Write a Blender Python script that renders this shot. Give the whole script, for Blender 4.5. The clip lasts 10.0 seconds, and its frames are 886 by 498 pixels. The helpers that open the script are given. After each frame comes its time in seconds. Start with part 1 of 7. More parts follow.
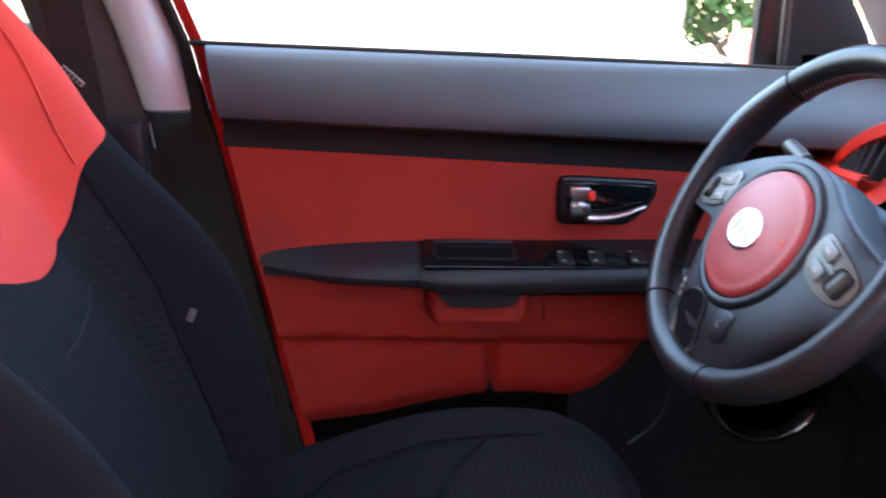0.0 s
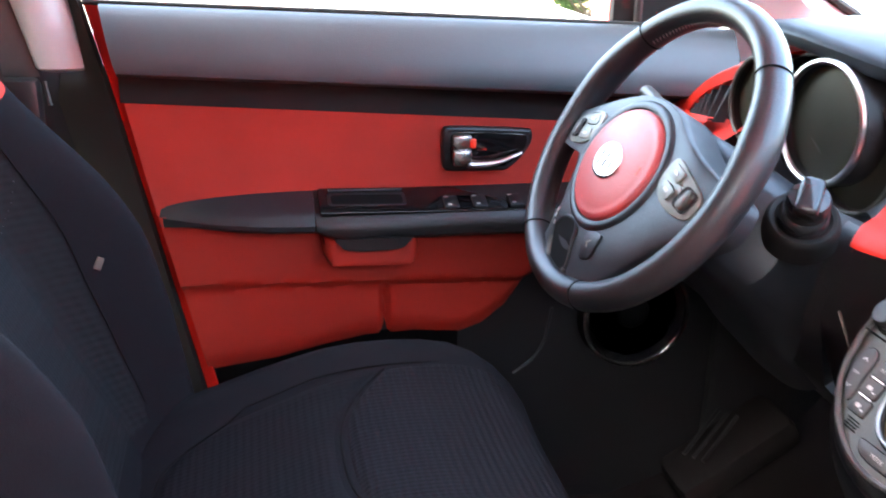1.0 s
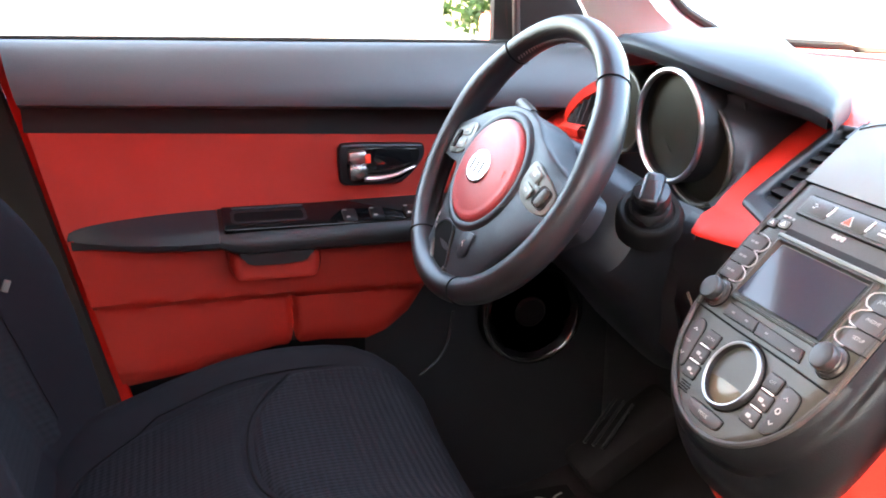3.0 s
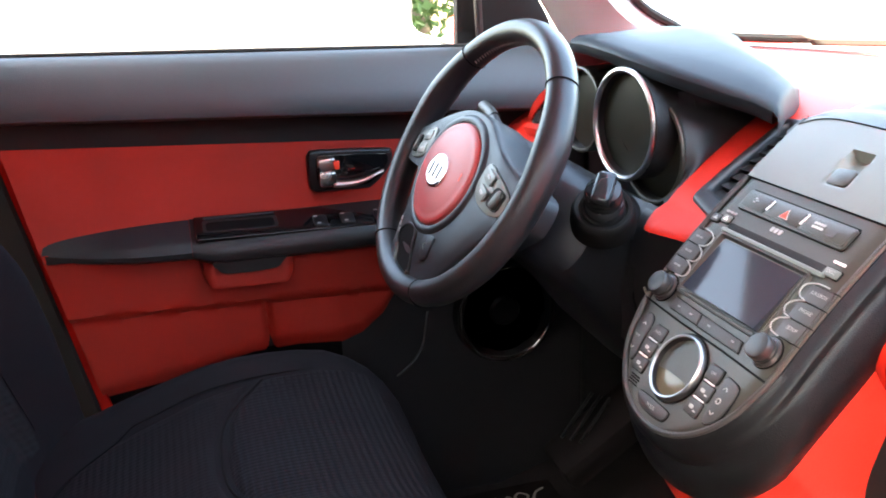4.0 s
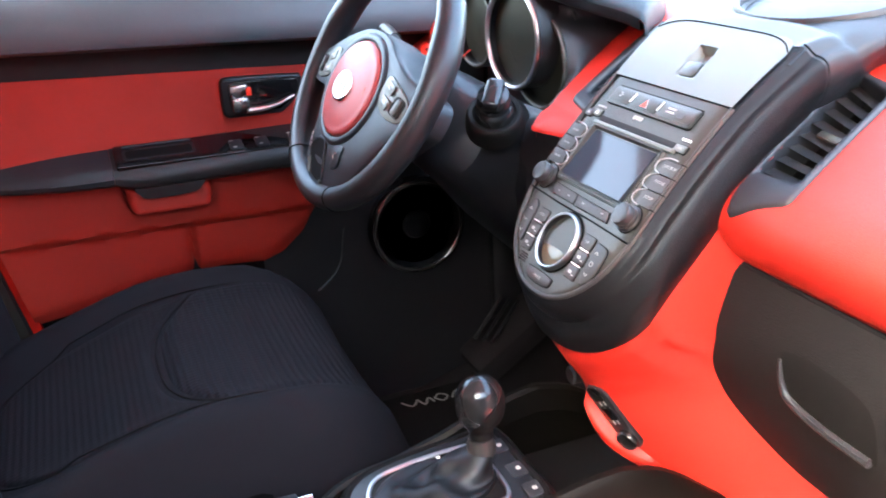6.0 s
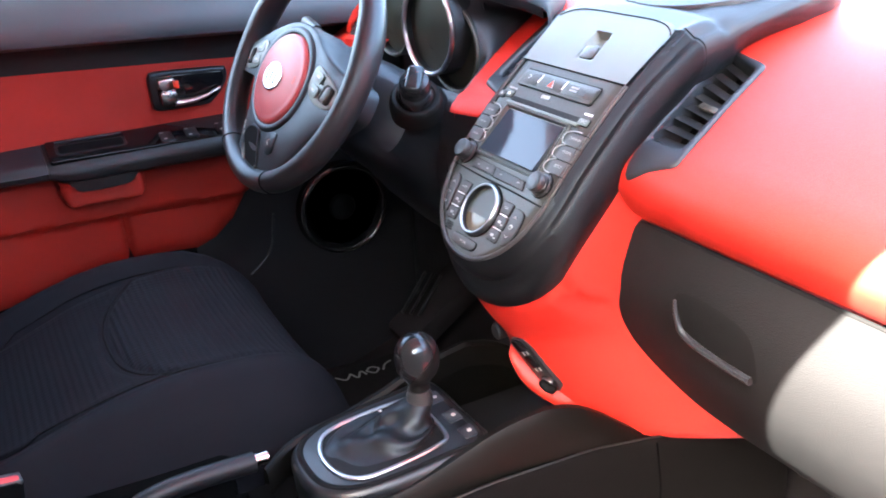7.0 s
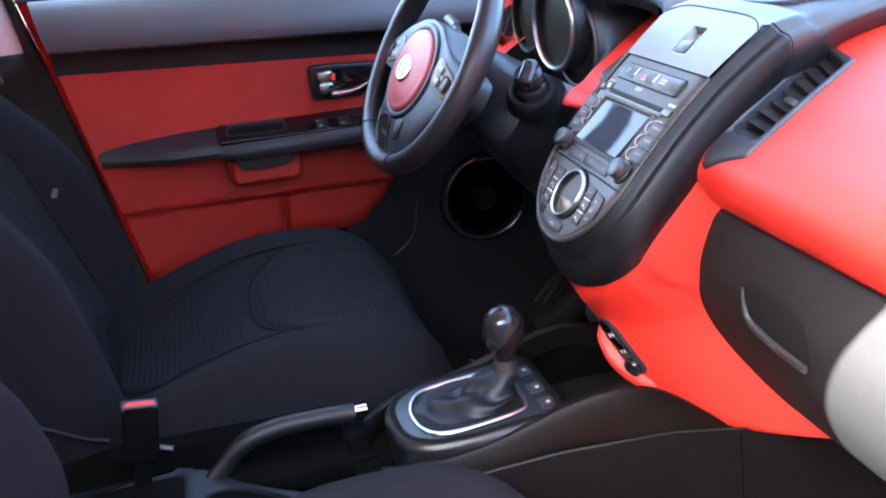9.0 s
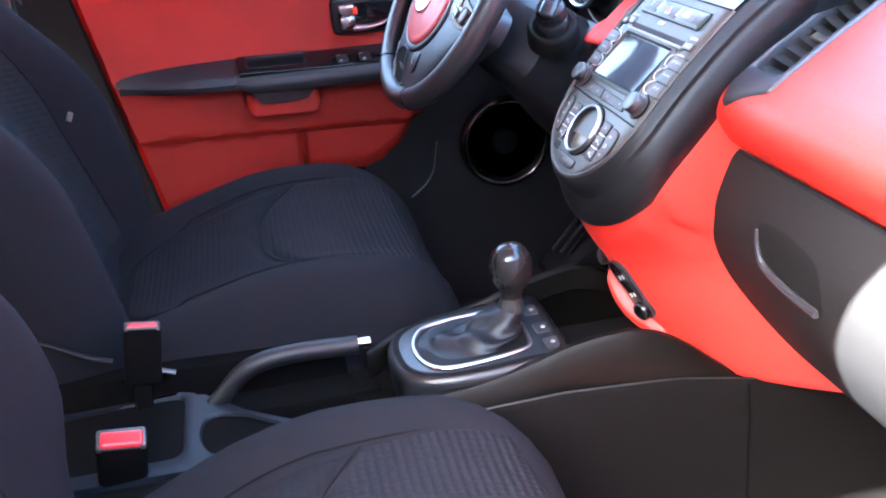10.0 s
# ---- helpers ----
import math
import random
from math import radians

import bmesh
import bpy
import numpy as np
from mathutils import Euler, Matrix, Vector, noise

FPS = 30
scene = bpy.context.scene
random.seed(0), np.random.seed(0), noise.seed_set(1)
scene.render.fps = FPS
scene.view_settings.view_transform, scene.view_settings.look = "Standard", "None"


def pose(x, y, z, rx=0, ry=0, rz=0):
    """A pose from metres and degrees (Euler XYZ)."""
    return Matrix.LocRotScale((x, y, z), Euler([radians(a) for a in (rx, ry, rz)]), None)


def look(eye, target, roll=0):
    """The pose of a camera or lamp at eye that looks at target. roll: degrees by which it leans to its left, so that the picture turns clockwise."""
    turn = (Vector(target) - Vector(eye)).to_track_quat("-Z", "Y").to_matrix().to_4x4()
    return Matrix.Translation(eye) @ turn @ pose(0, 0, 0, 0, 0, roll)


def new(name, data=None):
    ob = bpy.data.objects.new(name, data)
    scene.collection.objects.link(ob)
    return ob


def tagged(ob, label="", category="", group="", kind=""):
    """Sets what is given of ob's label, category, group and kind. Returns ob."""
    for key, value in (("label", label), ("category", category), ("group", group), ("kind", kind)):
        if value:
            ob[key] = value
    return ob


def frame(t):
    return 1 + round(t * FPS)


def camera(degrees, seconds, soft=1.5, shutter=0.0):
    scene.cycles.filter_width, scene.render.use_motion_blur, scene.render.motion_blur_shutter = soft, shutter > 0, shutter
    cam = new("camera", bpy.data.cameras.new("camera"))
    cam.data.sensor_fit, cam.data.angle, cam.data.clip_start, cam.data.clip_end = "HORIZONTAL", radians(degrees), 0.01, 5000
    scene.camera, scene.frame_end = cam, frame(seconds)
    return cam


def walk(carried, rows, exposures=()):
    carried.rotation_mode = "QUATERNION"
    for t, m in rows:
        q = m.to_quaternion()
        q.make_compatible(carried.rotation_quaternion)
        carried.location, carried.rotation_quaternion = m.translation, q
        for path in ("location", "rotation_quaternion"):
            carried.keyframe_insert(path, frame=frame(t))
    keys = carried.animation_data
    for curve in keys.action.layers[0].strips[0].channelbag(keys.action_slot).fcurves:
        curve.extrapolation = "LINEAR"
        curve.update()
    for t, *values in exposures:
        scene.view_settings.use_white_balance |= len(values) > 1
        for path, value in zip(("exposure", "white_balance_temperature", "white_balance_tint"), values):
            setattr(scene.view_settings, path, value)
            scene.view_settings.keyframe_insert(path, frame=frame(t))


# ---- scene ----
cam = camera(52.1, 10.0, soft=1.8, shutter=0.5)
PATH = [
    (0, (0.04, -0.375, 0.891), (0.174, 1.52, 0.265), 0.7),
    (0.5, (0.032, -0.414, 0.889), (0.317, 1.45, 0.223), 1.1),
    (1, (0.015, -0.462, 0.882), (0.407, 1.38, 0.206), 1.2),
    (1.5, (0.009, -0.497, 0.894), (0.466, 1.319, 0.193), 1.0),
    (2, (0.023, -0.525, 0.888), (0.508, 1.296, 0.216), 0.8),
    (2.5, (0.038, -0.538, 0.884), (0.549, 1.287, 0.246), 0.5),
    (4, (0.082, -0.576, 0.896), (0.615, 1.247, 0.268), -2.0),
    (4.5, (0.104, -0.592, 0.891), (0.621, 1.229, 0.245), -3.0),
    (5, (0.115, -0.616, 0.888), (0.628, 1.19, 0.2), -4.2),
    (5.5, (0.082, -0.652, 0.895), (0.672, 1.106, 0.147), -4.3),
    (5.7, (0.078, -0.661, 0.885), (0.696, 1.087, 0.135), -3.8),
    (6.8, (0.005, -0.744, 0.901), (0.834, 0.9, 0.119), -3.3),
    (7, (0.006, -0.757, 0.905), (0.847, 0.879, 0.119), -3.6),
    (7.5, (0.007, -0.782, 0.907), (0.874, 0.848, 0.138), -3.4),
    (8, (0.007, -0.808, 0.916), (0.802, 0.872, 0.178), -3.7),
    (8.5, (0.051, -0.846, 0.914), (0.635, 0.925, 0.192), -5.3),
    (9, (0.08, -0.873, 0.897), (0.522, 0.931, 0.154), -5.4),
    (9.5, (0.095, -0.879, 0.884), (0.492, 0.914, 0.092), -4.8),
    (10, (0.101, -0.871, 0.863), (0.467, 0.915, 0.04), -3.9),
]
walk(cam, [(t, look(eye, target, roll)) for t, eye, target, roll in PATH], exposures=[(0, 5.76, 6700, 7), (1, 6.50, 7500, 7), (1.6, 6.72, 7900, 7), (2.5, 6.64, 7950, 7), (4.5, 5.82, 8000, 6), (5.5, 6.36, 7650, 7), (7.5, 6.04, 6650, 7), (8.5, 5.64, 6300, 7), (9, 6.04, 6200, 7), (9.5, 6.20, 6100, 8), (10, 6.70, 6100, 8)])

# ---- world, sun, exposure ----
scene.view_settings.exposure = 5.1
SUN_TO = Vector((-0.9, -0.50, 1.0)).normalized()
world = bpy.data.worlds.new("world")
scene.world = world
world.use_nodes = True
wn = world.node_tree.nodes
sky = wn.new("ShaderNodeTexSky")
sky.sky_type = "NISHITA"
sky.sun_disc = False
sky.sun_elevation = math.asin(SUN_TO.z)
sky.sun_rotation = math.atan2(SUN_TO.x, SUN_TO.y)
sky.air_density, sky.dust_density, sky.ozone_density = 1.0, 4.0, 1.0
wn["Background"].inputs["Strength"].default_value = 0.078
world.node_tree.links.new(sky.outputs["Color"], wn["Background"].inputs["Color"])
sun_data = bpy.data.lights.new("sun", "SUN")
sun_data.energy, sun_data.angle, sun_data.color = 5.0, radians(0.53), (1.0, 0.95, 0.86)
sun = new("sun", sun_data)
sun.matrix_world = look(SUN_TO * 20, (0, 0, 0))


# ---- materials ----
def mat(name, base, rough=0.5, metal=0.0, spec=0.5, grain=0.0, grain_scale=900.0, vary=0.12, vary_scale=7.0, coat=0.0, sheen=0.0):
    """A surface with colour and gloss varied at two scales and a fine relief."""
    m = bpy.data.materials.new(name)
    m.use_nodes = True
    nt = m.node_tree
    b = nt.nodes["Principled BSDF"]
    b.inputs["Roughness"].default_value = rough
    b.inputs["Metallic"].default_value = metal
    b.inputs["Specular IOR Level"].default_value = spec
    b.inputs["Coat Weight"].default_value = coat
    b.inputs["Coat Roughness"].default_value = 0.08
    if sheen:
        b.inputs["Sheen Weight"].default_value = sheen
        b.inputs["Sheen Roughness"].default_value = 0.5
    tc = nt.nodes.new("ShaderNodeTexCoord")
    big = nt.nodes.new("ShaderNodeTexNoise")
    big.inputs["Scale"].default_value = vary_scale
    big.inputs["Detail"].default_value = 6
    nt.links.new(tc.outputs["Object"], big.inputs["Vector"])
    ramp = nt.nodes.new("ShaderNodeValToRGB")
    lo = [c * (1 - vary) for c in base]
    hi = [min(1, c * (1 + vary)) for c in base]
    ramp.color_ramp.elements[0].position, ramp.color_ramp.elements[1].position = 0.3, 0.7
    ramp.color_ramp.elements[0].color, ramp.color_ramp.elements[1].color = (*lo, 1), (*hi, 1)
    nt.links.new(big.outputs["Fac"], ramp.inputs["Fac"])
    nt.links.new(ramp.outputs["Color"], b.inputs["Base Color"])
    rr = nt.nodes.new("ShaderNodeMapRange")
    rr.inputs["To Min"].default_value, rr.inputs["To Max"].default_value = max(0.02, rough * 0.85), min(1, rough * 1.15)
    nt.links.new(big.outputs["Fac"], rr.inputs["Value"])
    nt.links.new(rr.outputs["Result"], b.inputs["Roughness"])
    if grain:
        fine = nt.nodes.new("ShaderNodeTexVoronoi")
        fine.inputs["Scale"].default_value = grain_scale
        nt.links.new(tc.outputs["Object"], fine.inputs["Vector"])
        bump = nt.nodes.new("ShaderNodeBump")
        bump.inputs["Strength"].default_value = grain
        bump.inputs["Distance"].default_value = 0.0006
        nt.links.new(fine.outputs["Distance"], bump.inputs["Height"])
        nt.links.new(bump.outputs["Normal"], b.inputs["Normal"])
    return m


def fabric(name, base, rib="", rib_scale=37.0, weave=0.35, tone=0.35):
    """Woven cloth: fine weave relief, and lines of a rib across it where rib is set."""
    m = mat(name, base, 0.92, 0, 0.12, 0, vary=0.07, vary_scale=14)
    nt = m.node_tree
    b = nt.nodes["Principled BSDF"]
    tc = nt.nodes["Texture Coordinate"]
    n = nt.nodes.new("ShaderNodeTexNoise")
    n.inputs["Scale"].default_value = 1500
    n.inputs["Detail"].default_value = 2
    nt.links.new(tc.outputs["Object"], n.inputs["Vector"])
    height = n.outputs["Fac"]
    if rib:
        w = nt.nodes.new("ShaderNodeTexWave")
        w.wave_type, w.bands_direction = "BANDS", rib
        w.inputs["Scale"].default_value = rib_scale
        w.inputs["Distortion"].default_value = 0.6
        w.inputs["Detail"].default_value = 1
        nt.links.new(tc.outputs["Object"], w.inputs["Vector"])
        add = nt.nodes.new("ShaderNodeMath")
        add.operation = "MULTIPLY_ADD"
        add.inputs[1].default_value = 2.2
        bead = nt.nodes.new("ShaderNodeTexWave")
        bead.wave_type, bead.bands_direction = "BANDS", "Y"
        bead.inputs["Scale"].default_value = rib_scale * 1.25
        bead.inputs["Distortion"].default_value = 0.8
        nt.links.new(tc.outputs["Object"], bead.inputs["Vector"])
        knit = nt.nodes.new("ShaderNodeMath")
        knit.operation = "MULTIPLY_ADD"
        knit.inputs[1].default_value = 0.45
        nt.links.new(bead.outputs["Fac"], knit.inputs[0])
        nt.links.new(w.outputs["Fac"], knit.inputs[2])
        nt.links.new(knit.outputs["Value"], add.inputs[0])
        nt.links.new(n.outputs["Fac"], add.inputs[2])
        height = add.outputs["Value"]
        mixc = nt.nodes.new("ShaderNodeMix")
        mixc.data_type, mixc.blend_type = "RGBA", "MULTIPLY"
        mixc.inputs["Factor"].default_value = tone
        old = b.inputs["Base Color"].links[0].from_socket
        nt.links.new(old, mixc.inputs[6])
        nt.links.new(knit.outputs["Value"], mixc.inputs[7])
        nt.links.new(mixc.outputs[2], b.inputs["Base Color"])
    bump = nt.nodes.new("ShaderNodeBump")
    bump.inputs["Strength"].default_value = weave
    bump.inputs["Distance"].default_value = 0.0012
    nt.links.new(height, bump.inputs["Height"])
    nt.links.new(bump.outputs["Normal"], b.inputs["Normal"])
    return m


RED = mat("red_plastic", (0.48, 0.0215, 0.0145), 0.44, 0, 0.36, 0.30, 1100, 0.06, 3)
RED_CLOTH = fabric("red_door_cloth", (0.33, 0.034, 0.027), weave=0.15)
RED_LOW = mat("red_door_plastic", (0.27, 0.0165, 0.0105), 0.55, 0, 0.30, 0.35, 900, 0.08, 5)
RED_SEAT = fabric("red_seat_cloth", (0.47, 0.052, 0.043), weave=0.2)
DARK = mat("dark_plastic", (0.0115, 0.0112, 0.0120), 0.38, 0, 0.42, 0.35, 1000, 0.12, 5)
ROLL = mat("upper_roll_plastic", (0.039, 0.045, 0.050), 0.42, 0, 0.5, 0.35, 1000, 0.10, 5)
DARK_SOFT = mat("soft_dark_plastic", (0.0165, 0.0180, 0.0215), 0.42, 0, 0.42, 0.35, 1000, 0.12, 5)
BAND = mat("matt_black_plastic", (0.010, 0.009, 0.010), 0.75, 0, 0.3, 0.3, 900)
BLACK = mat("black_plastic", (0.0110, 0.0102, 0.0114), 0.4, 0, 0.5, 0.2, 900)
GLOSS = mat("gloss_black", (0.006, 0.006, 0.007), 0.07, 0, 0.5, 0)
GREY = mat("grey_metallic_plastic", (0.043, 0.045, 0.040), 0.30, 0.15, 0.5, 0.25, 1400, 0.08, 6)
GREY_DARK = mat("grey_button", (0.040, 0.040, 0.041), 0.42, 0.1, 0.5, 0.2, 1400, 0.08, 9)
FLAP = mat("satin_grey_lid", (0.122, 0.138, 0.124), 0.35, 0.15, 0.5, 0.25, 1400, 0.08, 6)
LEATHER = mat("wheel_leather", (0.0125, 0.0128, 0.0138), 0.38, 0, 0.55, 0.22, 800, 0.12, 12)
HOOD = mat("visor_plastic", (0.0095, 0.0130, 0.0165), 0.50, 0, 0.34, 0.2, 1200, 0.08, 5)
KNOBD = mat("knob_satin", (0.020, 0.020, 0.021), 0.34, 0, 0.5, 0.15, 1400, 0.08, 9)
KNOB = mat("knob_gloss", (0.012, 0.012, 0.013), 0.16, 0, 0.4, 0)
HUB = mat("wheel_hub_plastic", (0.0098, 0.0106, 0.0130), 0.42, 0, 0.5, 0.3, 1000, 0.1, 12)
PAD = mat("red_airbag_cover", (0.36, 0.050, 0.052), 0.42, 0, 0.5, 0.3, 900, 0.06, 12)
CHROME = mat("chrome", (0.80, 0.80, 0.80), 0.12, 1.0, 0.5, 0)
SATIN = mat("satin_chrome", (0.46, 0.46, 0.47), 0.28, 1.0, 0.5, 0)
# one plastic in two tones: light put into the collar's, shade into the surround's
COLLAR = mat("lit_stack_plastic", (0.0085, 0.0103, 0.0136), 0.44, 0, 0.5, 0.3, 1000, 0.10, 5)
SHELL = mat("shaded_stack_plastic", (0.0050, 0.0054, 0.0062), 0.40, 0, 0.24, 0.35, 1000, 0.12, 5)
PANEL = mat("dark_side_panel", (0.0023, 0.0019, 0.0020), 0.80, 0, 0.07, 0.4, 900, 0.15, 6)
CLOTH = fabric("dark_seat_cloth", (0.0057, 0.0058, 0.0083), weave=0.45)
RIB = fabric("ribbed_seat_cloth", (0.0076, 0.0077, 0.0108), rib="X", weave=0.5, tone=0.34)
RIB_REAR = fabric("plain_insert_cloth", (0.0054, 0.0055, 0.0078), rib="X", weave=0.25, tone=0.14)
CENTRE = fabric("centre_panel_cloth", (0.0084, 0.0097, 0.0122), rib="Z", weave=0.18, tone=0.10)
STITCH = mat("blue_grey_thread", (0.012, 0.014, 0.020), 0.8)
TAG = mat("beige_tag", (0.060, 0.057, 0.050), 0.8)
GAITER = mat("gaiter_leather", (0.0050, 0.0052, 0.0060), 0.48, 0, 0.35, 0.25, 700, 0.2, 30)
APIL = mat("grey_pillar_trim", (0.40, 0.49, 0.53), 0.6, 0, 0.4, 0.3, 900, 0.06)
COVER = mat("pillar_cover_plastic", (0.46, 0.58, 0.67), 0.5, 0, 0.5, 0.25, 900, 0.04)
DIAL = mat("champagne_dial", (0.100, 0.088, 0.060), 0.20, 0.1, 0.30, 0, vary=0.05)
WALLP = mat("console_wall_plastic", (0.0020, 0.0017, 0.0013), 0.50, 0, 0.16, 0.3, 1000, 0.12, 6)
GRIP = mat("lever_grip", (0.0045, 0.0050, 0.0065), 0.48, 0, 0.35, 0.25, 800, 0.1, 20)
TRAY = mat("tray_plastic", (0.0055, 0.0072, 0.011), 0.5, 0, 0.22, 0.3, 1000, 0.12, 9)
# near-black with the deep shade of the cup wells put into it
WELL = mat("well_shade_black", (0.0011, 0.0011, 0.0012), 0.9, 0, 0.06, 0.3, 700)
CASE = mat("buckle_plastic", (0.0030, 0.0030, 0.0032), 0.6, 0, 0.2, 0.2, 900)
CARPET = fabric("black_carpet", (0.0100, 0.0088, 0.0102), weave=0.8)
MAT = fabric("black_floor_mat", (0.0058, 0.0052, 0.0058), weave=0.6)
THREAD = mat("grey_thread", (0.20, 0.20, 0.20), 0.8)
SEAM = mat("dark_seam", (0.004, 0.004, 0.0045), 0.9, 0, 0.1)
SLAT = mat("vent_slat_plastic", (0.0115, 0.0112, 0.0125), 0.40, 0, 0.5, 0.2, 900)
VENTF = mat("vent_frame_plastic", (0.0125, 0.0150, 0.0200), 0.42, 0, 0.5, 0.3, 1000, 0.1, 9)
GLOVE = mat("glovebox_plastic", (0.0082, 0.0075, 0.0080), 0.75, 0, 0.12, 0.4, 900, 0.10, 5)
LEVERP = mat("lever_surround_plastic", (0.0065, 0.0078, 0.0100), 0.32, 0, 0.42, 0.2, 1100, 0.1, 9)
RINGB = mat("polished_black_ring", (0.020, 0.020, 0.020), 0.06, 0.3, 0.9, 0, coat=1.0)
WHITE = mat("white_print", (0.75, 0.75, 0.75), 0.5, vary=0.02)
ORANGE = mat("red_print", (0.85, 0.06, 0.03), 0.4, vary=0.02)
HEAD = mat("light_grey_trim", (0.50, 0.59, 0.69), 0.62, 0, 0.4, 0.3, 900, 0.05)
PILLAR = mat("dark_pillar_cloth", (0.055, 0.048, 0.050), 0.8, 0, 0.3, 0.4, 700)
PAINT = mat("red_car_paint", (0.42, 0.016, 0.012), 0.22, 0, 0.5, 0, coat=1.0)
RUBBER = mat("black_rubber", (0.012, 0.012, 0.012), 0.7, 0, 0.3, 0.3, 500)
for m in (DARK, DARK_SOFT, ROLL, BLACK, LEATHER, HOOD, HUB, KNOB, GAITER, SHELL, GLOVE):
    m.node_tree.nodes["Principled BSDF"].inputs["Specular Tint"].default_value = (0.74, 0.88, 1.0, 1)     # blue of the sky's reflection put into the trim's sheen
SCREEN = mat("lcd_screen", (0.024, 0.029, 0.040), 0.07, 0, 0.32, 0, vary=0.05)
LENS = mat("smoked_gauge_lens", (0.019, 0.019, 0.0135), 0.35, 0, 0.22, 0, vary=0.05)
PRINT = mat("grey_print", (0.34, 0.34, 0.33), 0.5, vary=0.02)
RINGM = mat("brushed_ring", (0.34, 0.34, 0.34), 0.32, 1.0, 0.5, 0)
EMB = mat("bright_emblem", (0.72, 0.72, 0.72), 0.35, 0.6, 0.5, 0, vary=0.03)
BELT = fabric("belt_webbing", (0.030, 0.028, 0.030), weave=0.4)
BUCKLE_RED = mat("red_release_button", (0.45, 0.016, 0.021), 0.35, vary=0.04)
YELLOW = mat("yellow_paint", (0.80, 0.42, 0.02), 0.5)
CONCRETE = mat("pale_concrete", (0.055, 0.054, 0.052), 0.9, 0, 0.3, 0.5, 60, 0.05, 0.6)
WALL = mat("light_blocking_wall", (0.05, 0.047, 0.044), 0.9, 0, 0.3, 0.6, 40, 0.2, 1.5)
BARK = mat("bark", (0.12, 0.085, 0.06), 0.9, 0, 0.3, 0.8, 40)
LEAF = mat("foliage", (0.075, 0.13, 0.030), 0.6, 0, 0.4, 0, vary=0.5, vary_scale=2)
MIRROR = mat("mirror_glass", (0.9, 0.9, 0.9), 0.01, 1.0, 0.5, 0, vary=0.0)

GLASS = bpy.data.materials.new("window_glass")
GLASS.use_nodes = True
_n = GLASS.node_tree
_n.nodes.remove(_n.nodes["Principled BSDF"])
_t, _g, _mx = (_n.nodes.new("ShaderNode" + k) for k in ("BsdfTransparent", "BsdfGlossy", "MixShader"))
_t.inputs["Color"].default_value = (0.93, 0.95, 0.94, 1)
_g.inputs["Roughness"].default_value = 0.02
_mx.inputs["Fac"].default_value = 0.05
_n.links.new(_t.outputs["BSDF"], _mx.inputs[1])
_n.links.new(_g.outputs["BSDF"], _mx.inputs[2])
_n.links.new(_mx.outputs["Shader"], _n.nodes["Material Output"].inputs["Surface"])


TINT = bpy.data.materials.new("privacy_glass")
TINT.use_nodes = True
_n = TINT.node_tree
_n.nodes.remove(_n.nodes["Principled BSDF"])
_t = _n.nodes.new("ShaderNodeBsdfTransparent")
_t.inputs["Color"].default_value = (0.25, 0.26, 0.25, 1)
_n.links.new(_t.outputs["BSDF"], _n.nodes["Material Output"].inputs["Surface"])


# ---- mesh helpers ----
def finish(bm, name, material, smooth=True, angle=40):
    bmesh.ops.remove_doubles(bm, verts=bm.verts, dist=1e-5)
    bmesh.ops.recalc_face_normals(bm, faces=bm.faces)
    me = bpy.data.meshes.new(name)
    for f in bm.faces:
        f.smooth = smooth
    if smooth:
        lim = radians(angle)
        for e in bm.edges:
            e.smooth = len(e.link_faces) == 2 and e.calc_face_angle(0) < lim
    bm.to_mesh(me)
    bm.free()
    me.materials.append(material)
    return me


def part(name, bm, material, parent=None, label="", smooth=True, angle=40):
    ob = new(name, finish(bm, name, material, smooth, angle))
    if parent:
        ob.parent = parent
    if label:
        ob["label"] = label
    return ob


def thing(name, label, category, group="", at=(0, 0, 0)):
    ob = new(name)
    ob.empty_display_size = 0.05
    ob.location = at
    return tagged(ob, label, category, group)


def solo(name, bm, material, label, category="", kind="", group="", angle=40):
    return tagged(part(name, bm, material, angle=angle), label, category, group, kind)


def smooth_path(pts, n=8, closed=False):
    """Catmull-Rom through the points."""
    pts = [Vector(p) for p in pts]
    out, k = [], len(pts)
    for i in range(k if closed else k - 1):
        p = [pts[(i + j) % k] if closed else pts[min(max(i + j, 0), k - 1)] for j in (-1, 0, 1, 2)]
        for s in range(n):
            t = s / n
            out.append(0.5 * (2 * p[1] + (p[2] - p[0]) * t + (2 * p[0] - 5 * p[1] + 4 * p[2] - p[3]) * t * t + (3 * p[1] - p[0] - 3 * p[2] + p[3]) * t ** 3))
    if not closed:
        out.append(pts[-1])
    return out


def grid(rows, bm=None, wrap=False, cap=False):
    """A sheet through rows of points; wrap closes each row, cap fills the first and last."""
    bm = bm or bmesh.new()
    vs = [[bm.verts.new(p) for p in row] for row in rows]
    for a, b in zip(vs, vs[1:]):
        m = len(a)
        for i in range(m if wrap else m - 1):
            j = (i + 1) % m
            bm.faces.new((a[i], a[j], b[j], b[i]))
    if cap:
        bm.faces.new(vs[0][::-1])
        bm.faces.new(vs[-1])
    return bm


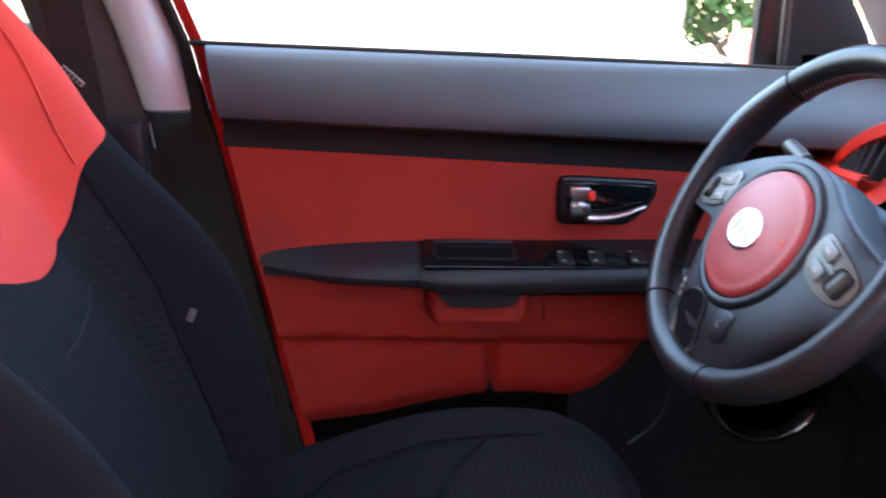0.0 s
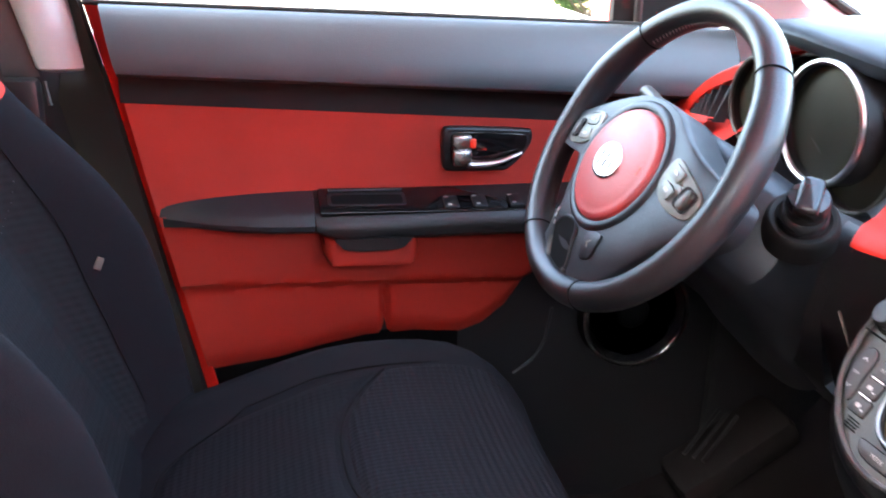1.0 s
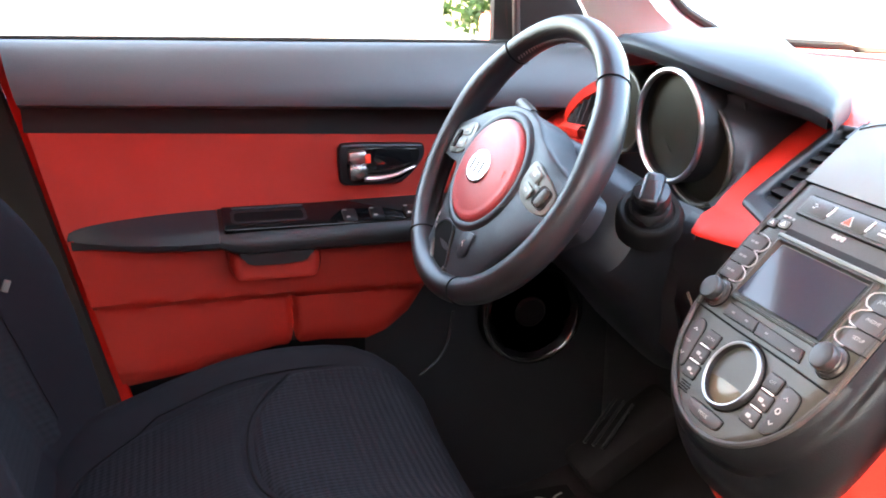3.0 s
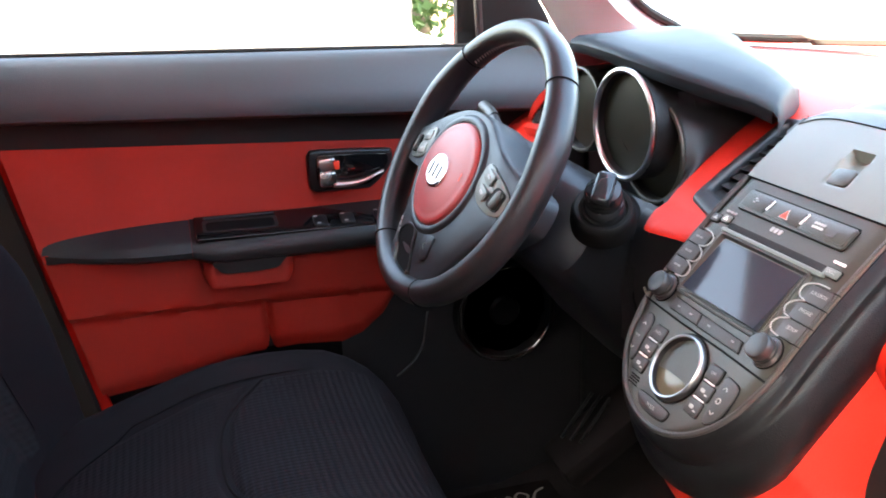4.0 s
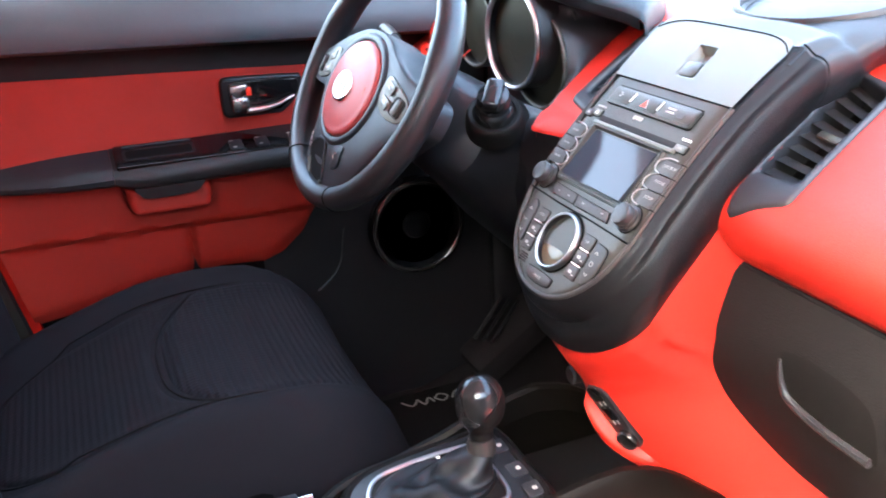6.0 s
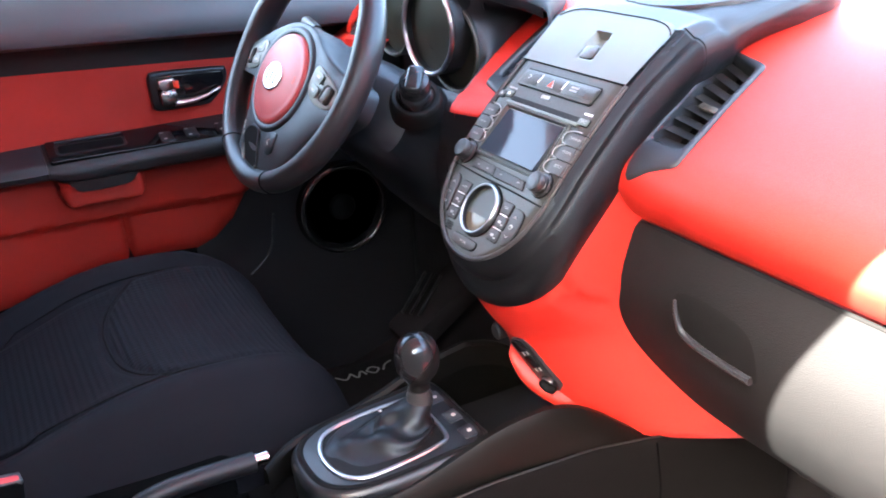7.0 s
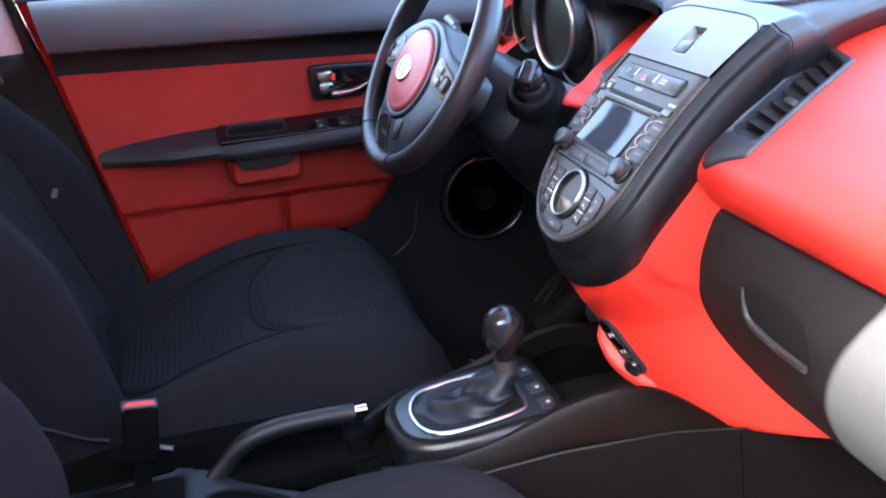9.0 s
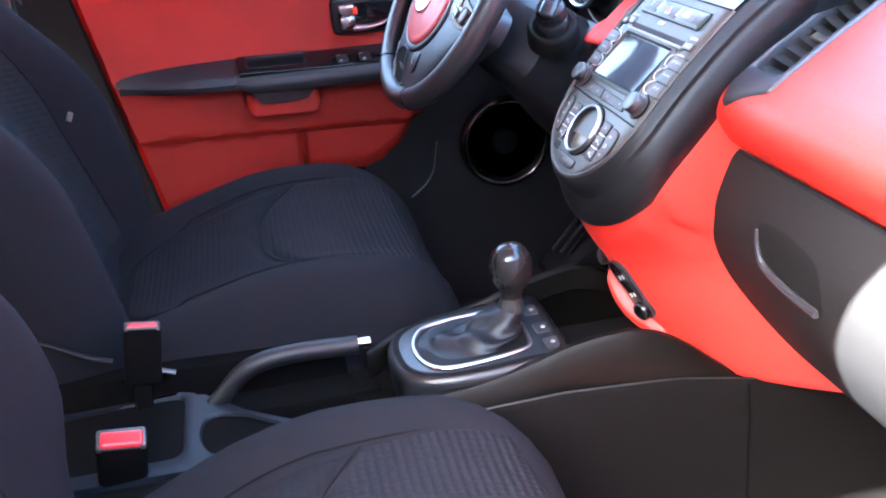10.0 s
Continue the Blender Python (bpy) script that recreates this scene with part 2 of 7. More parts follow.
def tube(path, r, bm=None, sides=10, closed=False, radii=None, flat=1.0):
    bm = bm or bmesh.new()
    path = [Vector(p) for p in path]
    k = len(path)
    rows, last = [], None
    for i, p in enumerate(path):
        a, b = (path[(i - 1) % k], path[(i + 1) % k]) if closed else (path[max(i - 1, 0)], path[min(i + 1, k - 1)])
        d = (b - a).normalized()
        side = d.cross(last if last is not None else (Vector((0, 0, 1)) if abs(d.z) < 0.9 else Vector((1, 0, 0)))).normalized()
        up = side.cross(d).normalized()
        last = up
        rr = radii[i] if radii else r
        rows.append([p + (side * math.cos(t) + up * math.sin(t) * flat) * rr for t in (2 * math.pi * j / sides for j in range(sides))])
    if closed:
        rows.append(rows[0])
    return grid(rows, bm, True, not closed)


class Plane:
    """A flat local frame: F(u, v, n) gives a place in the car."""

    def __init__(self, o, u, v):
        self.o, self.u, self.v = Vector(o), Vector(u).normalized(), Vector(v).normalized()
        self.n = self.u.cross(self.v).normalized()

    def __call__(self, u, v, n=0.0):
        return self.o + self.u * u + self.v * v + self.n * n


def slab(F, outline, n0, n1, bevel=0.0, seg=2, bm=None):
    """A plate with that outline (u, v) between heights n0 and n1, its upper edge rounded."""
    bm = bm or bmesh.new()
    area = sum(a[0] * b[1] - b[0] * a[1] for a, b in zip(outline, outline[1:] + outline[:1]))
    if area < 0:
        outline = outline[::-1]
    k = len(outline)

    def inset(d):
        res = []
        for i in range(k):
            a, b, c = (Vector(outline[j % k]) for j in (i - 1, i, i + 1))
            e1, e2 = (b - a).normalized(), (c - b).normalized()
            n = (Vector((-e1.y, e1.x)) + Vector((-e2.y, e2.x)))
            n = n.normalized() if n.length > 1e-6 else Vector((-e1.y, e1.x))
            co = max(0.5, n.dot(Vector((-e1.y, e1.x))))
            res.append(b + n * d / co)
        return res

    rows = [[F(p[0], p[1], n0) for p in outline]]
    if bevel:
        for s in range(seg + 1):
            a = 0.5 * math.pi * s / seg
            rows.append([F(p.x, p.y, n1 - bevel * (1 - math.sin(a))) for p in inset(bevel * (1 - math.cos(a)))])
    else:
        rows.append([F(p[0], p[1], n1) for p in outline])
    return grid(rows, bm, True, True)


def rrect(w, h, r=0.004, n=4, cx=0.0, cy=0.0, turn=0.0):
    pts = []
    r = min(r, w / 2 - 1e-4, h / 2 - 1e-4)
    for sx, sy, a0 in ((1, 1, 0), (-1, 1, 90), (-1, -1, 180), (1, -1, 270)):
        for i in range(n + 1):
            a = radians(a0 + 90 * i / n)
            pts.append((sx * (w / 2 - r) + r * math.cos(a), sy * (h / 2 - r) + r * math.sin(a)))
    c, s = math.cos(turn), math.sin(turn)
    return [(cx + x * c - y * s, cy + x * s + y * c) for x, y in pts]


def oval(rx, ry, n=40, cx=0.0, cy=0.0, power=1.0):
    out = []
    for i in range(n):
        a = 2 * math.pi * i / n
        c, s = math.cos(a), math.sin(a)
        out.append((cx + rx * math.copysign(abs(c) ** power, c), cy + ry * math.copysign(abs(s) ** power, s)))
    return out


def lathe(F, profile, n=40, bm=None, squash=1.0):
    """Turns a profile of (radius, height) round the frame's normal."""
    rows = [[F(r * math.cos(t), r * math.sin(t) * squash, h) for t in (2 * math.pi * i / n for i in range(n))] for r, h in profile]
    return grid(rows, bm, True, True)


def rbox(c, size, r=0.004, turn=None, seg=2):
    bm = bmesh.new()
    bmesh.ops.create_cube(bm, size=1)
    bmesh.ops.scale(bm, vec=Vector(size), verts=bm.verts)
    if r:
        bmesh.ops.bevel(bm, geom=list(bm.edges), offset=r, segments=seg, affect="EDGES", profile=0.5)
    m = Matrix.Translation(c) @ (turn.to_4x4() if turn else Matrix())
    bmesh.ops.transform(bm, matrix=m, verts=bm.verts)
    return bm


def lerp(table, x):
    """Piecewise smooth value from a table of (x, value)."""
    if x <= table[0][0]:
        return table[0][1]
    for (a, va), (b, vb) in zip(table, table[1:]):
        if x <= b:
            t = (x - a) / (b - a)
            t = t * t * (3 - 2 * t)
            return va + (vb - va) * t
    return table[-1][1]


def line(table, x):
    if x <= table[0][0]:
        return table[0][1]
    for (a, va), (b, vb) in zip(table, table[1:]):
        if x <= b:
            return va + (vb - va) * (x - a) / (b - a)
    return table[-1][1]


def soft(table, x, h=0.02):
    """A table's value with its corners rounded off."""
    return sum(line(table, x + d * h) for d in (-1, -0.5, 0, 0.5, 1)) / 5


X, Y, Z = Vector((1, 0, 0)), Vector((0, 1, 0)), Vector((0, 0, 1))
MID = -0.008      # the car's middle plane

# ---- outside ----
bm = bmesh.new()
grid([[(x, y, -0.32) for y in (-400, -20, 20, 400)] for x in (-400, -20, 20, 400)], bm)
solo("ground", bm, CONCRETE, "pale sunlit concrete lot round the parked car", kind="structure")

# unseen wall, added to hold back light through the passenger doorway
solo("side_light_blocker", rbox((-0.5, -2.4, 0.70), (9.0, 0.25, 2.04), 0.01), WALL, "added unseen wall that blocks light from the doorway side", kind="structure")


def tree(x, y, h, seed):
    rnd = random.Random(seed)
    t = thing("tree", "leafy green tree beyond the parked car", "tree", "trees beyond the lot", (x, y, -0.32))
    path = [(rnd.uniform(-.1, .1) * k, rnd.uniform(-.1, .1) * k, h * 0.5 * k / 4) for k in range(5)]
    bm = tube(path, 0.2, radii=[h * f for f in (0.040, 0.031, 0.026, 0.02, 0.012)])
    for k in range(6):
        a = rnd.uniform(0, 6.28)
        z0 = h * rnd.uniform(0.2, 0.5)
        d = Vector((math.cos(a), math.sin(a), rnd.uniform(0.5, 1.1))) * h * 0.22
        tube([(0, 0, z0), Vector((0, 0, z0)) + d * 0.5, Vector((0, 0, z0)) + d], 0.05, bm, 6, radii=[h * 0.014, h * 0.009, h * 0.003])
    part("trunk", bm, BARK, t)
    bm = bmesh.new()
    cs = [(Vector((rnd.gauss(0, .2), rnd.gauss(0, .2), 0.62 + rnd.gauss(0, .13))) * h, h * rnd.uniform(.10, .2)) for _ in range(16)]
    for c, r in cs:
        for _ in range(110):
            p = c + Vector((rnd.gauss(0, 1), rnd.gauss(0, 1), rnd.gauss(0, .8))).normalized() * r * rnd.uniform(.5, 1.1)
            a, b = (Vector((rnd.gauss(0, 1), rnd.gauss(0, 1), rnd.gauss(0, 1))).normalized() * rnd.uniform(.10, .22) * min(1, h / 5) for _ in range(2))
            bm.faces.new([bm.verts.new(q) for q in (p - a, p - b * .6, p + a, p + b * .6)])
    part("crown", bm, LEAF, t, smooth=False)


for k, (x, y, h) in enumerate(((-8.5, 0.6, 2.4), (-9.2, 1.9, 2.6), (-8.8, 3.2, 2.3), (-10.2, -0.6, 2.8), (-10.5, 4.6, 3.0), (-13, 1.2, 6.5), (-14, 4.0, 7.5), (-12, -3.0, 6.0))):
    tree(x, y, h, k + 3)
bm = bmesh.new()
grid([[(9.65, 15.85, z), (11.25, 24.0, z)] for z in (-0.322, -0.316)] + [[(10.65, 16.0, z), (13.1, 24.0, z)] for z in (-0.316, -0.322)], bm, False)
solo("parking_line", bm, YELLOW, "yellow line painted on the concrete lot", kind="structure")

# ---- car body: floor, roof, pillars, glass ----
bm = bmesh.new()
prof = [(-1.7, 0.10), (-0.9, 0.06), (-0.45, 0.02), (0.55, 0.0), (0.85, 0.09), (1.02, 0.30), (1.06, 0.55)]
grid([[(x, y, z + 0.05 * (abs(y) > 0.7)) for y in (-0.80, -0.7, -0.3, 0.3, 0.7, 0.80)] for x, z in prof], bm)
solo("floor", bm, CARPET, "black carpeted floor of the car", kind="structure")
bm = bmesh.new()
grid([[(x, y * 0.62, 1.16 + 0.03 * (1 - (y * y)) - 0.05 * max(0, (x - 0.1)) + dz) for y in (-1, -0.8, -0.4, 0, 0.4, 0.8, 1)] for dz in (0, 0.04) for x in ((-1.7, -1.0, -0.3, 0.45, 0.56) if dz == 0 else (0.56, 0.45, -0.3, -1.0, -1.7))], bm)
solo("roof", bm, HEAD, "light grey cloth headliner under the roof", kind="structure")
solo("outer_skin_left", rbox((0.36, 0.785, 0.34), (1.50, 0.05, 0.80), 0.01), PAINT, "red outer skin of the driver's side", kind="structure")
solo("kick_panel_left", rbox((0.90, 0.735, 0.36), (0.40, 0.06, 0.72), 0.01), BLACK, "black kick panel beside the pedals", kind="structure")
solo("kick_panel_right", rbox((0.92, -0.735, 0.36), (0.40, 0.06, 0.72), 0.01), BLACK, "black kick panel at the passenger side", kind="structure")
# body sides below the belt at the back, tailgate, bulkhead
bm = rbox((-1.0, 0.78, 0.40), (1.42, 0.10, 0.80), 0.02)
solo("body_side_left", bm, PILLAR, "dark trimmed rear body side", kind="structure")
bm = rbox((-1.0, -0.78, 0.40), (1.42, 0.10, 0.80), 0.02)
solo("body_side_right", bm, PILLAR, "dark trimmed rear body side", kind="structure")
solo("tailgate", rbox((-1.75, 0, 0.40), (0.10, 1.6, 0.80), 0.02), PILLAR, "dark trimmed tailgate", kind="structure")
solo("bulkhead", rbox((1.12, 0, 0.36), (0.06, 1.56, 0.68), 0.01), BLACK, "black bulkhead behind the dashboard", kind="structure")
for sy, nm in ((1, "left"), (-1, "right")):
    # pillar trims rise from the belt to the roof
    F = Plane((0, 0.735 * sy, 0), X, Z)
    Fy = lambda u, v, n=0.0, sy=sy: Vector((u, (0.728 - max(0, v - 0.78) * 0.30 + n) * sy, v))
    if sy > 0:
        t = thing("pillar_trim", "light grey upper centre pillar trim above a dark lower cover", "pillar trim")
        rows = []
        for z in (0.703, 0.708, 0.74, 0.80, 0.9, 1.0, 1.1, 1.17):
            d = -(z - 0.705) * 0.235
            a, b = -0.244 + d, -0.1765 - (z - 0.705) * 0.275
            low_ = 0.012 if z < 0.705 else 0.0
            rows.append([Fy(a + (b - a) * f, z, n + low_) for f, n in ((0, 0.012), (0.03, -0.004), (0.12, -0.013), (0.30, -0.018), (0.50, -0.020), (0.66, -0.019), (0.80, -0.015), (0.92, -0.007), (0.985, 0.002), (1.0, 0.016))])
        part("upper_cover", grid(rows), COVER, t)
        rows = []
        for z in (0.10, 0.3, 0.5, 0.66, 0.709):
            d = -(z - 0.705) * 0.10
            rows.append([Fy(-0.40, z, 0.0), Fy(-0.262 + d, z, -0.004), Fy(-0.25 + d, z, 0.008), Fy(-0.205 + d, z, 0.004), Fy(-0.178 + d * 2, z, 0.02)])
        part("lower_cover", grid(rows), DARK_SOFT, t, "dark plastic lower cover")
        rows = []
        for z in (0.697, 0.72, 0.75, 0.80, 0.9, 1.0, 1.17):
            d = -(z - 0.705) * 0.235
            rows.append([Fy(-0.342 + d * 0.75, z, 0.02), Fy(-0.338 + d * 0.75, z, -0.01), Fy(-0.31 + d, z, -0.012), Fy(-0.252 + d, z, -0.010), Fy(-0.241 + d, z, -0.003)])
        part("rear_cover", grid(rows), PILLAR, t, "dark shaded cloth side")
        b = thing("seat_belt", "dark seat belt webbing hanging at the centre pillar", "seat belt")
        bm = bmesh.new()
        for n in (0.0, 0.0012):
            grid([[Vector((-0.275 - 0.05 * k / 6 + w, 0.652 - 0.02 * k / 6 + n, 0.62 + 0.48 * k / 6)) for w in (-0.022, 0, 0.022)] for k in range(7)], bm)
        part("webbing", bm, BELT, b)
        part("anchor_cover", rbox((-0.255, 0.676, 0.668), (0.05, 0.03, 0.07), 0.008), BLACK, b, "black guide cover")
        part("guide_bar", tube([(-0.223, 0.668, 0.700), (-0.219, 0.666, 0.672)], 0.0022), GREY_DARK, b, "dull metal guide bar")
    else:
        bm = bmesh.new()
        # unseen pillar, made wider to keep a sun spot off the passenger cushion
        grid([[(-0.52 - (z - 0.7) * 0.2 * (z > 0.7), -0.70 + max(0, z - 0.78) * 0.30, z) for z in (0.1, 0.7, 0.8, 1.0, 1.17)], [(-0.26 - (z - 0.7) * 0.2 * (z > 0.7), -0.70 + max(0, z - 0.78) * 0.30, z) for z in (0.1, 0.7, 0.8, 1.0, 1.17)], [(-0.26 - (z - 0.7) * 0.2 * (z > 0.7), -0.80 + max(0, z - 0.78) * 0.30, z) for z in (0.1, 0.7, 0.8, 1.0, 1.17)]], bm)
        solo("pillar_right", bm, PILLAR, "unseen dark centre pillar at the open passenger doorway, widened to block sun", kind="structure")
        solo("door_sill", rbox((0.3, -0.76, 0.04), (1.2, 0.12, 0.14), 0.02), PAINT, "red painted sill of the open doorway", kind="structure")
    # roof rail
    bm = tube([(-1.7, 0.60 * sy, 1.15), (-0.6, 0.61 * sy, 1.16), (0.0, 0.61 * sy, 1.155), (0.42, 0.60 * sy, 1.135)], 0.035, sides=10)
    solo("roof_rail_" + nm, bm, HEAD, "light grey roof rail trim", kind="structure")
    # windscreen pillar; its front edge curves into the base of the windscreen
    SEALS = ([(0, 0.41), (0.5, 0.615), (0.75, 0.73), (0.82, 0.752), (0.9, 0.783), (1, 0.829)], [(0, 0.585), (0.5, 0.615), (0.75, 0.630), (0.9, 0.640), (1, 0.652)], [(0, 1.135), (0.5, 0.93), (0.75, 0.818), (0.82, 0.801), (0.9, 0.785), (1, 0.766)])
    rows = []
    for k in range(17):
        s = k / 16
        p = Vector((0.40 + 0.44 * s, (0.60 + 0.055 * s) * sy, 1.13 - 0.385 * s))
        w = 0.030 + 0.075 * s * s
        e = Vector([line(table, s) for table in SEALS])
        e.y *= sy
        rows.append([p + Vector((-w * 1.1, 0.07 * sy, -w * 0.95)), p + Vector((-w * 0.85, 0.02 * sy, -w * 0.8)), p + Vector((-w * 0.5, -0.005 * sy, -w * 0.6)), e + Vector((-0.030, -0.010 * sy, -0.012)), e, e + Vector((0.012, 0.03 * sy, 0.015))])
    seal_path = smooth_path([r[4] + Vector((0.002, -0.003 * sy, 0.002)) for r in rows] + [(0.873, 0.600 * sy, 0.761), (0.925, 0.565 * sy, 0.758), (0.965, 0.528 * sy, 0.758)], 3)
    solo("pillar_seal_" + nm, tube(seal_path, 0.0065, sides=8), RUBBER, "black seal between pillar trim and windscreen", kind="structure")
    solo("windscreen_pillar_" + nm, grid(rows), APIL, "mid grey windscreen pillar trim", kind="structure")

# windscreen and bonnet
base = [(0.86 + 0.26 * (1 - (abs(y) / 0.66) ** 2.2), y, 0.748 + 0.012 * (1 - (y / .66) ** 2)) for y in [0.66 * k / 10 for k in range(-10, 11)]]
top = [(0.50 + 0.14 * (1 - (y / .66) ** 2), y * 0.9, 1.13 + 0.03 * (1 - (y / .66) ** 2)) for y in [0.66 * k / 10 for k in range(-10, 11)]]
bm = grid([[Vector(a).lerp(Vector(b), t) for a, b in zip(base, top)] for t in (0, .25, .5, .75, 1)])
ws = solo("windscreen", bm, GLASS, "clear curved windscreen", "windscreen", kind="structure")
ws.visible_shadow = False
bm = tube([Vector(p) + Vector((0.0, 0, 0.006)) for p in base if abs(p[1]) < 0.58], 0.0095, sides=8)
solo("windscreen_seal", bm, RUBBER, "black windscreen seal along the dashboard", kind="structure")
bm = grid([[(1.03 + 0.10 * k + 0.16 * (1 - (y / .72) ** 2) * (1 - k / 10), y, 0.715 - 0.004 * k * k / 3 + 0.025 * (1 - (y / .72) ** 2)) for y in [0.72 * j / 8 for j in range(-8, 9)]] for k in range(11)])
solo("bonnet", bm, PAINT, "glossy red bonnet beyond the windscreen", "bonnet", kind="structure")
for sy, nm in ((1, "left"), (-1, "right")):
    bm = grid([[(-1.72, 0.74 * sy, 0.78), (-0.30, 0.74 * sy, 0.78)], [(-1.70, 0.61 * sy, 1.16), (-0.36, 0.61 * sy, 1.16)]])
    solo("rear_window_" + nm, bm, TINT, "dark privacy glass of the rear side window", kind="structure")
solo("rear_window_back", grid([[(-1.74, -0.74, 0.78), (-1.74, 0.74, 0.78)], [(-1.70, -0.61, 1.17), (-1.70, 0.61, 1.17)]]), TINT, "dark privacy glass of the tailgate", kind="structure")

# ---- driver's door ----
door = thing("driver_door", "closed red and dark grey driver's door with a long armrest", "car door")
bx = lambda x: line([(-0.30, 0.791), (-0.171, 0.786), (0.52, 0.760), (0.70, 0.752)], x)      # belt
ux = lambda x: line([(-0.30, 0.7125), (-0.158, 0.705), (0.439, 0.673), (0.70, 0.659)], x)     # under edge of the upper roll
rx = lambda x: line([(-0.30, 0.6815), (-0.148, 0.673), (0.409, 0.6395), (0.70, 0.622)], x)     # top of the red insert
edge = lambda z: -0.171 + (0.786 - z) * (0.100 / 0.487)                                     # rear edge of the trim
rows = []
for k in range(29):
    f = k / 28
    prof = []
    for dz, y in ((1.0, 0.735), (1.0, 0.704), (0.99, 0.695), (0.95, 0.689), (0.85, 0.682), (0.65, 0.671), (0.40, 0.662), (0.18, 0.657), (0.06, 0.659), (0.0, 0.668), (-0.02, 0.712)):
        z0 = ux(0.2) + dz * (bx(0.2) - ux(0.2))
        x = (edge(z0) + 0.009) * (1 - f) + 0.66 * f
        prof.append((x, y + 0.004 * max(0, x - 0.4), ux(x) + dz * (bx(x) - ux(x))))
    rows.append(prof)
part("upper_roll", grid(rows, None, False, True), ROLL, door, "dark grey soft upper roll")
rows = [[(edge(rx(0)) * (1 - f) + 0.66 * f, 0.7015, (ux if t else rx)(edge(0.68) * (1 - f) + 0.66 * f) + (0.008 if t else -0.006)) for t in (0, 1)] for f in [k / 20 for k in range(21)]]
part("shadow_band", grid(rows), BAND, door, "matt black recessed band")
part("carrier", slab(Plane((0, 0.730, 0), X, Z), [(-0.14, 0.72), (0.02, -0.02), (0.74, -0.02), (0.74, 0.66)][::-1], -0.012, 0.012, 0.0), BLACK, door, "black plastic door carrier")
# red insert above the armrest, slightly cushioned
rows = []
for j in range(13):
    v = j / 12
    row = []
    for k in range(31):
        f = k / 30
        z0 = 0.668 * (1 - v) + 0.53 * v
        x = (edge(z0) + 0.004) * (1 - f) + 0.56 * f
        z = rx(x) * (1 - v) + 0.52 * v
        e = min(1.0, min(v, 1.2 - v) / 0.06)
        row.append((x, 0.706 - 0.006 * math.sqrt(max(0, e)), z))
    rows.append(row)
part("red_insert", grid(rows), RED_CLOTH, door, "red textured upper insert")
# lower red panel with its crease and groove
low = lambda x: line([(-0.2, 0.258), (-0.07, 0.262), (0.03, 0.274), (0.09, 0.288), (0.155, 0.300), (0.225, 0.302), (0.29, 0.296), (0.325, 0.308), (0.36, 0.336), (0.392, 0.384), (0.43, 0.44), (0.47, 0.50)], x)
rows = []
for k in range(151):
    f = k / 150
    row = []
    for j in range(33):
        v = j / 32
        z0 = 0.52 * (1 - v) + 0.262 * v
        x = (edge(z0) + 0.004) * (1 - f) + 0.47 * f
        zb = low(x)
        z = 0.52 * (1 - v) + zb * v
        crease = 0.416 - 0.03 * x
        y = 0.694 + 0.012 * lerp([(-0.006, 1.0), (0.006, 0.0)], z - crease)
        if z < crease - 0.004:
            y += 0.012 * math.exp(-((x - 0.182) / 0.005) ** 2) * min(1.0, (z - zb) / 0.04)
        row.append((x, y + 0.036 * max(0.0, 1 - (z - zb) / 0.055) ** 2, z))
    rows.append(row)
# black sheet added where shade darkens the door below the red panel
part("lower_shade", grid([[(x, 0.7165, low(x) + 0.030), (x, 0.7160, 0.20), (x, 0.7160, 0.06)] for x in [-0.07 + 0.36 * k / 12 for k in range(13)]]), WELL, door, "black sheet for the shade below the red panel")
part("lower_panel", grid(rows), RED_LOW, door, "red lower panel with a pressed crease")
# armrest: lofted along the door, its top sloping towards the seat
zt = lambda x: 0.5463 - 0.0045 * x


def armrest_row(x, d, h, zc):
    y0 = 0.703
    return [(x, y0, zc + 0.002), (x, y0 - d * 0.10, zc), (x, y0 - d * 0.72, zc - 0.016), (x, y0 - d * 0.88, zc - 0.021), (x, y0 - d * 0.97, zc - 0.028), (x, y0 - d, zc - h * 0.72), (x, y0 - d * 0.97, zc - h * 0.90), (x, y0 - d * 0.86, zc - h), (x, y0, zc - h + 0.006)]


rows = []
for k in range(25):
    x = -0.112 + 0.196 * k / 24
    f = min(1.0, (x + 0.112) / 0.19)
    tip = math.sin(math.pi / 2 * f) ** 0.75 * 0.92 + 0.08
    rows.append(armrest_row(x, 0.060 * tip, 0.018 + 0.024 * tip, zt(x) - 0.014 * (1 - tip)))
part("armrest_pad", grid(rows, None, False, True), DARK_SOFT, door, "dark grey padded elbow rest")
rows = []
for k in range(21):
    x = 0.0845 + 0.38 * k / 20
    e = min(1, k / 1.5)
    rows.append(armrest_row(x, 0.061 + 0.004 * e, 0.042 + 0.011 * e, zt(x) + 0.0005))
part("armrest", grid(rows, None, False, True), DARK, door, "dark grey moulded armrest")
Atop = lambda x: Plane((x, 0.678, zt(x) - 0.0085), Vector((1, 0, -0.022)), Vector((0, 0.94, 0.335)))
A = Atop(0.275)
part("switch_plate", slab(A, rrect(0.37, 0.056, 0.004, 3, 0, -0.005), -0.004, 0.0022, 0.0012), GLOSS, door, "glossy black top plate")
A = Atop(0.153)
ps_ = part("pull_slot", slab(A, rrect(0.104, 0.030, 0.006, 4, 0, -0.002), 0.0, 0.0045, 0.001), BLACK, door, "black pull slot")
# no well is cut: a raised dark plate carries the slot's shade
part("slot_shade", slab(A, rrect(0.094, 0.020, 0.005, 4, 0, -0.004), 0.002, 0.0049), SEAM, ps_, "dark plate for the shade in the slot")
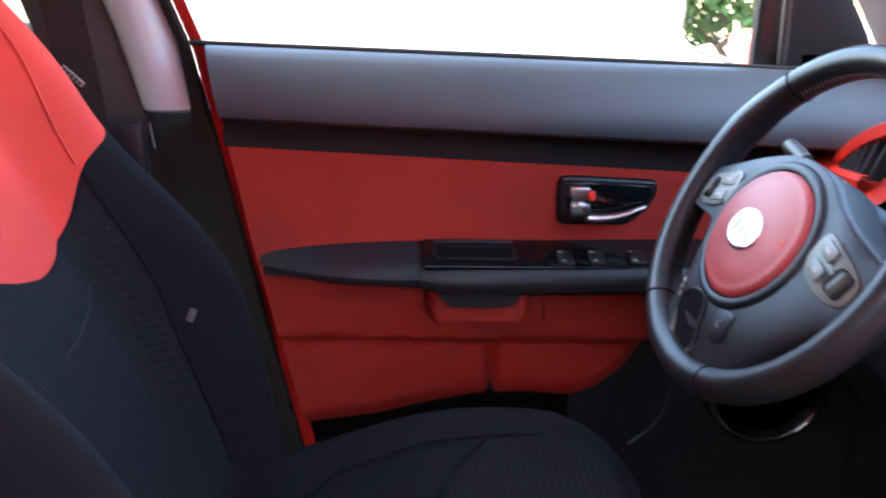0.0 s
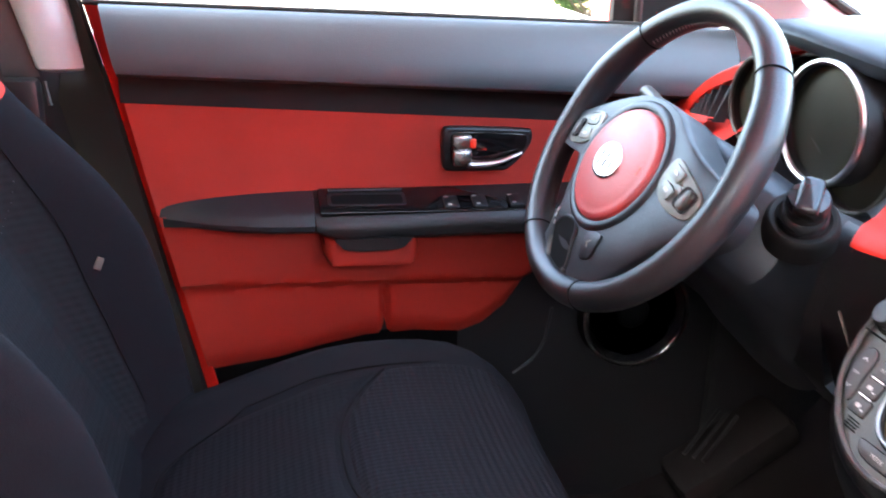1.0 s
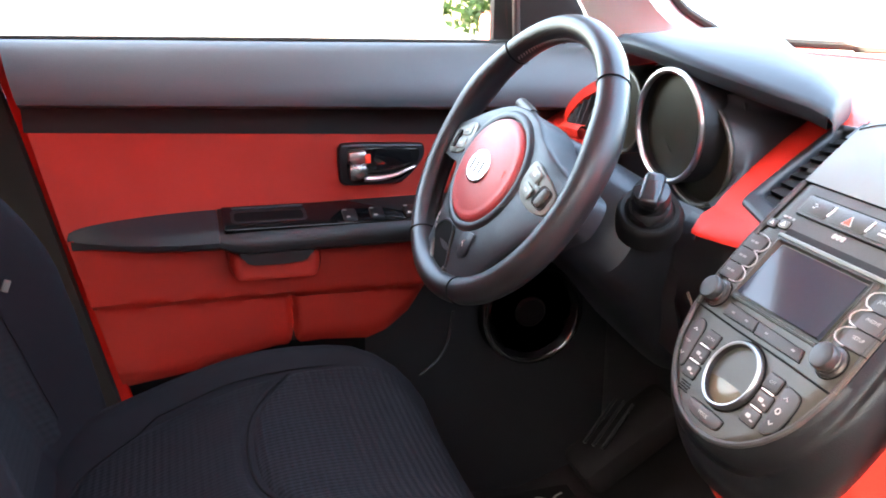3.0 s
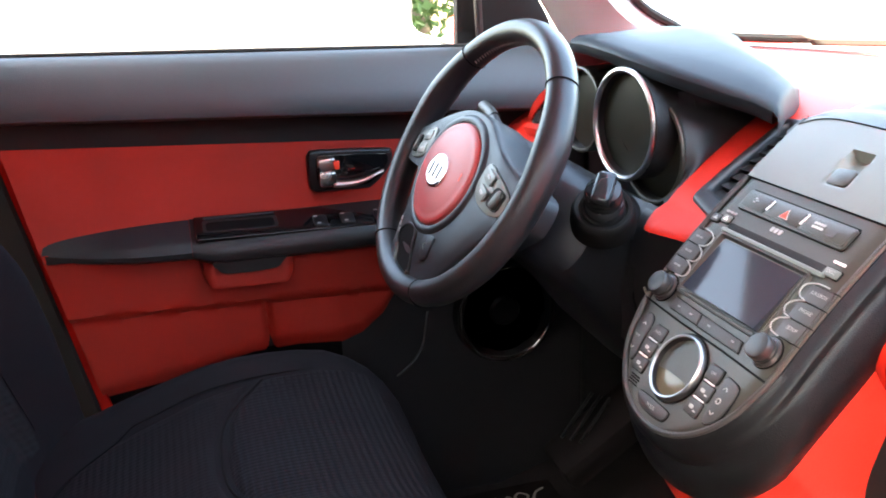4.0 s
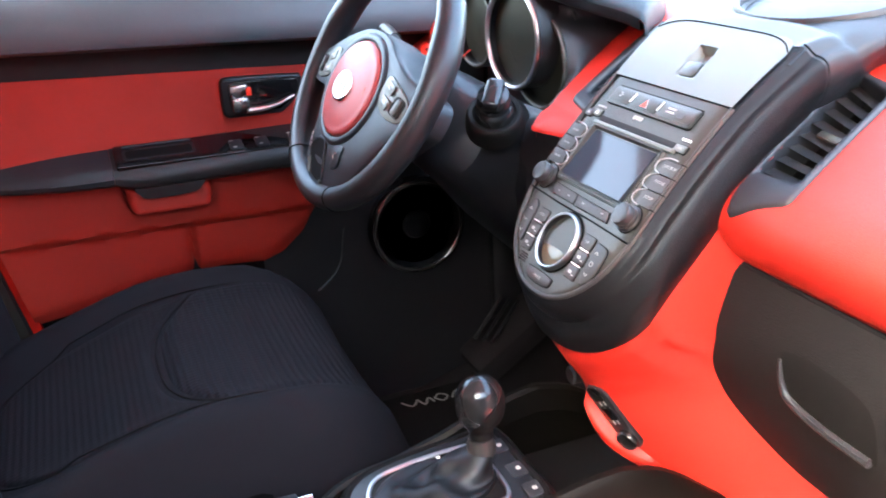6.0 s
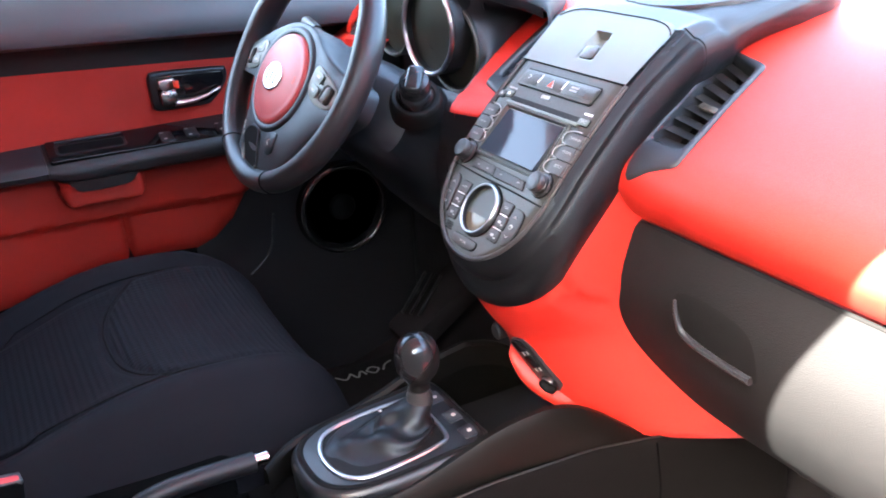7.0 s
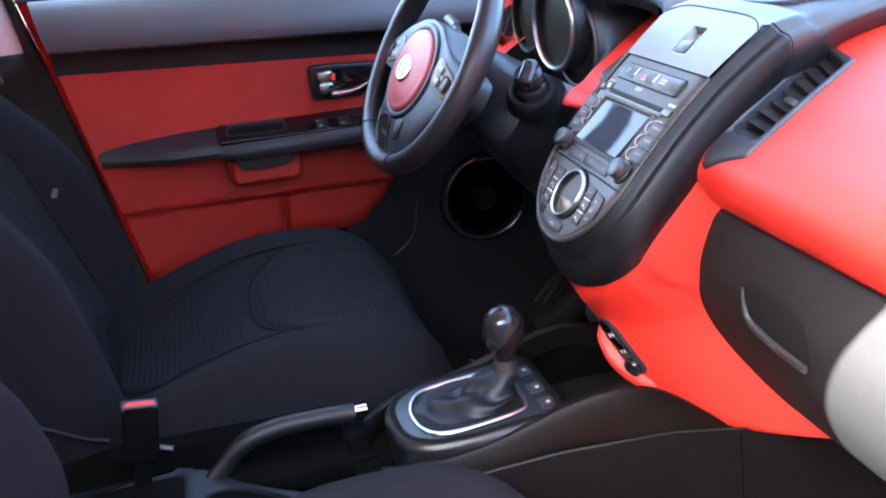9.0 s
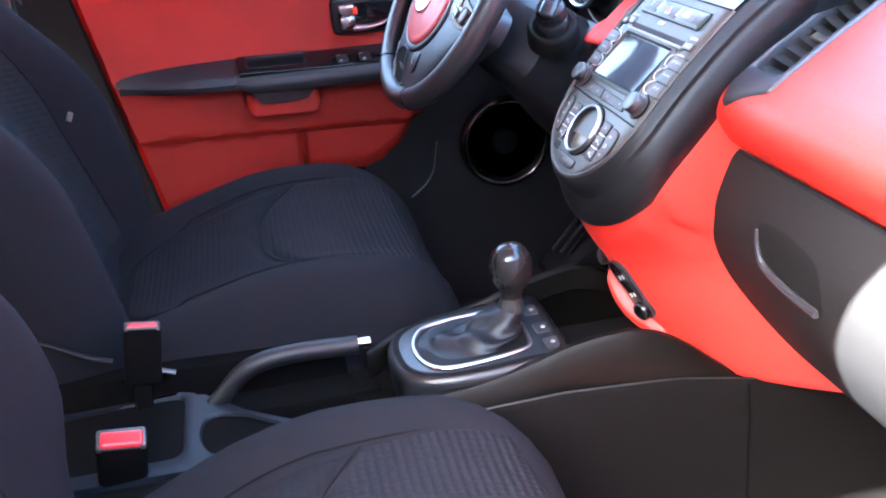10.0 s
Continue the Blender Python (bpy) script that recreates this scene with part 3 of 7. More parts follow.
part("slot_rim", tube([A(-0.049, 0.0165, 0.005), A(0.049, 0.0165, 0.005)], 0.0022, sides=8), DARK, ps_)
for x in (0.264, 0.303, 0.352, 0.400):
    A = Atop(x)
    q = part("window_switch", slab(A, rrect(0.020, 0.026, 0.003, 3, 0, -0.014), 0.0, 0.0050, 0.002), BLACK, door)
    part("symbol", slab(A, rrect(0.0060, 0.0022, 0.0006, 2, -0.006, -0.005), 0.0045, 0.0056), PRINT, q)
    part("symbol", slab(A, rrect(0.0050, 0.0030, 0.0006, 2, -0.003, -0.022), 0.0045, 0.0056), PRINT, q)
# grab cup under the armrest
rows = []
for k in range(25):
    f = k / 24
    x = 0.090 + 0.136 * f
    e = min(1, min(f, 1 - f) / 0.14)
    e = math.sqrt(max(0, 1 - (1 - e) ** 2))
    zb = 0.500 - 0.046 * e - 0.02 * (x - 0.16)
    y = 0.700 - 0.048 * e
    rows.append([(x, 0.700, 0.505), (x, y + 0.004, 0.492), (x, y, 0.488), (x, y, zb + 0.010), (x, y - 0.001, zb + 0.005), (x, y, zb + 0.001), (x, y + 0.012, zb - 0.003), (x, 0.702, zb - 0.008)])
part("grab_cup", grid(rows), RED_LOW, door, "red grab cup below the armrest")
op = smooth_path([(-0.045, 0.012, 0), (0.045, 0.012, 0), (0.044, 0.000, 0), (0.034, -0.007, 0), (0, -0.009, 0), (-0.034, -0.007, 0), (-0.044, 0.000, 0)], 3, True)
# black plate proud of the cup paints the shade of its opening
part("opening_shade", slab(Plane((0.159, 0.6455, 0.4875), X, Z), [(p.x, p.y) for p in op], -0.012, 0.0030), BAND, door, "black plate for the shaded opening of the grab cup")
# inner handle
F = Plane((0.318, 0.700, 0.597), X, Z)
hz = [(-0.062, 0.020), (-0.060, 0.028), (-0.052, 0.033), (0.0, 0.031), (0.055, 0.027), (0.062, 0.024), (0.064, 0.014), (0.060, 0.002), (0.047, -0.015), (0.033, -0.026), (0.020, -0.030), (-0.045, -0.029), (-0.056, -0.026), (-0.061, -0.018)]
hz2 = [(p.x, p.y) for p in smooth_path([(a, b, 0) for a, b in hz], 3, True)]
hb = part("handle_bezel", slab(F, hz2, -0.004, 0.007, 0.005, 3), BLACK, door, "dark grey handle bezel")
part("recess", slab(F, [(x * 0.84 + 0.002, y * 0.76) for x, y in hz2], 0.003, 0.0085, 0.001), GLOSS, hb, "black recess behind the lever")
lever = smooth_path([(-0.042, -0.012, 0.013), (-0.024, -0.0165, 0.015), (0.0, -0.0165, 0.016), (0.020, -0.013, 0.016), (0.034, -0.008, 0.015), (0.047, -0.004, 0.013)], 6)
bm = tube([F(p.x, p.y, p.z) for p in lever], 0.005, sides=10, radii=[0.0078 - 0.0056 * min(1, i / (len(lever) - 1) * 1.1) + 0.0012 for i in range(len(lever))], flat=0.7)
part("lever", bm, SATIN, hb, "chrome lever")
bm = rbox(F(-0.036, -0.008, 0.014), (0.026, 0.018, 0.022), 0.004)
part("lever_root", bm, SATIN, hb)
bm = rbox(F(-0.036, 0.012, 0.012), (0.026, 0.014, 0.020), 0.003)
part("lock_tab", bm, SATIN, hb, "satin lock tab")
part("lock_mark", rbox(F(-0.0225, 0.012, 0.019), (0.008, 0.008, 0.012), 0.001), ORANGE, hb, "red lock mark")
# speaker in the lower front corner
F = Plane((0.553, 0.694, 0.342), X, Z)
sp = part("speaker", lathe(F, [(0.086, -0.006), (0.084, 0.006), (0.079, 0.012), (0.074, 0.010), (0.072, 0.004), (0.070, 0.000)], 48), GLOSS, door, "glossy black round door speaker")
bm = tube([F(0.079 * math.cos(t), 0.079 * math.sin(t), 0.012) for t in [6.2832 * k / 60 for k in range(60)]], 0.0055, closed=True, sides=12)
part("ring", bm, RINGB, sp, "polished black ring")
part("cone", lathe(F, [(0.071, 0.0), (0.05, -0.004), (0.026, 0.0), (0.022, 0.005), (0.003, 0.008)], 40), SHELL, sp, "matt black cone")
# door frame edge: red flange and black seal
bm = bmesh.new()
pts = [(edge(0.30) + 0.02, 0.20), (edge(0.30), 0.30), (edge(0.5), 0.50), (edge(0.668), 0.668), (edge(0.786) - 0.002, 0.786), (-0.196, 0.86), (-0.225, 0.96), (-0.25, 1.06), (-0.262, 1.12)]
iny = lambda z: 0.712 - max(0, z - 0.79) * 0.28
rows = [[(x + 0.012, iny(z) + 0.010, z), (x + 0.009, iny(z) + 0.0, z), (x - 0.006, iny(z) + 0.003, z), (x - 0.016, iny(z) + 0.03, z)] for x, z in pts]
part("painted_flange", grid(rows), PAINT, door, "glossy red painted door flange")
rows = [[(x - 0.0075, iny(z) + 0.006, z), (x - 0.011, iny(z) - 0.003, z), (x - (0.034 if z < 0.69 else 0.019), iny(z) + 0.004, z), (x - (0.075 if z < 0.69 else 0.030), iny(z) + (0.014 if z < 0.69 else 0.034), z)] for x, z in pts]
part("seal", grid(rows), RUBBER, door, "black rubber seal")
rows = [[(x + 0.010, iny(z) + 0.02, z), (x + 0.004, iny(z) + 0.002, z), (x - 0.002, iny(z) + 0.004, z)] for x, z in pts[4:]]
part("window_channel", grid(rows), RUBBER, door, "black window channel")
part("front_channel", tube([(0.528, 0.716, 0.758), (0.500, 0.660, 0.95), (0.44, 0.61, 1.13)], 0.006, sides=8), GREY_DARK, door, "grey window channel strip")
bm = slab(Plane((0, 0.724, 0), X, Z), [(0.493, 0.752), (0.66, 0.746), (0.635, 0.80), (0.575, 0.90), (0.54, 0.96), (0.497, 0.96)][::-1], -0.012, 0.004, 0.003)
part("corner_cover", bm, BAND, door, "black corner cover inside the mirror")
bm = grid([[(-0.175, 0.726, 0.78), (0.53, 0.726, 0.756)], [(-0.26, 0.63, 1.12), (0.44, 0.63, 1.12)]])
p = part("window_pane", bm, GLASS, door, "clear closed window pane")
p.visible_shadow = False
bm = tube([(-0.178, 0.705, 0.787), (0.2, 0.703, 0.7735), (0.60, 0.706, 0.757)], 0.0035, sides=8)
part("belt_seal", bm, RUBBER, door, "thin black belt seal")
# black kick panel trim line
bm = tube(smooth_path([(0.424, 0.690, 0.36), (0.420, 0.690, 0.335), (0.414, 0.690, 0.305), (0.398, 0.690, 0.28), (0.370, 0.690, 0.258)], 5), 0.0022, sides=6)
part("edge_bead", bm, DARK_SOFT, door, "thin grey edge bead")

# outside mirror
om = thing("side_mirror", "red outside door mirror showing trees behind", "side mirror")
F = Plane((0.575, 0.985, 0.800), Vector((0.52, -0.85, 0.0)), Vector((0.06, 0, 1)))
out = [(-0.098, 0.050), (-0.103, 0.0), (-0.096, -0.042), (-0.04, -0.056), (0.05, -0.070), (0.085, -0.066), (0.100, 0.0), (0.105, 0.055), (0.0, 0.068)]
o2 = [(p.x, p.y) for p in smooth_path([(a, b, 0) for a, b in out], 4, True)]
part("housing", slab(F, [(a * 1.07, b * 1.10) for a, b in o2], -0.09, -0.002, 0.02, 4), PAINT, om, "glossy red shell")
part("glass", slab(F, o2, -0.004, 0.001, 0.0), MIRROR, om, "mirror glass")
part("rim", tube([F(a * 1.02, b * 1.03, 0.0) for a, b in o2], 0.0045, closed=True, sides=6), BLACK, om, "black rim")
part("foot", rbox((0.575, 0.83, 0.765), (0.07, 0.22, 0.05), 0.015), PAINT, om, "red mirror foot")

# passenger door, swung open beside the doorway
pdoor = thing("passenger_door", "open red passenger door swung away from the doorway", "car door")
R = Matrix.Rotation(radians(68), 4, "Z")
hinge = Matrix.Translation((0.98, -0.80, 0)) @ R
bm = rbox((-0.52, -0.02, 0.36), (1.04, 0.06, 0.80), 0.03, seg=3)
bmesh.ops.transform(bm, matrix=hinge, verts=bm.verts)
part("outer_panel", bm, PAINT, pdoor, "red painted outer panel")
bm = rbox((-0.52, 0.02, 0.40), (0.96, 0.03, 0.62), 0.012, seg=3)
bmesh.ops.transform(bm, matrix=hinge, verts=bm.verts)
part("inner_panel", bm, DARK_SOFT, pdoor, "dark grey inner trim")
bm = tube([(-0.03, -0.02, 0.76), (-0.30, 0.03, 0.96), (-0.50, 0.08, 1.10), (-1.0, 0.08, 1.13), (-1.04, -0.02, 0.78)], 0.022)
bmesh.ops.transform(bm, matrix=hinge, verts=bm.verts)
part("window_frame", bm, RUBBER, pdoor, "black window frame")
# ---- seats ----
def seat(name, yc, label, sag=((0, 0), (1, 0)), swell=((0, 0), (1, 0))):
    s = thing(name, label, "car seat", "front seats", (0, yc, 0))

    def cz(x):
        return soft([(-0.30, 0.300), (-0.20, 0.318), (-0.10, 0.338), (0.0, 0.358), (0.08, 0.373), (0.16, 0.377), (0.23, 0.372), (0.28, 0.360), (0.315, 0.335), (0.34, 0.29), (0.35, 0.24), (0.345, 0.20)], x) - line(sag, x)

    HW = 0.243

    def top(x, w, lift=0.0):
        """Height of the cushion at x and across w (-1 to 1)."""
        a = abs(w)
        b = 0.030 * math.exp(-((a - 0.80) / 0.17) ** 2) * lerp([(-0.1, 1.0), (0.22, 0.85), (0.33, 0.30)], x)
        dip = -0.006 * max(0, 1 - (a / 0.6) ** 2)
        return cz(x) + b + dip + lift

    # cushion: sections across the seat, closed round the bottom
    xs = [-0.20, -0.15, -0.10, -0.05, 0.0, 0.04, 0.08, 0.12, 0.16, 0.20, 0.235, 0.265, 0.29, 0.31, 0.325, 0.336, 0.344]
    rows = []
    for x in xs:
        e = max(0.0, (x - 0.20) / 0.15)
        hw = HW * (1 - 0.24 * e ** 2.0) * lerp([(-0.2, 0.93), (0.0, 1.0)], x)
        row = []
        for k in range(33):
            w = -1 + 2 * k / 32
            w = math.sin(w * math.pi / 2) * 0.35 + w * 0.65
            a = abs(w)
            side = 0.075 * (1 - math.sqrt(max(0, 1 - max(0, (a - 0.72) / 0.28) ** 2.4)))
            row.append(Vector((x, hw * w, top(x, w) - side)))
        zb = 0.19 + 0.03 * e
        row += [Vector((x - 0.01 * e, hw * 1.0, zb + 0.05)), Vector((x - 0.03 * e, hw * 0.95, zb)), Vector((x - 0.04 * e, 0, zb - 0.01)), Vector((x - 0.03 * e, -hw * 0.95, zb)), Vector((x - 0.01 * e, -hw, zb + 0.05))]
        rows.append(row)
    last = [Vector((0.346 - 0.02, p.y * 0.97, 0.5 * (p.z + 0.235))) for p in rows[-1]]
    rows.append(last)
    part("cushion", grid(rows, None, True, True), CLOTH, s, "dark woven cloth cushion", angle=70)
    # ribbed insert in two fields: a rounded front field set in the rear one
    rows = []
    for i in range(29):
        f = i / 28
        row = []
        for k in range(29):
            v = -1 + 2 * k / 28
            hw = 0.150
            x0 = -0.11 + 0.10 * abs(v) ** 5
            x1 = 0.082 + 0.062 * (abs(v) ** 3)
            x = x0 + (x1 - x0) * f
            yy = v * hw * (0.93 + 0.07 * f)
            e = min(f, 1 - f, (1 - abs(v)) * 0.6) / 0.05
            row.append(Vector((x, yy, top(x, yy / HW, 0.0060 * min(1, max(0, e)) ** 0.5 - 0.0020))))
        rows.append(row)
    part("rear_insert", grid(rows), RIB_REAR, s, "ribbed dark cloth insert", angle=70)
    rows = []
    for i in range(29):
        f = i / 28
        row = []
        for k in range(29):
            v = -1 + 2 * k / 28
            x0 = 0.092 + 0.062 * (abs(v) ** 3)
            x1 = 0.318 - 0.03 * v * v
            x = x0 + (x1 - x0) * f
            yy = v * (0.152 + 0.012 * f)
            e = min(f, 1 - f, (1 - abs(v)) * 0.6) / 0.06
            row.append(Vector((x, yy, top(x, yy / HW, 0.0075 * min(1, max(0, e)) ** 0.5 - 0.0020))))
        rows.append(row)
    part("front_insert", grid(rows), RIB, s, "ribbed dark cloth front insert", angle=70)
    pth = [Vector((0.087 + 0.062 * abs(v) ** 3, v * 0.150, top(0.087 + 0.062 * abs(v) ** 3, v * 0.150 / HW) + 0.0005)) for v in [-1 + 2 * k / 30 for k in range(31)]]
    part("seam", tube(pth, 0.0015, sides=6), SEAM, s)
    for sy in (-1, 1):
        pth = [Vector((-0.112 + 0.10 * w_ ** 5, sy * w_ * 0.141, top(-0.112 + 0.10 * w_ ** 5, w_ * 0.141 / HW) + 0.001)) for w_ in [k / 20 for k in range(20)]]
        pth += [Vector((x, sy * lerp([(-0.02, 0.141), (0.09, 0.152), (0.32, 0.164)], x), top(x, 0.155 / HW) + 0.001)) for x in [-0.012 + 0.327 * k / 24 for k in range(25)]]
        part("seam", tube(pth, 0.0011, sides=6), SEAM, s)

    # backrest: rows up the back, its lower edge and the colour break follow the boundary curve
    def cx(z):
        return -0.165 - (z - 0.38) * 0.46

    def bol(z):
        return soft([(0.28, 0.056), (0.38, 0.086), (0.46, 0.109), (0.54, 0.117), (0.60, 0.107), (0.66, 0.088), (0.72, 0.076), (0.80, 0.067), (0.90, 0.042), (1.0, 0.02)], z) + soft(swell, z)

    def hwz(z):
        return soft([(0.25, 0.235), (0.38, 0.252), (0.55, 0.258), (0.72, 0.262), (0.77, 0.268), (0.80, 0.260), (0.84, 0.250), (0.88, 0.228), (0.92, 0.185), (0.94, 0.14)], z)

    def front(z, w):
        a = abs(w)
        f = max(0.0, (a - 0.52) / 0.30)
        b = bol(z) * (f * f * (3 - 2 * f) if f < 1 else 1.0)
        edge_ = max(0.0, (a - 0.80) / 0.20)
        return cx(z) + b + 0.004 * (1 - a) - (bol(z) + 0.045) * (1 - math.sqrt(max(0, 1 - edge_ ** 2.2)))

    def split(w):
        a = abs(w)
        return soft([(0.0, 0.628), (0.13, 0.615), (0.27, 0.606), (0.36, 0.606), (0.47, 0.611), (0.58, 0.628), (0.67, 0.682), (0.72, 0.697), (0.84, 0.718), (1.0, 0.74)], a, 0.03)

    def shell(z0f, z1f, n, material, pname, lab):
        rows = []
        for i in range(n + 1):
            row = []
            for k in range(97):
                w = -1 + 2 * k / 96
                w = 0.6 * w + 0.4 * math.sin(w * math.pi / 2)
                z = z0f(w) + (z1f(w) - z0f(w)) * i / n
                row.append(Vector((front(z, w), hwz(z) * w, z)))
            rows.append(row)
        part(pname, grid(rows), material, s, lab, angle=75)

    shell(lambda w: 0.27, split, 22, CLOTH, "backrest", "dark woven cloth backrest")
    shell(split, lambda w: 0.94 - 0.012 * abs(w) ** 4, 22, RED_SEAT, "shoulder_panel", "red cloth shoulder panel")
    # centre panel of the backrest, between the two bolster seams
    def sw(z):
        return line([(0.30, 0.64), (0.51, 0.65), (0.58, 0.66), (0.6225, 0.66), (0.6825, 0.67), (0.7125, 0.68), (0.7625, 0.70), (0.80, 0.72), (0.92, 0.74)], z)

    rows = []
    for i in range(31):
        row = []
        for k in range(41):
            v = -1 + 2 * k / 40
            z = 0.33 + (split(v * 0.66) - 0.0005 - 0.33) * i / 30
            row.append(Vector((front(z, v * sw(z)) + 0.0022 * min(1, (1 - abs(v)) / 0.04, i / 2) - 0.0004, v * sw(z) * hwz(z), z)))
        rows.append(row)
    part("centre_panel", grid(rows), CENTRE, s, "blue-black cloth centre panel", angle=75)
    # back shell closes it behind
    rows = []
    for i in range(13):
        z = 0.27 + 0.67 * i / 12
        rows.append([Vector((cx(z) - 0.045 - 0.06 * math.sqrt(max(0, 1 - v * v)) * min(1, (0.97 - z) / 0.2), v * hwz(z), z)) for v in [-1 + 2 * k / 16 for k in range(17)]])
    part("back_cover", grid(rows), CLOTH, s, angle=75)
    for sy in (-1, 1):
        pth = [Vector((front(z, sw(z)) + 0.0005, sy * sw(z) * hwz(z), z)) for z in [0.688 + 0.23 * k / 14 for k in range(15)]]
        part("shoulder_seam", tube(pth, 0.0014, sides=6), RED_SEAT, s)
        pth = [Vector((front(z, sw(z)) + 0.0010, sy * sw(z) * hwz(z), z)) for z in [0.36 + 0.318 * k / 20 for k in range(21)]]
        part("seam", tube(pth, 0.0008, sides=6), SEAM, s)
        bm = bmesh.new()
        for k in range(34):
            w_ = 0.05 + 0.59 * (k / 33) ** 0.75
            q = line([(0.0, 0.547), (0.27, 0.550), (0.435, 0.5575), (0.56, 0.575), (0.61, 0.600), (0.64, 0.6225)], w_)
            a = Vector((front(q, w_) + 0.0020, sy * w_ * hwz(q), q))
            tube([a, a + Vector((0, sy * 0.0025, 0.001))], 0.0011, bm, 5)
        tagged(part("stitching", bm, STITCH, s, "blue-grey dotted stitching"), kind="stuff")
    # headrest
    bm = bmesh.new()
    rows = []
    for i in range(11):
        a = -math.pi / 2 + math.pi * i / 10
        z = 1.035 + 0.075 * math.copysign(abs(math.sin(a)) ** 0.6, math.sin(a))
        c = abs(math.cos(a)) ** 0.5 if i not in (0, 10) else 0.05
        rows.append([Vector((-0.452 + 0.055 * c * math.copysign(abs(math.cos(t)) ** 0.6, math.cos(t)), 0.125 * c * math.copysign(abs(math.sin(t)) ** 0.6, math.sin(t)), z)) for t in [6.2832 * k / 28 for k in range(28)]])
    part("headrest", grid(rows, bm, True, True), RED_SEAT, s, "red cloth headrest", angle=75)
    for sy in (-0.06, 0.06):
        part("headrest_post", tube([(-0.43, sy, 0.92), (-0.452, sy, 0.98)], 0.006), SATIN, s)
    # base and side cover
    part("seat_base", rbox((0.05, 0, 0.12), (0.42, 0.40, 0.14), 0.02), BLACK, s, "black seat base")
    # block added to darken the shaded gap between cushion and console
    part("gap_shade_block", rbox((-0.03, -math.copysign(0.236, yc), 0.235), (0.40, 0.036, 0.17), 0.014), WELL, s, "added near-black block for the shaded gap by the console")
    part("side_cover", rbox((-0.02, math.copysign(0.232, yc), 0.22), (0.36, 0.022, 0.09), 0.010), BLACK, s, "black plastic side cover")
    return s


ds = seat("driver_seat", 0.343, "dark cloth driver's seat with red shoulders and ribbed inserts", ((-0.2, 0.034), (-0.05, 0.020), (0.06, 0.005), (0.12, 0.0)), ((0.44, 0.0), (0.50, 0.005), (0.56, 0.015), (0.62, 0.018), (0.67, 0.010), (0.71, 0.0)))
seat("passenger_seat", -0.365, "dark cloth passenger seat with red shoulders beside the console", ((-0.2, 0.060), (-0.05, 0.036), (0.034, 0.012), (0.11, 0.0)), ((0.28, -0.040), (0.38, -0.025), (0.46, 0.003), (0.52, 0.012), (0.60, 0.012), (0.70, 0.0)))
lab = part("label", rbox((-0.2715, 0.232, 0.7656), (0.0065, 0.002, 0.027), 0.0005, Euler((0, -0.80, 0)).to_matrix()), THREAD, ds, "pale sewn-in side label")
for k in range(5):
    part("print_bar", rbox((-0.2715 - 0.0034 * (k - 2), 0.2305, 0.7656 + 0.0034 * (k - 2)), (0.0045, 0.0016, 0.0014), 0.0002, Euler((0, -0.80, 0)).to_matrix()), SEAM, lab)
part("hinge_strip", tube([(-0.123, 0.214, 0.347), (-0.106, 0.204, 0.342), (-0.090, 0.195, 0.336)], 0.0017, sides=6), GREY, ds, "thin pale hinge strip")
tn = Vector((0.39, -0.90, 0.19)).normalized()
tv = Vector((0.40, 0.25, 0.88))
tv = (tv - tn * tv.dot(tn)).normalized()
part("label", rbox(Vector((-0.1602, 0.1765, 0.5255)) + tn * 0.001, (0.003, 0.008, 0.014), 0.0008, Matrix((tn, tv.cross(tn), tv)).transposed()), TAG, ds, "small cream sewn-in tag")

# rear bench, closing the view behind the seats
rb = thing("rear_bench", "dark cloth rear bench behind the front seats", "rear seat")
part("bench_cushion", rbox((-0.95, 0, 0.28), (0.48, 1.30, 0.20), 0.05, seg=4), CLOTH, rb)
part("bench_backrest", rbox((-1.25, 0, 0.58), (0.16, 1.30, 0.56), 0.05, Euler((0, -0.4, 0)).to_matrix(), 4), CLOTH, rb)

# ---- steering wheel ----
TILT = radians(31)
UPW = Vector((math.sin(TILT), 0, math.cos(TILT)))
YAW = Matrix.Rotation(radians(5.0), 3, UPW)
W = Plane((0.379, 0.336, 0.6785), YAW @ -Y, UPW)      # normal points at the driver
wheel = thing("steering_wheel", "dark leather steering wheel with a red airbag cover", "steering wheel")
RM, RT, RN = 0.1520, 0.0138, 1.22
rimpath, radii = [], []
for k in range(96):
    a = 2 * math.pi * k / 96
    rimpath.append(W(RM * math.cos(a), RM * math.sin(a), 0))
    g = max(math.exp(-((math.degrees(a) - c) / 13) ** 2) for c in (20, 160))
    radii.append(RT + 0.0016 * g)
part("rim", tube(rimpath, RT, closed=True, sides=18, radii=radii, flat=RN), LEATHER, wheel, "dark stitched leather rim")
for deg in (45, 135, 235, 290):
    a = radians(deg)
    c, t = W(RM * math.cos(a), RM * math.sin(a), 0), None
    ring = []
    rad = (W(math.cos(a), math.sin(a), 0) - W(0, 0, 0)).normalized()
    for k in range(24):
        b = 2 * math.pi * k / 24
        ring.append(c + (rad * math.cos(b) + W.n * math.sin(b) * RN) * (RT + 0.0004))
    part("leather_seam", tube(ring, 0.0008, closed=True, sides=6), SEAM, wheel)
bm = bmesh.new()
for k in range(46):
    a = radians(48 + 84 * k / 45)
    b = radians(48 + 84 * (k + 0.45) / 45)
    tube([W((RM - RT * 1.005) * math.cos(q), (RM - RT * 1.005) * math.sin(q), n) for q, n in ((a, 0.0035), (b, -0.0005))], 0.0008, bm, 5)
tagged(part("stitching", bm, THREAD, wheel, "pale thread stitching"), kind="stuff")
TURN = radians(1.5)
H = Plane(W.o, W.u * math.cos(TURN) - W.v * math.sin(TURN), W.v * math.cos(TURN) + W.u * math.sin(TURN))
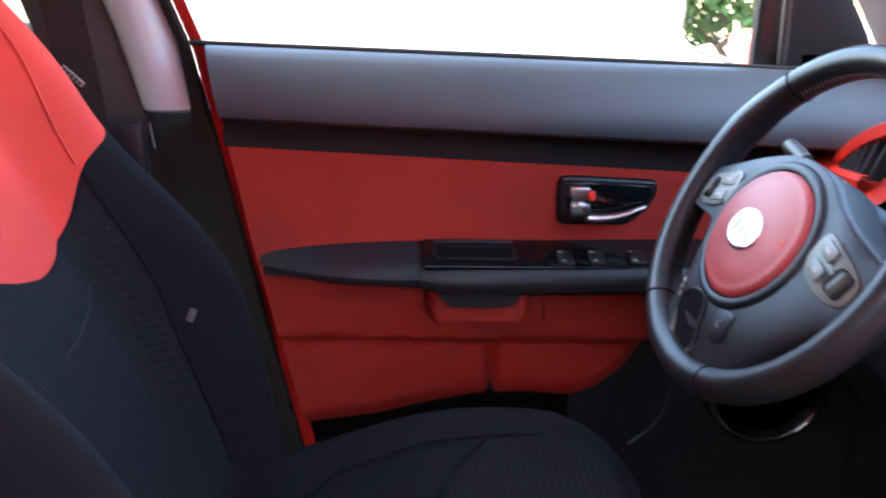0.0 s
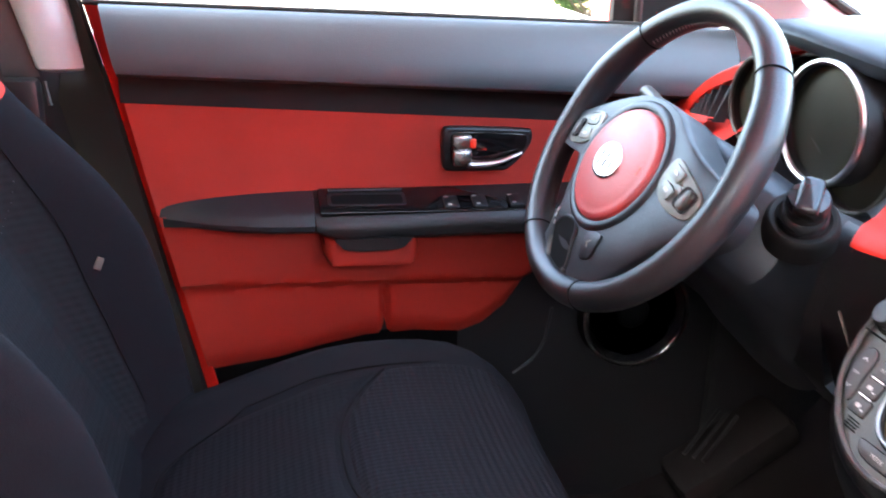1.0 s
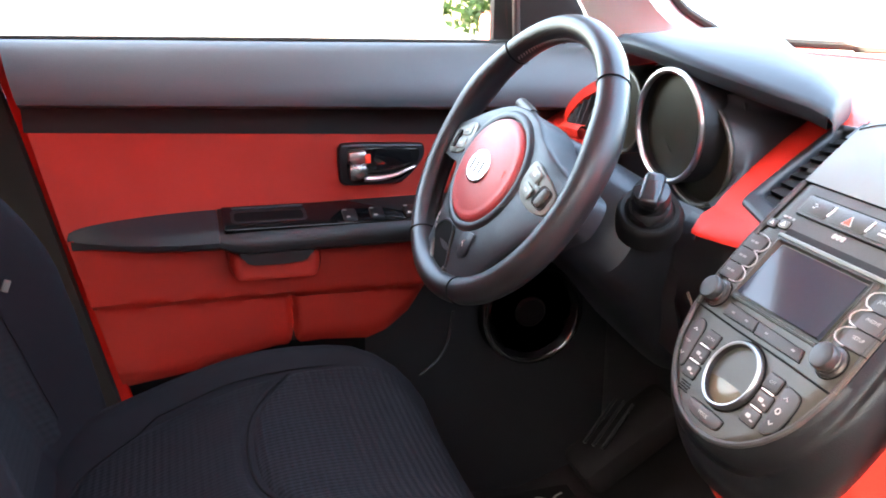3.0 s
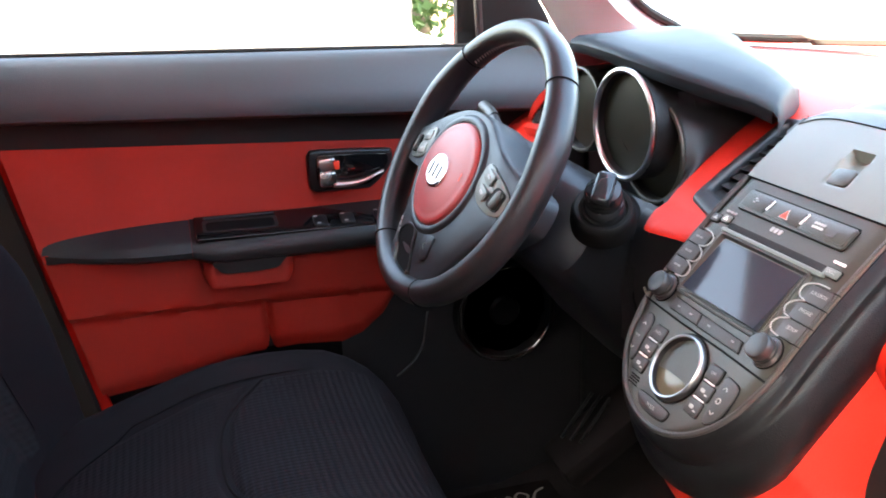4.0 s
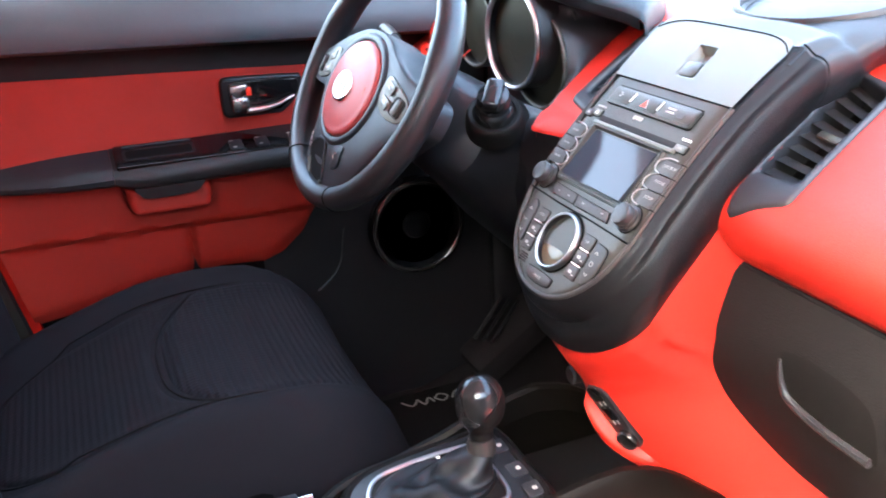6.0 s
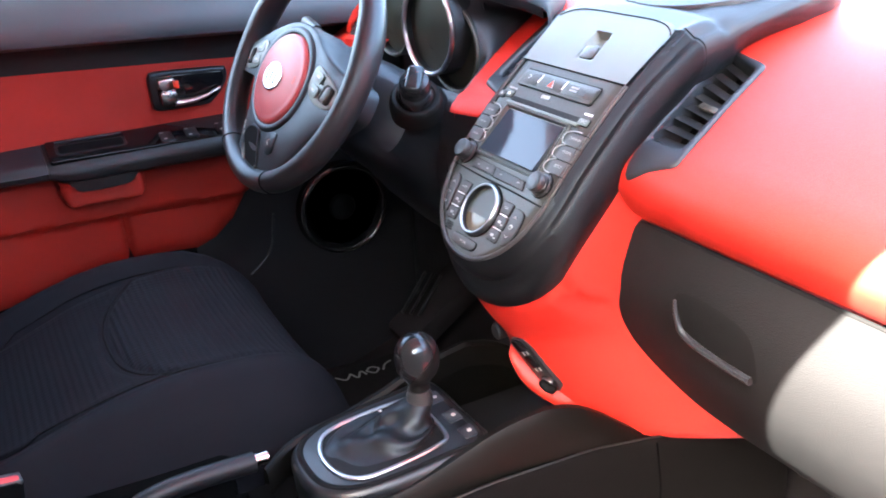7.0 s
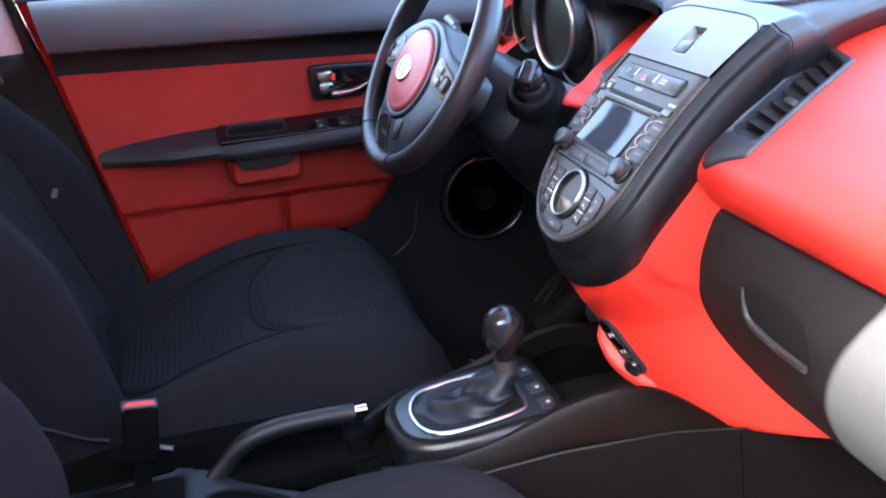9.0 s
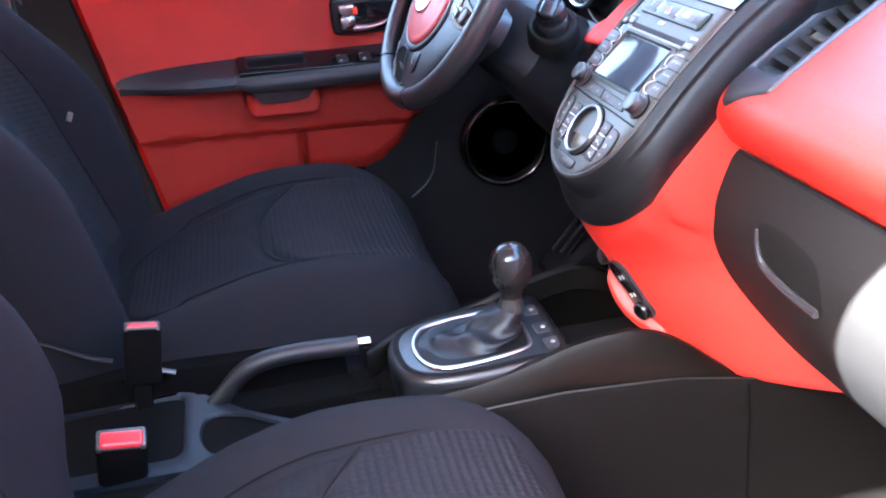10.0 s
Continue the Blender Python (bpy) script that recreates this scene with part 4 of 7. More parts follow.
# hub body, dished: a raised middle with side arms and a broad lower arm running out to the rim
def dish(u, v):
    """How far the hub stands towards the driver."""
    r = math.hypot(u * 0.9, (v + 0.02) * 1.05)
    return lerp([(0.0, 0.013), (0.085, 0.012), (0.125, 0.004), (0.150, -0.001)], r)


def on_hub(u, v, n=0.0):
    return H(u, v, n + dish(u, v))


hubline = smooth_path([(-0.150, -0.004, 0), (-0.128, 0.010, 0), (-0.095, 0.022, 0), (-0.062, 0.038, 0), (-0.030, 0.050, 0), (0.005, 0.053, 0), (0.036, 0.048, 0), (0.062, 0.036, 0), (0.095, 0.024, 0), (0.128, 0.016, 0), (0.151, 0.008, 0), (0.153, -0.022, 0), (0.136, -0.040, 0), (0.121, -0.055, 0), (0.104, -0.078, 0), (0.086, -0.102, 0), (0.070, -0.120, 0), (0.054, -0.134, 0), (0.030, -0.146, 0), (-0.010, -0.151, 0), (-0.045, -0.146, 0), (-0.062, -0.133, 0), (-0.060, -0.108, 0), (-0.056, -0.090, 0), (-0.066, -0.068, 0), (-0.076, -0.044, 0), (-0.092, -0.034, 0), (-0.130, -0.036, 0), (-0.151, -0.034, 0)], 4, True)
hl = [(p.x, p.y) for p in hubline]
hc = Vector((0.0, -0.035))
rows = [[H(a, b, -0.034) for a, b in hl], [on_hub(a, b, -0.010) for a, b in hl], [on_hub(a, b, -0.004) for a, b in hl]]
for f, n in ((0.985, -0.001), (0.96, 0.0), (0.85, 0.0), (0.7, 0.0), (0.5, 0.0), (0.3, 0.0), (0.02, 0.0)):
    rows.append([on_hub(hc.x + (a - hc.x) * f, hc.y + (b - hc.y) * f, n) for a, b in hl])
hub = part("hub", grid(rows, None, True, True), HUB, wheel, "dark grey moulded hub")


def on_pad(rx_, ry_, t, h):
    return H(rx_ * math.cos(t) * (1 + 0.05 * math.sin(t)) - 0.001, -0.0225 + ry_ * math.sin(t), h)


ROUND = [6.2832 * k / 56 for k in range(56)]
part("airbag_surround", grid([[on_pad(0.0625 * r, 0.0595 * r, t, h) for t in ROUND] for r, h in ((1.20, 0.004), (1.17, 0.0125), (1.12, 0.0155), (1.06, 0.0160), (1.02, 0.0150), (1.005, 0.012))], None, True, True), HUB, hub, "dark raised rim round the airbag cover")
pad = part("airbag_cover", grid([[on_pad(0.0625 * r, 0.0595 * r, t, h) for t in ROUND] for r, h in ((1.0, 0.009), (0.992, 0.0148), (0.965, 0.0172), (0.89, 0.0188), (0.86, 0.0186), (0.80, 0.0196), (0.6, 0.0218), (0.3, 0.0235), (0.02, 0.024))], None, True, True), PAD, wheel, "matt red oval airbag cover")
E0 = Vector((-0.004, -0.024))
e1 = part("emblem", slab(H, [(E0.x + 0.0235 * math.cos(t), E0.y + 0.0190 * math.sin(t)) for t in ROUND], 0.018, 0.0258, 0.0016, 3), CHROME, pad, "oval chrome emblem")
part("emblem_plate", slab(H, [(E0.x + 0.0205 * math.cos(t), E0.y + 0.0160 * math.sin(t)) for t in ROUND], 0.020, 0.0262, 0.0), EMB, e1, "pale enamel plate")
for u in (-0.011, 0.0, 0.011):
    part("emblem_bar", tube([H(E0.x + u, E0.y + 0.008, 0.0262), H(E0.x + u, E0.y - 0.008, 0.0262)], 0.0016, sides=6, flat=0.5), SEAM, e1)
for pts in (((0.038, -0.016), (0.041, -0.013), (0.045, -0.012)), ((0.038, -0.016), (0.041, -0.019), (0.045, -0.020)), ((0.045, -0.012), (0.045, -0.020))):
    part("horn_mark", tube([H(a, b, 0.0202) for a, b in pts], 0.0006, sides=5), ORANGE, pad)
for k in range(4):
    part("print_mark", slab(H, rrect(0.0030, 0.0036, 0.0006, 2, -0.014 + 0.0042 * k, -0.066), 0.0185, 0.0198), ORANGE, pad)
for sx in (-1, 1):
    out = [(0.073, 0.010), (0.083, 0.0135), (0.100, 0.008), (0.118, 0.001), (0.129, -0.006), (0.131, -0.017), (0.127, -0.027), (0.113, -0.031), (0.096, -0.029), (0.080, -0.023), (0.071, -0.010)]
    fl = lambda u, v, n=0.0: on_hub(u, v, n)
    b = part("button_panel", slab(fl, [(p.x, p.y) for p in smooth_path([(sx * x, y, 0) for x, y in out], 3, True)], -0.004, 0.0020, 0.0010), FLAP, hub, "satin grey button panel")
    part("rocker_well", slab(fl, rrect(0.019, 0.022, 0.005, 4, sx * 0.1150, -0.0140, -0.2 * sx), 0.0, 0.0025), BAND, b, "dark recess of the rocker")
    part("rocker", slab(fl, rrect(0.010, 0.020, 0.004, 4, sx * 0.1160, -0.0140, -0.2 * sx), 0.0016, 0.0046, 0.0014), GREY, b, "satin grey rocker")
    for v in (0.0015, -0.0155):
        q = part("button", slab(fl, rrect(0.020, 0.0125, 0.003, 3, sx * 0.0890, v, -0.25 * sx), 0.0014, 0.0030, 0.0008), FLAP, b)
        part("mark", slab(fl, rrect(0.008, 0.0030, 0.001, 2, sx * 0.0890, v, -0.25 * sx), 0.0028, 0.0034), PRINT, q)
hole = smooth_path([(-0.040, -0.104, 0), (-0.028, -0.093, 0), (-0.010, -0.091, 0), (0.001, -0.098, 0), (0.006, -0.112, 0), (0.010, -0.128, 0), (0.010, -0.141, 0), (-0.004, -0.147, 0), (-0.022, -0.144, 0), (-0.034, -0.131, 0), (-0.041, -0.116, 0)], 4, True)
ho = [(p.x, p.y) for p in hole]
# spoke stays closed; a dark plate imitates the shade seen through its hole
part("spoke_hole_plate", slab(on_hub, ho, -0.001, 0.0012), SEAM, hub, "dark plate for the shaded hole in the lower spoke")
part("hole_trim", tube([on_hub(a * 0.99 - 0.0002, b, 0.0010) for a, b in ho[22:40]], 0.0040, sides=8, flat=0.7), GREY, hub, "satin grey edge of the hole")
part("hole_rim", tube([on_hub(a, b, 0.0008) for a, b in ho], 0.0016, closed=True, sides=6), HUB, hub)
pl = part("spoke_plate", slab(on_hub, [(p.x, p.y) for p in smooth_path([(0.022, -0.090, 0), (0.043, -0.084, 0), (0.046, -0.090, 0), (0.044, -0.108, 0), (0.030, -0.115, 0), (0.026, -0.108, 0)], 3, True)], -0.002, 0.0022, 0.0010), HUB, hub, "small key on the lower spoke")
part("mark", tube([on_hub(a, b, 0.0026) for a, b in ((0.036, -0.094), (0.031, -0.098), (0.035, -0.102))], 0.0006, sides=5), PRINT, pl)
for u, v in ((-0.050, -0.100), (-0.048, -0.107), (-0.051, -0.094)):
    part("mark", slab(on_hub, rrect(0.003, 0.005, 0.001, 2, u, v), 0.0, 0.0010), PRINT, hub)

# ---- steering column, ignition, stalks ----
col = thing("steering_column", "dark grey plastic steering column shroud", "steering column")
rows = []
for d, w, h, dv in ((0.035, 0.045, 0.045, 0.0), (0.045, 0.056, 0.055, -0.005), (0.10, 0.066, 0.062, -0.010), (0.16, 0.072, 0.070, -0.018), (0.22, 0.076, 0.082, -0.028), (0.30, 0.08, 0.09, -0.04)):
    rows.append([W(w * (line([(0.035, 1.0), (0.045, 1.2), (0.10, 1.95), (0.135, 1.80), (0.16, 1.55), (0.22, 1.3), (0.30, 1.1)], d) if math.cos(t) > 0 else 1.0) * math.copysign(abs(math.cos(t)) ** 0.65, math.cos(t)), dv + h * math.copysign(abs(math.sin(t)) ** 0.65, math.sin(t)), -d) for t in [6.2832 * k / 40 for k in range(40)]])
part("shroud", grid(rows, None, True, True), HUB, col, "dark grey two-piece shroud")
st = part("left_stalk", tube([(0.452, 0.40, 0.676), (0.462, 0.46, 0.684), (0.470, 0.505, 0.691)], 0.007, sides=12, radii=[0.006, 0.0065, 0.0075]), BLACK, col, "black lever")
part("stalk_tip", tube([(0.470, 0.500, 0.690), (0.471, 0.520, 0.6945), (0.470, 0.540, 0.699)], 0.009, sides=14), GREY, st, "grey twist end")
IGN = Vector((-0.27, -0.53, 0.80)).normalized()
IG = Plane((0.480, 0.212, 0.650), Vector((0, 0.83, 0.55)).cross(IGN), IGN.cross(Vector((0, 0.83, 0.55)).cross(IGN)))
part("ignition_housing", lathe(IG, [(0.034, -0.030), (0.0325, -0.012), (0.0305, -0.006), (0.0285, -0.0045), (0.0245, -0.0055), (0.0225, -0.009)], 36), CASE, col, "black ignition bezel")
part("ignition_collar", lathe(IG, [(0.0225, -0.020), (0.0215, 0.000), (0.0205, 0.004), (0.0180, 0.006), (0.0172, 0.012)], 32), KNOB, col, "glossy black collar")
R3 = Matrix((IG.u, IG.v, IG.n)).transposed() @ Matrix.Rotation(radians(-35), 3, "Z")
ik = part("ignition_knob", lathe(IG, [(0.0175, 0.004), (0.0188, 0.008), (0.0188, 0.020), (0.0170, 0.0235), (0.010, 0.0250), (0.001, 0.0255)], 32), KNOB, col, "glossy black rotary ignition knob")
part("knob_grip", rbox(IG(0, 0, 0.0225), (0.021, 0.040, 0.017), 0.0060, R3, 3), KNOB, ik, "raised grip across the knob")
# ---- dashboard ----
dash = thing("dashboard", "red and dark grey moulded dashboard with round gauges", "dashboard")
# upper red sheet: lip at the front, rising to the windscreen; profile of (x, z) swept across the car
UP = smooth_path([(0.560, 0, 0.572), (0.548, 0, 0.580), (0.536, 0, 0.596), (0.530, 0, 0.612), (0.535, 0, 0.630), (0.552, 0, 0.645), (0.580, 0, 0.661), (0.63, 0, 0.688), (0.695, 0, 0.719), (0.76, 0, 0.738), (0.83, 0, 0.745), (0.92, 0, 0.747), (1.02, 0, 0.742), (1.10, 0, 0.735)], 12)


VENTS = {-1: [(0.686, -0.087), (0.673, -0.151), (0.546, -0.172), (0.527, -0.120)], 1: [(0.700, 0.128), (0.688, 0.215), (0.564, 0.188), (0.546, 0.102)]}


def sheet(x):
    """Height of the upper red sheet at x."""
    return line([(p.x, p.z) for p in UP[44:]], x)


def pocket(x, y, gap):
    """Whether a place lies inside a vent's outline, set in by the gap."""
    q = VENTS[1 if y > 0 else -1]
    c = Vector((sum(p[0] for p in q) / 4, sum(p[1] for p in q) / 4))
    for a, b in zip(q, q[1:] + q[:1]):
        e = Vector((b[0] - a[0], b[1] - a[1]))
        n = Vector((-e.y, e.x)).normalized()
        if n.dot(c - Vector(a)) < 0:
            n = -n
        if n.dot(Vector((x, y)) - Vector(a)) < gap:
            return False
    return True


def upper(y):
    """The profile, shifted forward towards the doors and rounded at its inner end."""
    d = 0.02 * max(0, (abs(y - MID) - 0.45) / 0.25) ** 2
    e = max(0.0, 1 - abs(y + 0.094) / 0.022) if y < 0 else 0.0
    d += 0.022 * (1 - math.sqrt(max(0.0, 1 - e * e)))
    out = []
    for p in UP:
        x = p.x + d * (1 if p.x < 0.62 else max(0, (0.8 - p.x) / 0.18)) if p.x < 0.8 else min(p.x, 0.87 + 0.25 * (1 - (abs(y) / 0.70) ** 2.2))
        if 0.13 < y < 0.3 and x < 0.6:
            x -= 0.018 * min(1, (y - 0.13) / 0.05) * max(0.0, min(1.0, (0.552 - p.x) / 0.018))
        if 0.19 < y < 0.3:
            x = max(x, 0.512 + (y - 0.19) * 1.3)
        out.append(Vector((x, y, p.z)))
    return out


def holed(rows):
    """A sheet through the rows with the vents' openings cut out."""
    bm = grid(rows)
    gone = []
    for f in bm.faces:
        c = f.calc_center_median()
        if c.z > 0.632 and pocket(c.x, c.y, 0.0035):
            gone.append(f)
    bmesh.ops.delete(bm, geom=gone, context="FACES")
    return bm


WEDGE = lambda x: line([(0.50, 0.180), (0.535, 0.203), (0.568, 0.220), (0.609, 0.235), (0.650, 0.248), (0.678, 0.255), (0.70, 0.262), (0.74, 0.275), (1.2, 0.275)], x)
part("passenger_top", holed([upper(y) for y in [-0.094 - 0.0025 * k for k in range(37)] + [-0.19 - 0.52 * k / 20 for k in range(21)]]), RED, dash, "red moulded passenger side")
rows = []
for k in range(81):
    rows.append([upper(0.080 + (WEDGE(UP[i].x) - 0.080) * k / 80)[i] for i in range(45, len(UP))])
rows.append([p + Vector((0.001, 0.003, -0.004)) for p in rows[-1]])
rows.append([p + Vector((0.002, 0.004, -0.030)) for p in rows[-1]])
part("driver_inner_top", holed(rows), RED, dash, "red moulded wedge beside the gauges")
part("driver_outer_top", grid([upper(0.50 + 0.21 * k / 10) for k in range(11)]), RED, dash, "red moulded outer end")
for y0, y1 in ((-0.094, 0.080), (0.275, 0.50)):
    part("top_roll", grid([[p for p, q in zip(upper(y0 + (y1 - y0) * k / 12), UP) if q.x > 0.70] for k in range(13)]), RED, dash, "red top pad below the windscreen")
slit = [Vector((0.890 + 0.08 * f, 0.58 - 0.17 * f, 0.7478)) for f in (0, 0.25, 0.5, 0.75, 1)]
part("demister_slit", grid([[p + Vector((-0.005, -0.003, 0)) for p in slit], [p + Vector((0, 0, 0.0012)) for p in slit], [p + Vector((0.005, 0.003, 0)) for p in slit]]), BAND, dash, "dark demister slit")
part("tweeter_cover", lathe(Plane((0.835, 0.615, 0.746), X, Y), [(0.036, -0.004), (0.036, 0.002), (0.032, 0.007), (0.020, 0.011), (0.001, 0.013)], 32), DARK_SOFT, dash, "small domed speaker cover")
# ---- glovebox
GB = smooth_path([(0.552, 0, 0.571), (0.541, 0, 0.545), (0.535, 0, 0.515), (0.540, 0, 0.480), (0.556, 0, 0.440), (0.585, 0, 0.395), (0.625, 0, 0.345), (0.672, 0, 0.298)], 6)
gleft = lambda z: line([(0.29, -0.150), (0.33, -0.140), (0.38, -0.118), (0.43, -0.103), (0.48, -0.098), (0.53, -0.103), (0.572, -0.116)], z)
gb = part("glovebox_lid", grid([[Vector((p.x, gleft(p.z) + (-0.62 - gleft(p.z)) * k / 20, p.z)) for p in GB] for k in range(21)]), GLOVE, dash, "dark grey glovebox lid")
bm = bmesh.new()
hp = lambda y, z, n=0.0: Vector((line([(p.z, p.x) for p in GB[::-1]], z) - n, y, z))
ol = smooth_path([(-0.191, 0.528, 0), (-0.193, 0.508, 0), (-0.203, 0.490, 0), (-0.218, 0.482, 0), (-0.262, 0.475, 0), (-0.284, 0.476, 0), (-0.290, 0.486, 0), (-0.287, 0.512, 0), (-0.272, 0.526, 0), (-0.23, 0.532, 0)], 3, True)
c0 = Vector((-0.240, 0.504, 0))
rows = [[hp(c0.x + (p.x - c0.x) * s, c0.y + (p.y - c0.y) * s, n) for p in ol] for s, n in ((0.99, 0.0008), (0.8, 0.0014), (0.6, 0.0014), (0.4, 0.0014), (0.2, 0.0014), (0.02, 0.0014))]
# patch lies on the lid; the hollow's shade is put into its colour
part("latch_shade_patch", grid(rows, None, True, True), SEAM, gb, "dark patch for the shade in the hollow behind the latch")
pth = smooth_path([(-0.192, 0.522, 0), (-0.196, 0.503, 0), (-0.205, 0.490, 0), (-0.240, 0.482, 0), (-0.284, 0.480, 0)], 6)
part("latch_bar", tube([hp(p.x, p.y, 0.003) for p in pth], 0.005, sides=8, radii=[0.0014 + 0.0028 * min(1, i / 14) for i in range(len(pth))]), DARK_SOFT, gb, "satin grey latch bar")
part("lid_gap", tube([Vector((0.5535, y, 0.5715)) for y in (-0.118, -0.3, -0.62)], 0.0022, sides=6), SEAM, dash)
# ---- red centre shell below the stack: bowed round the middle, sloping forward as it falls
sx0 = lambda z: line([(0.28, 0.530), (0.31, 0.515), (0.345, 0.497), (0.385, 0.481), (0.422, 0.468), (0.452, 0.455), (0.470, 0.449), (0.486, 0.436), (0.502, 0.418), (0.54, 0.402), (0.58, 0.405), (0.66, 0.440)], z)
sk = lambda z: line([(0.30, 7.2), (0.33, 7.6), (0.385, 9.0), (0.45, 12.0), (0.50, 15.0), (0.58, 14.0), (0.66, 11.5)], z)
sk2 = lambda z: line([(0.44, 11.5), (0.481, 10.8), (0.50, 9.0), (0.522, 8.4), (0.552, 9.0), (0.576, 10.4), (0.60, 11.0)], z)
shellx = lambda y, z: max(sx0(z) + min(sk(z), sk2(z)) * (y - MID) ** 2 + (7.0 * max(0.0, MID - y - 0.092) ** 2 / (max(0.0, MID - y - 0.092) + 0.020) * lerp([(0.42, 0.0), (0.52, 1.0)], z)), 0.5366 + (z - 0.6831) * 1.072 + 0.055)
rows = []
for k in range(176):
    y = MID - 0.19 + 0.35 * k / 175
    zb = line([(-0.19, 0.284), (-0.15, 0.286), (-0.09, 0.294), (-0.05, 0.316), (0.0, 0.334), (0.05, 0.345), (0.16, 0.36)], y - MID)
    w = min(1.0, abs(y + 0.001) / 0.0965)
    zt_ = 0.5437 + 0.0613 * min(1.0, (abs(y + 0.001) / 0.0965 - 1) / 0.08) if w >= 1 else 0.5317 + 0.012 - 0.0541 * (1 - w ** 2.15) ** (1 / 2.15)
    row = []
    for j in range(31):
        z = zb + (zt_ - zb) * j / 30
        x = shellx(y, z) + (0.012 if j == 0 else 0.0)
        if w < 1:       # flares out to meet the bowl
            xe = 0.4856 - 0.0551 * (1 - w ** 2.15) ** (1 / 2.15) + 0.006
            x += (min(x, xe) - x) * line([(0.0, 1.0), (0.02, 0.86), (0.04, 0.42), (0.06, 0.10), (0.075, 0.0)], zt_ - z) * min(1.0, (1 - w) / 0.12)
        row.append((x, y, z))
    rows.append(row)
part("centre_shell", grid(rows), RED, dash, "red moulded shell below the centre controls")
# sockets in a slanting plate over a red ledge
pa, pb = Vector((0.4700, -0.020, 0.425)), Vector((0.5100, -0.046, 0.362))
pa.x, pb.x = shellx(pa.y, pa.z), shellx(pb.y, pb.z)
mid_ = (pa + pb) / 2
slope_n = Vector((-1, 2 * sk(mid_.z) * (mid_.y - MID), (sx0(mid_.z + 0.01) - sx0(mid_.z - 0.01)) / 0.02)).normalized()
F = Plane(mid_, pb - pa, slope_n.cross(pb - pa))
so = part("socket_plate", slab(F, rrect(0.080, 0.024, 0.009, 5), -0.016, 0.0040, 0.002), BLACK, dash, "black socket plate")
part("socket", lathe(Plane(F(0.027, 0.0, 0.004), F.u, F.v), [(0.0115, 0), (0.0115, 0.004), (0.0105, 0.0055), (0.009, 0.0045), (0.008, 0.0005), (0.001, 0.0)], 24), GLOSS, so, "round power socket")
for u in (-0.030, -0.006):
    q = part("port", slab(F, rrect(0.018, 0.014, 0.003, 3, u, 0.0), 0.003, 0.0055, 0.001), GLOSS, so)
    for w_ in (-0.003, 0.003):
        part("mark", slab(F, rrect(0.005, 0.0015, 0.0005, 2, u + 0.012, w_), 0.0038, 0.0048), PRINT, q)
lip = smooth_path([(0.470, 0.002, 0.424), (0.4665, -0.008, 0.392), (0.478, -0.030, 0.363), (0.515, -0.058, 0.334), (0.560, -0.085, 0.300)], 6)
rows = []
for i, p in enumerate(lip):
    f = min(1.0, i / 5, (len(lip) - 1 - i) / 8)
    sfc = Vector((shellx(p.y, p.z) + 0.006, p.y - 0.008, p.z + 0.012))
    b = sfc.lerp(p, 0.25 + 0.75 * f)
    rows.append([sfc, sfc.lerp(b, 0.5) + Vector((0, 0, -0.004 * f)), b + Vector((0.003, -0.002, 0.004)), b, b + Vector((0.003, 0.002, -0.007)), b + Vector((0.035, 0.004, -0.016))])
part("socket_ledge", grid(rows), RED, dash, "red ledge under the sockets", angle=60)
part("side_button", lathe(Plane((0.480, 0.036, 0.405), -Y, Z), [(0.010, -0.01), (0.010, 0.004), (0.008, 0.006), (0.001, 0.006)], 18), BLACK, dash)

# ---- knee panel on the driver's side and dark back of the footwell
rows = [[Vector((0.560 + 0.03 * ((y - 0.36) / 0.3) ** 2, y, 0.628)), Vector((0.520 + 0.04 * ((y - 0.36) / 0.3) ** 2, y, 0.60)), Vector((0.515 + 0.04 * ((y - 0.36) / 0.3) ** 2, y, 0.54)), Vector((0.54, y, 0.47)), Vector((0.60, y, 0.41)), Vector((0.72, y, 0.38)), Vector((0.95, y, 0.38))] for y in [0.225 + 0.475 * k / 20 for k in range(21)]]
part("knee_panel", grid(rows), BLACK, dash, "black lower knee panel")
rows = [[(0.541, y, 0.634), (0.530, y, 0.620), (0.524, y, 0.58), (0.532, y, 0.53), (0.56, y, 0.46), (0.62, y, 0.41)] for y in [0.095 + 0.14 * k / 8 for k in range(9)]]
part("knee_end", grid(rows), BLACK, dash, "black end of the knee panel")
part("knee_seam", tube([(0.522, 0.20, 0.56), (0.535, 0.17, 0.50), (0.56, 0.14, 0.45)], 0.0018, sides=6), GREY_DARK, dash)
part("passenger_underside", grid([[Vector((0.672, y, 0.298)), Vector((0.80, y, 0.285)), Vector((1.0, y, 0.30))] for y in (-0.62, -0.3, -0.10)]), BLACK, dash)

# ---- centre stack ----
stack = thing("centre_stack", "grey oval centre stack with screen, knobs and dark surround", "control panel")


class Bowed:
    """A face that steepens steadily towards its lower end: F(u, v, n) as with Plane, v run along the arc."""

    def __init__(self, o, slope, turn):
        self.o, self.slope, self.turn = Vector(o), slope, turn

    def __call__(self, u, v, n=0.0):
        a = self.slope + self.turn * v
        x = (math.sin(a) - math.sin(self.slope)) / self.turn
        z = (math.cos(self.slope) - math.cos(a)) / self.turn
        return self.o + Vector((x - n * math.sin(a), -u, z + n * math.cos(a)))

    def flat(self, u, v):
        a = self.slope + self.turn * v
        return Plane(self(u, v), -Y, Vector((math.cos(a), 0, math.sin(a))))


S = Bowed((0.5366, -0.003, 0.6851), radians(42.6), -1.458)


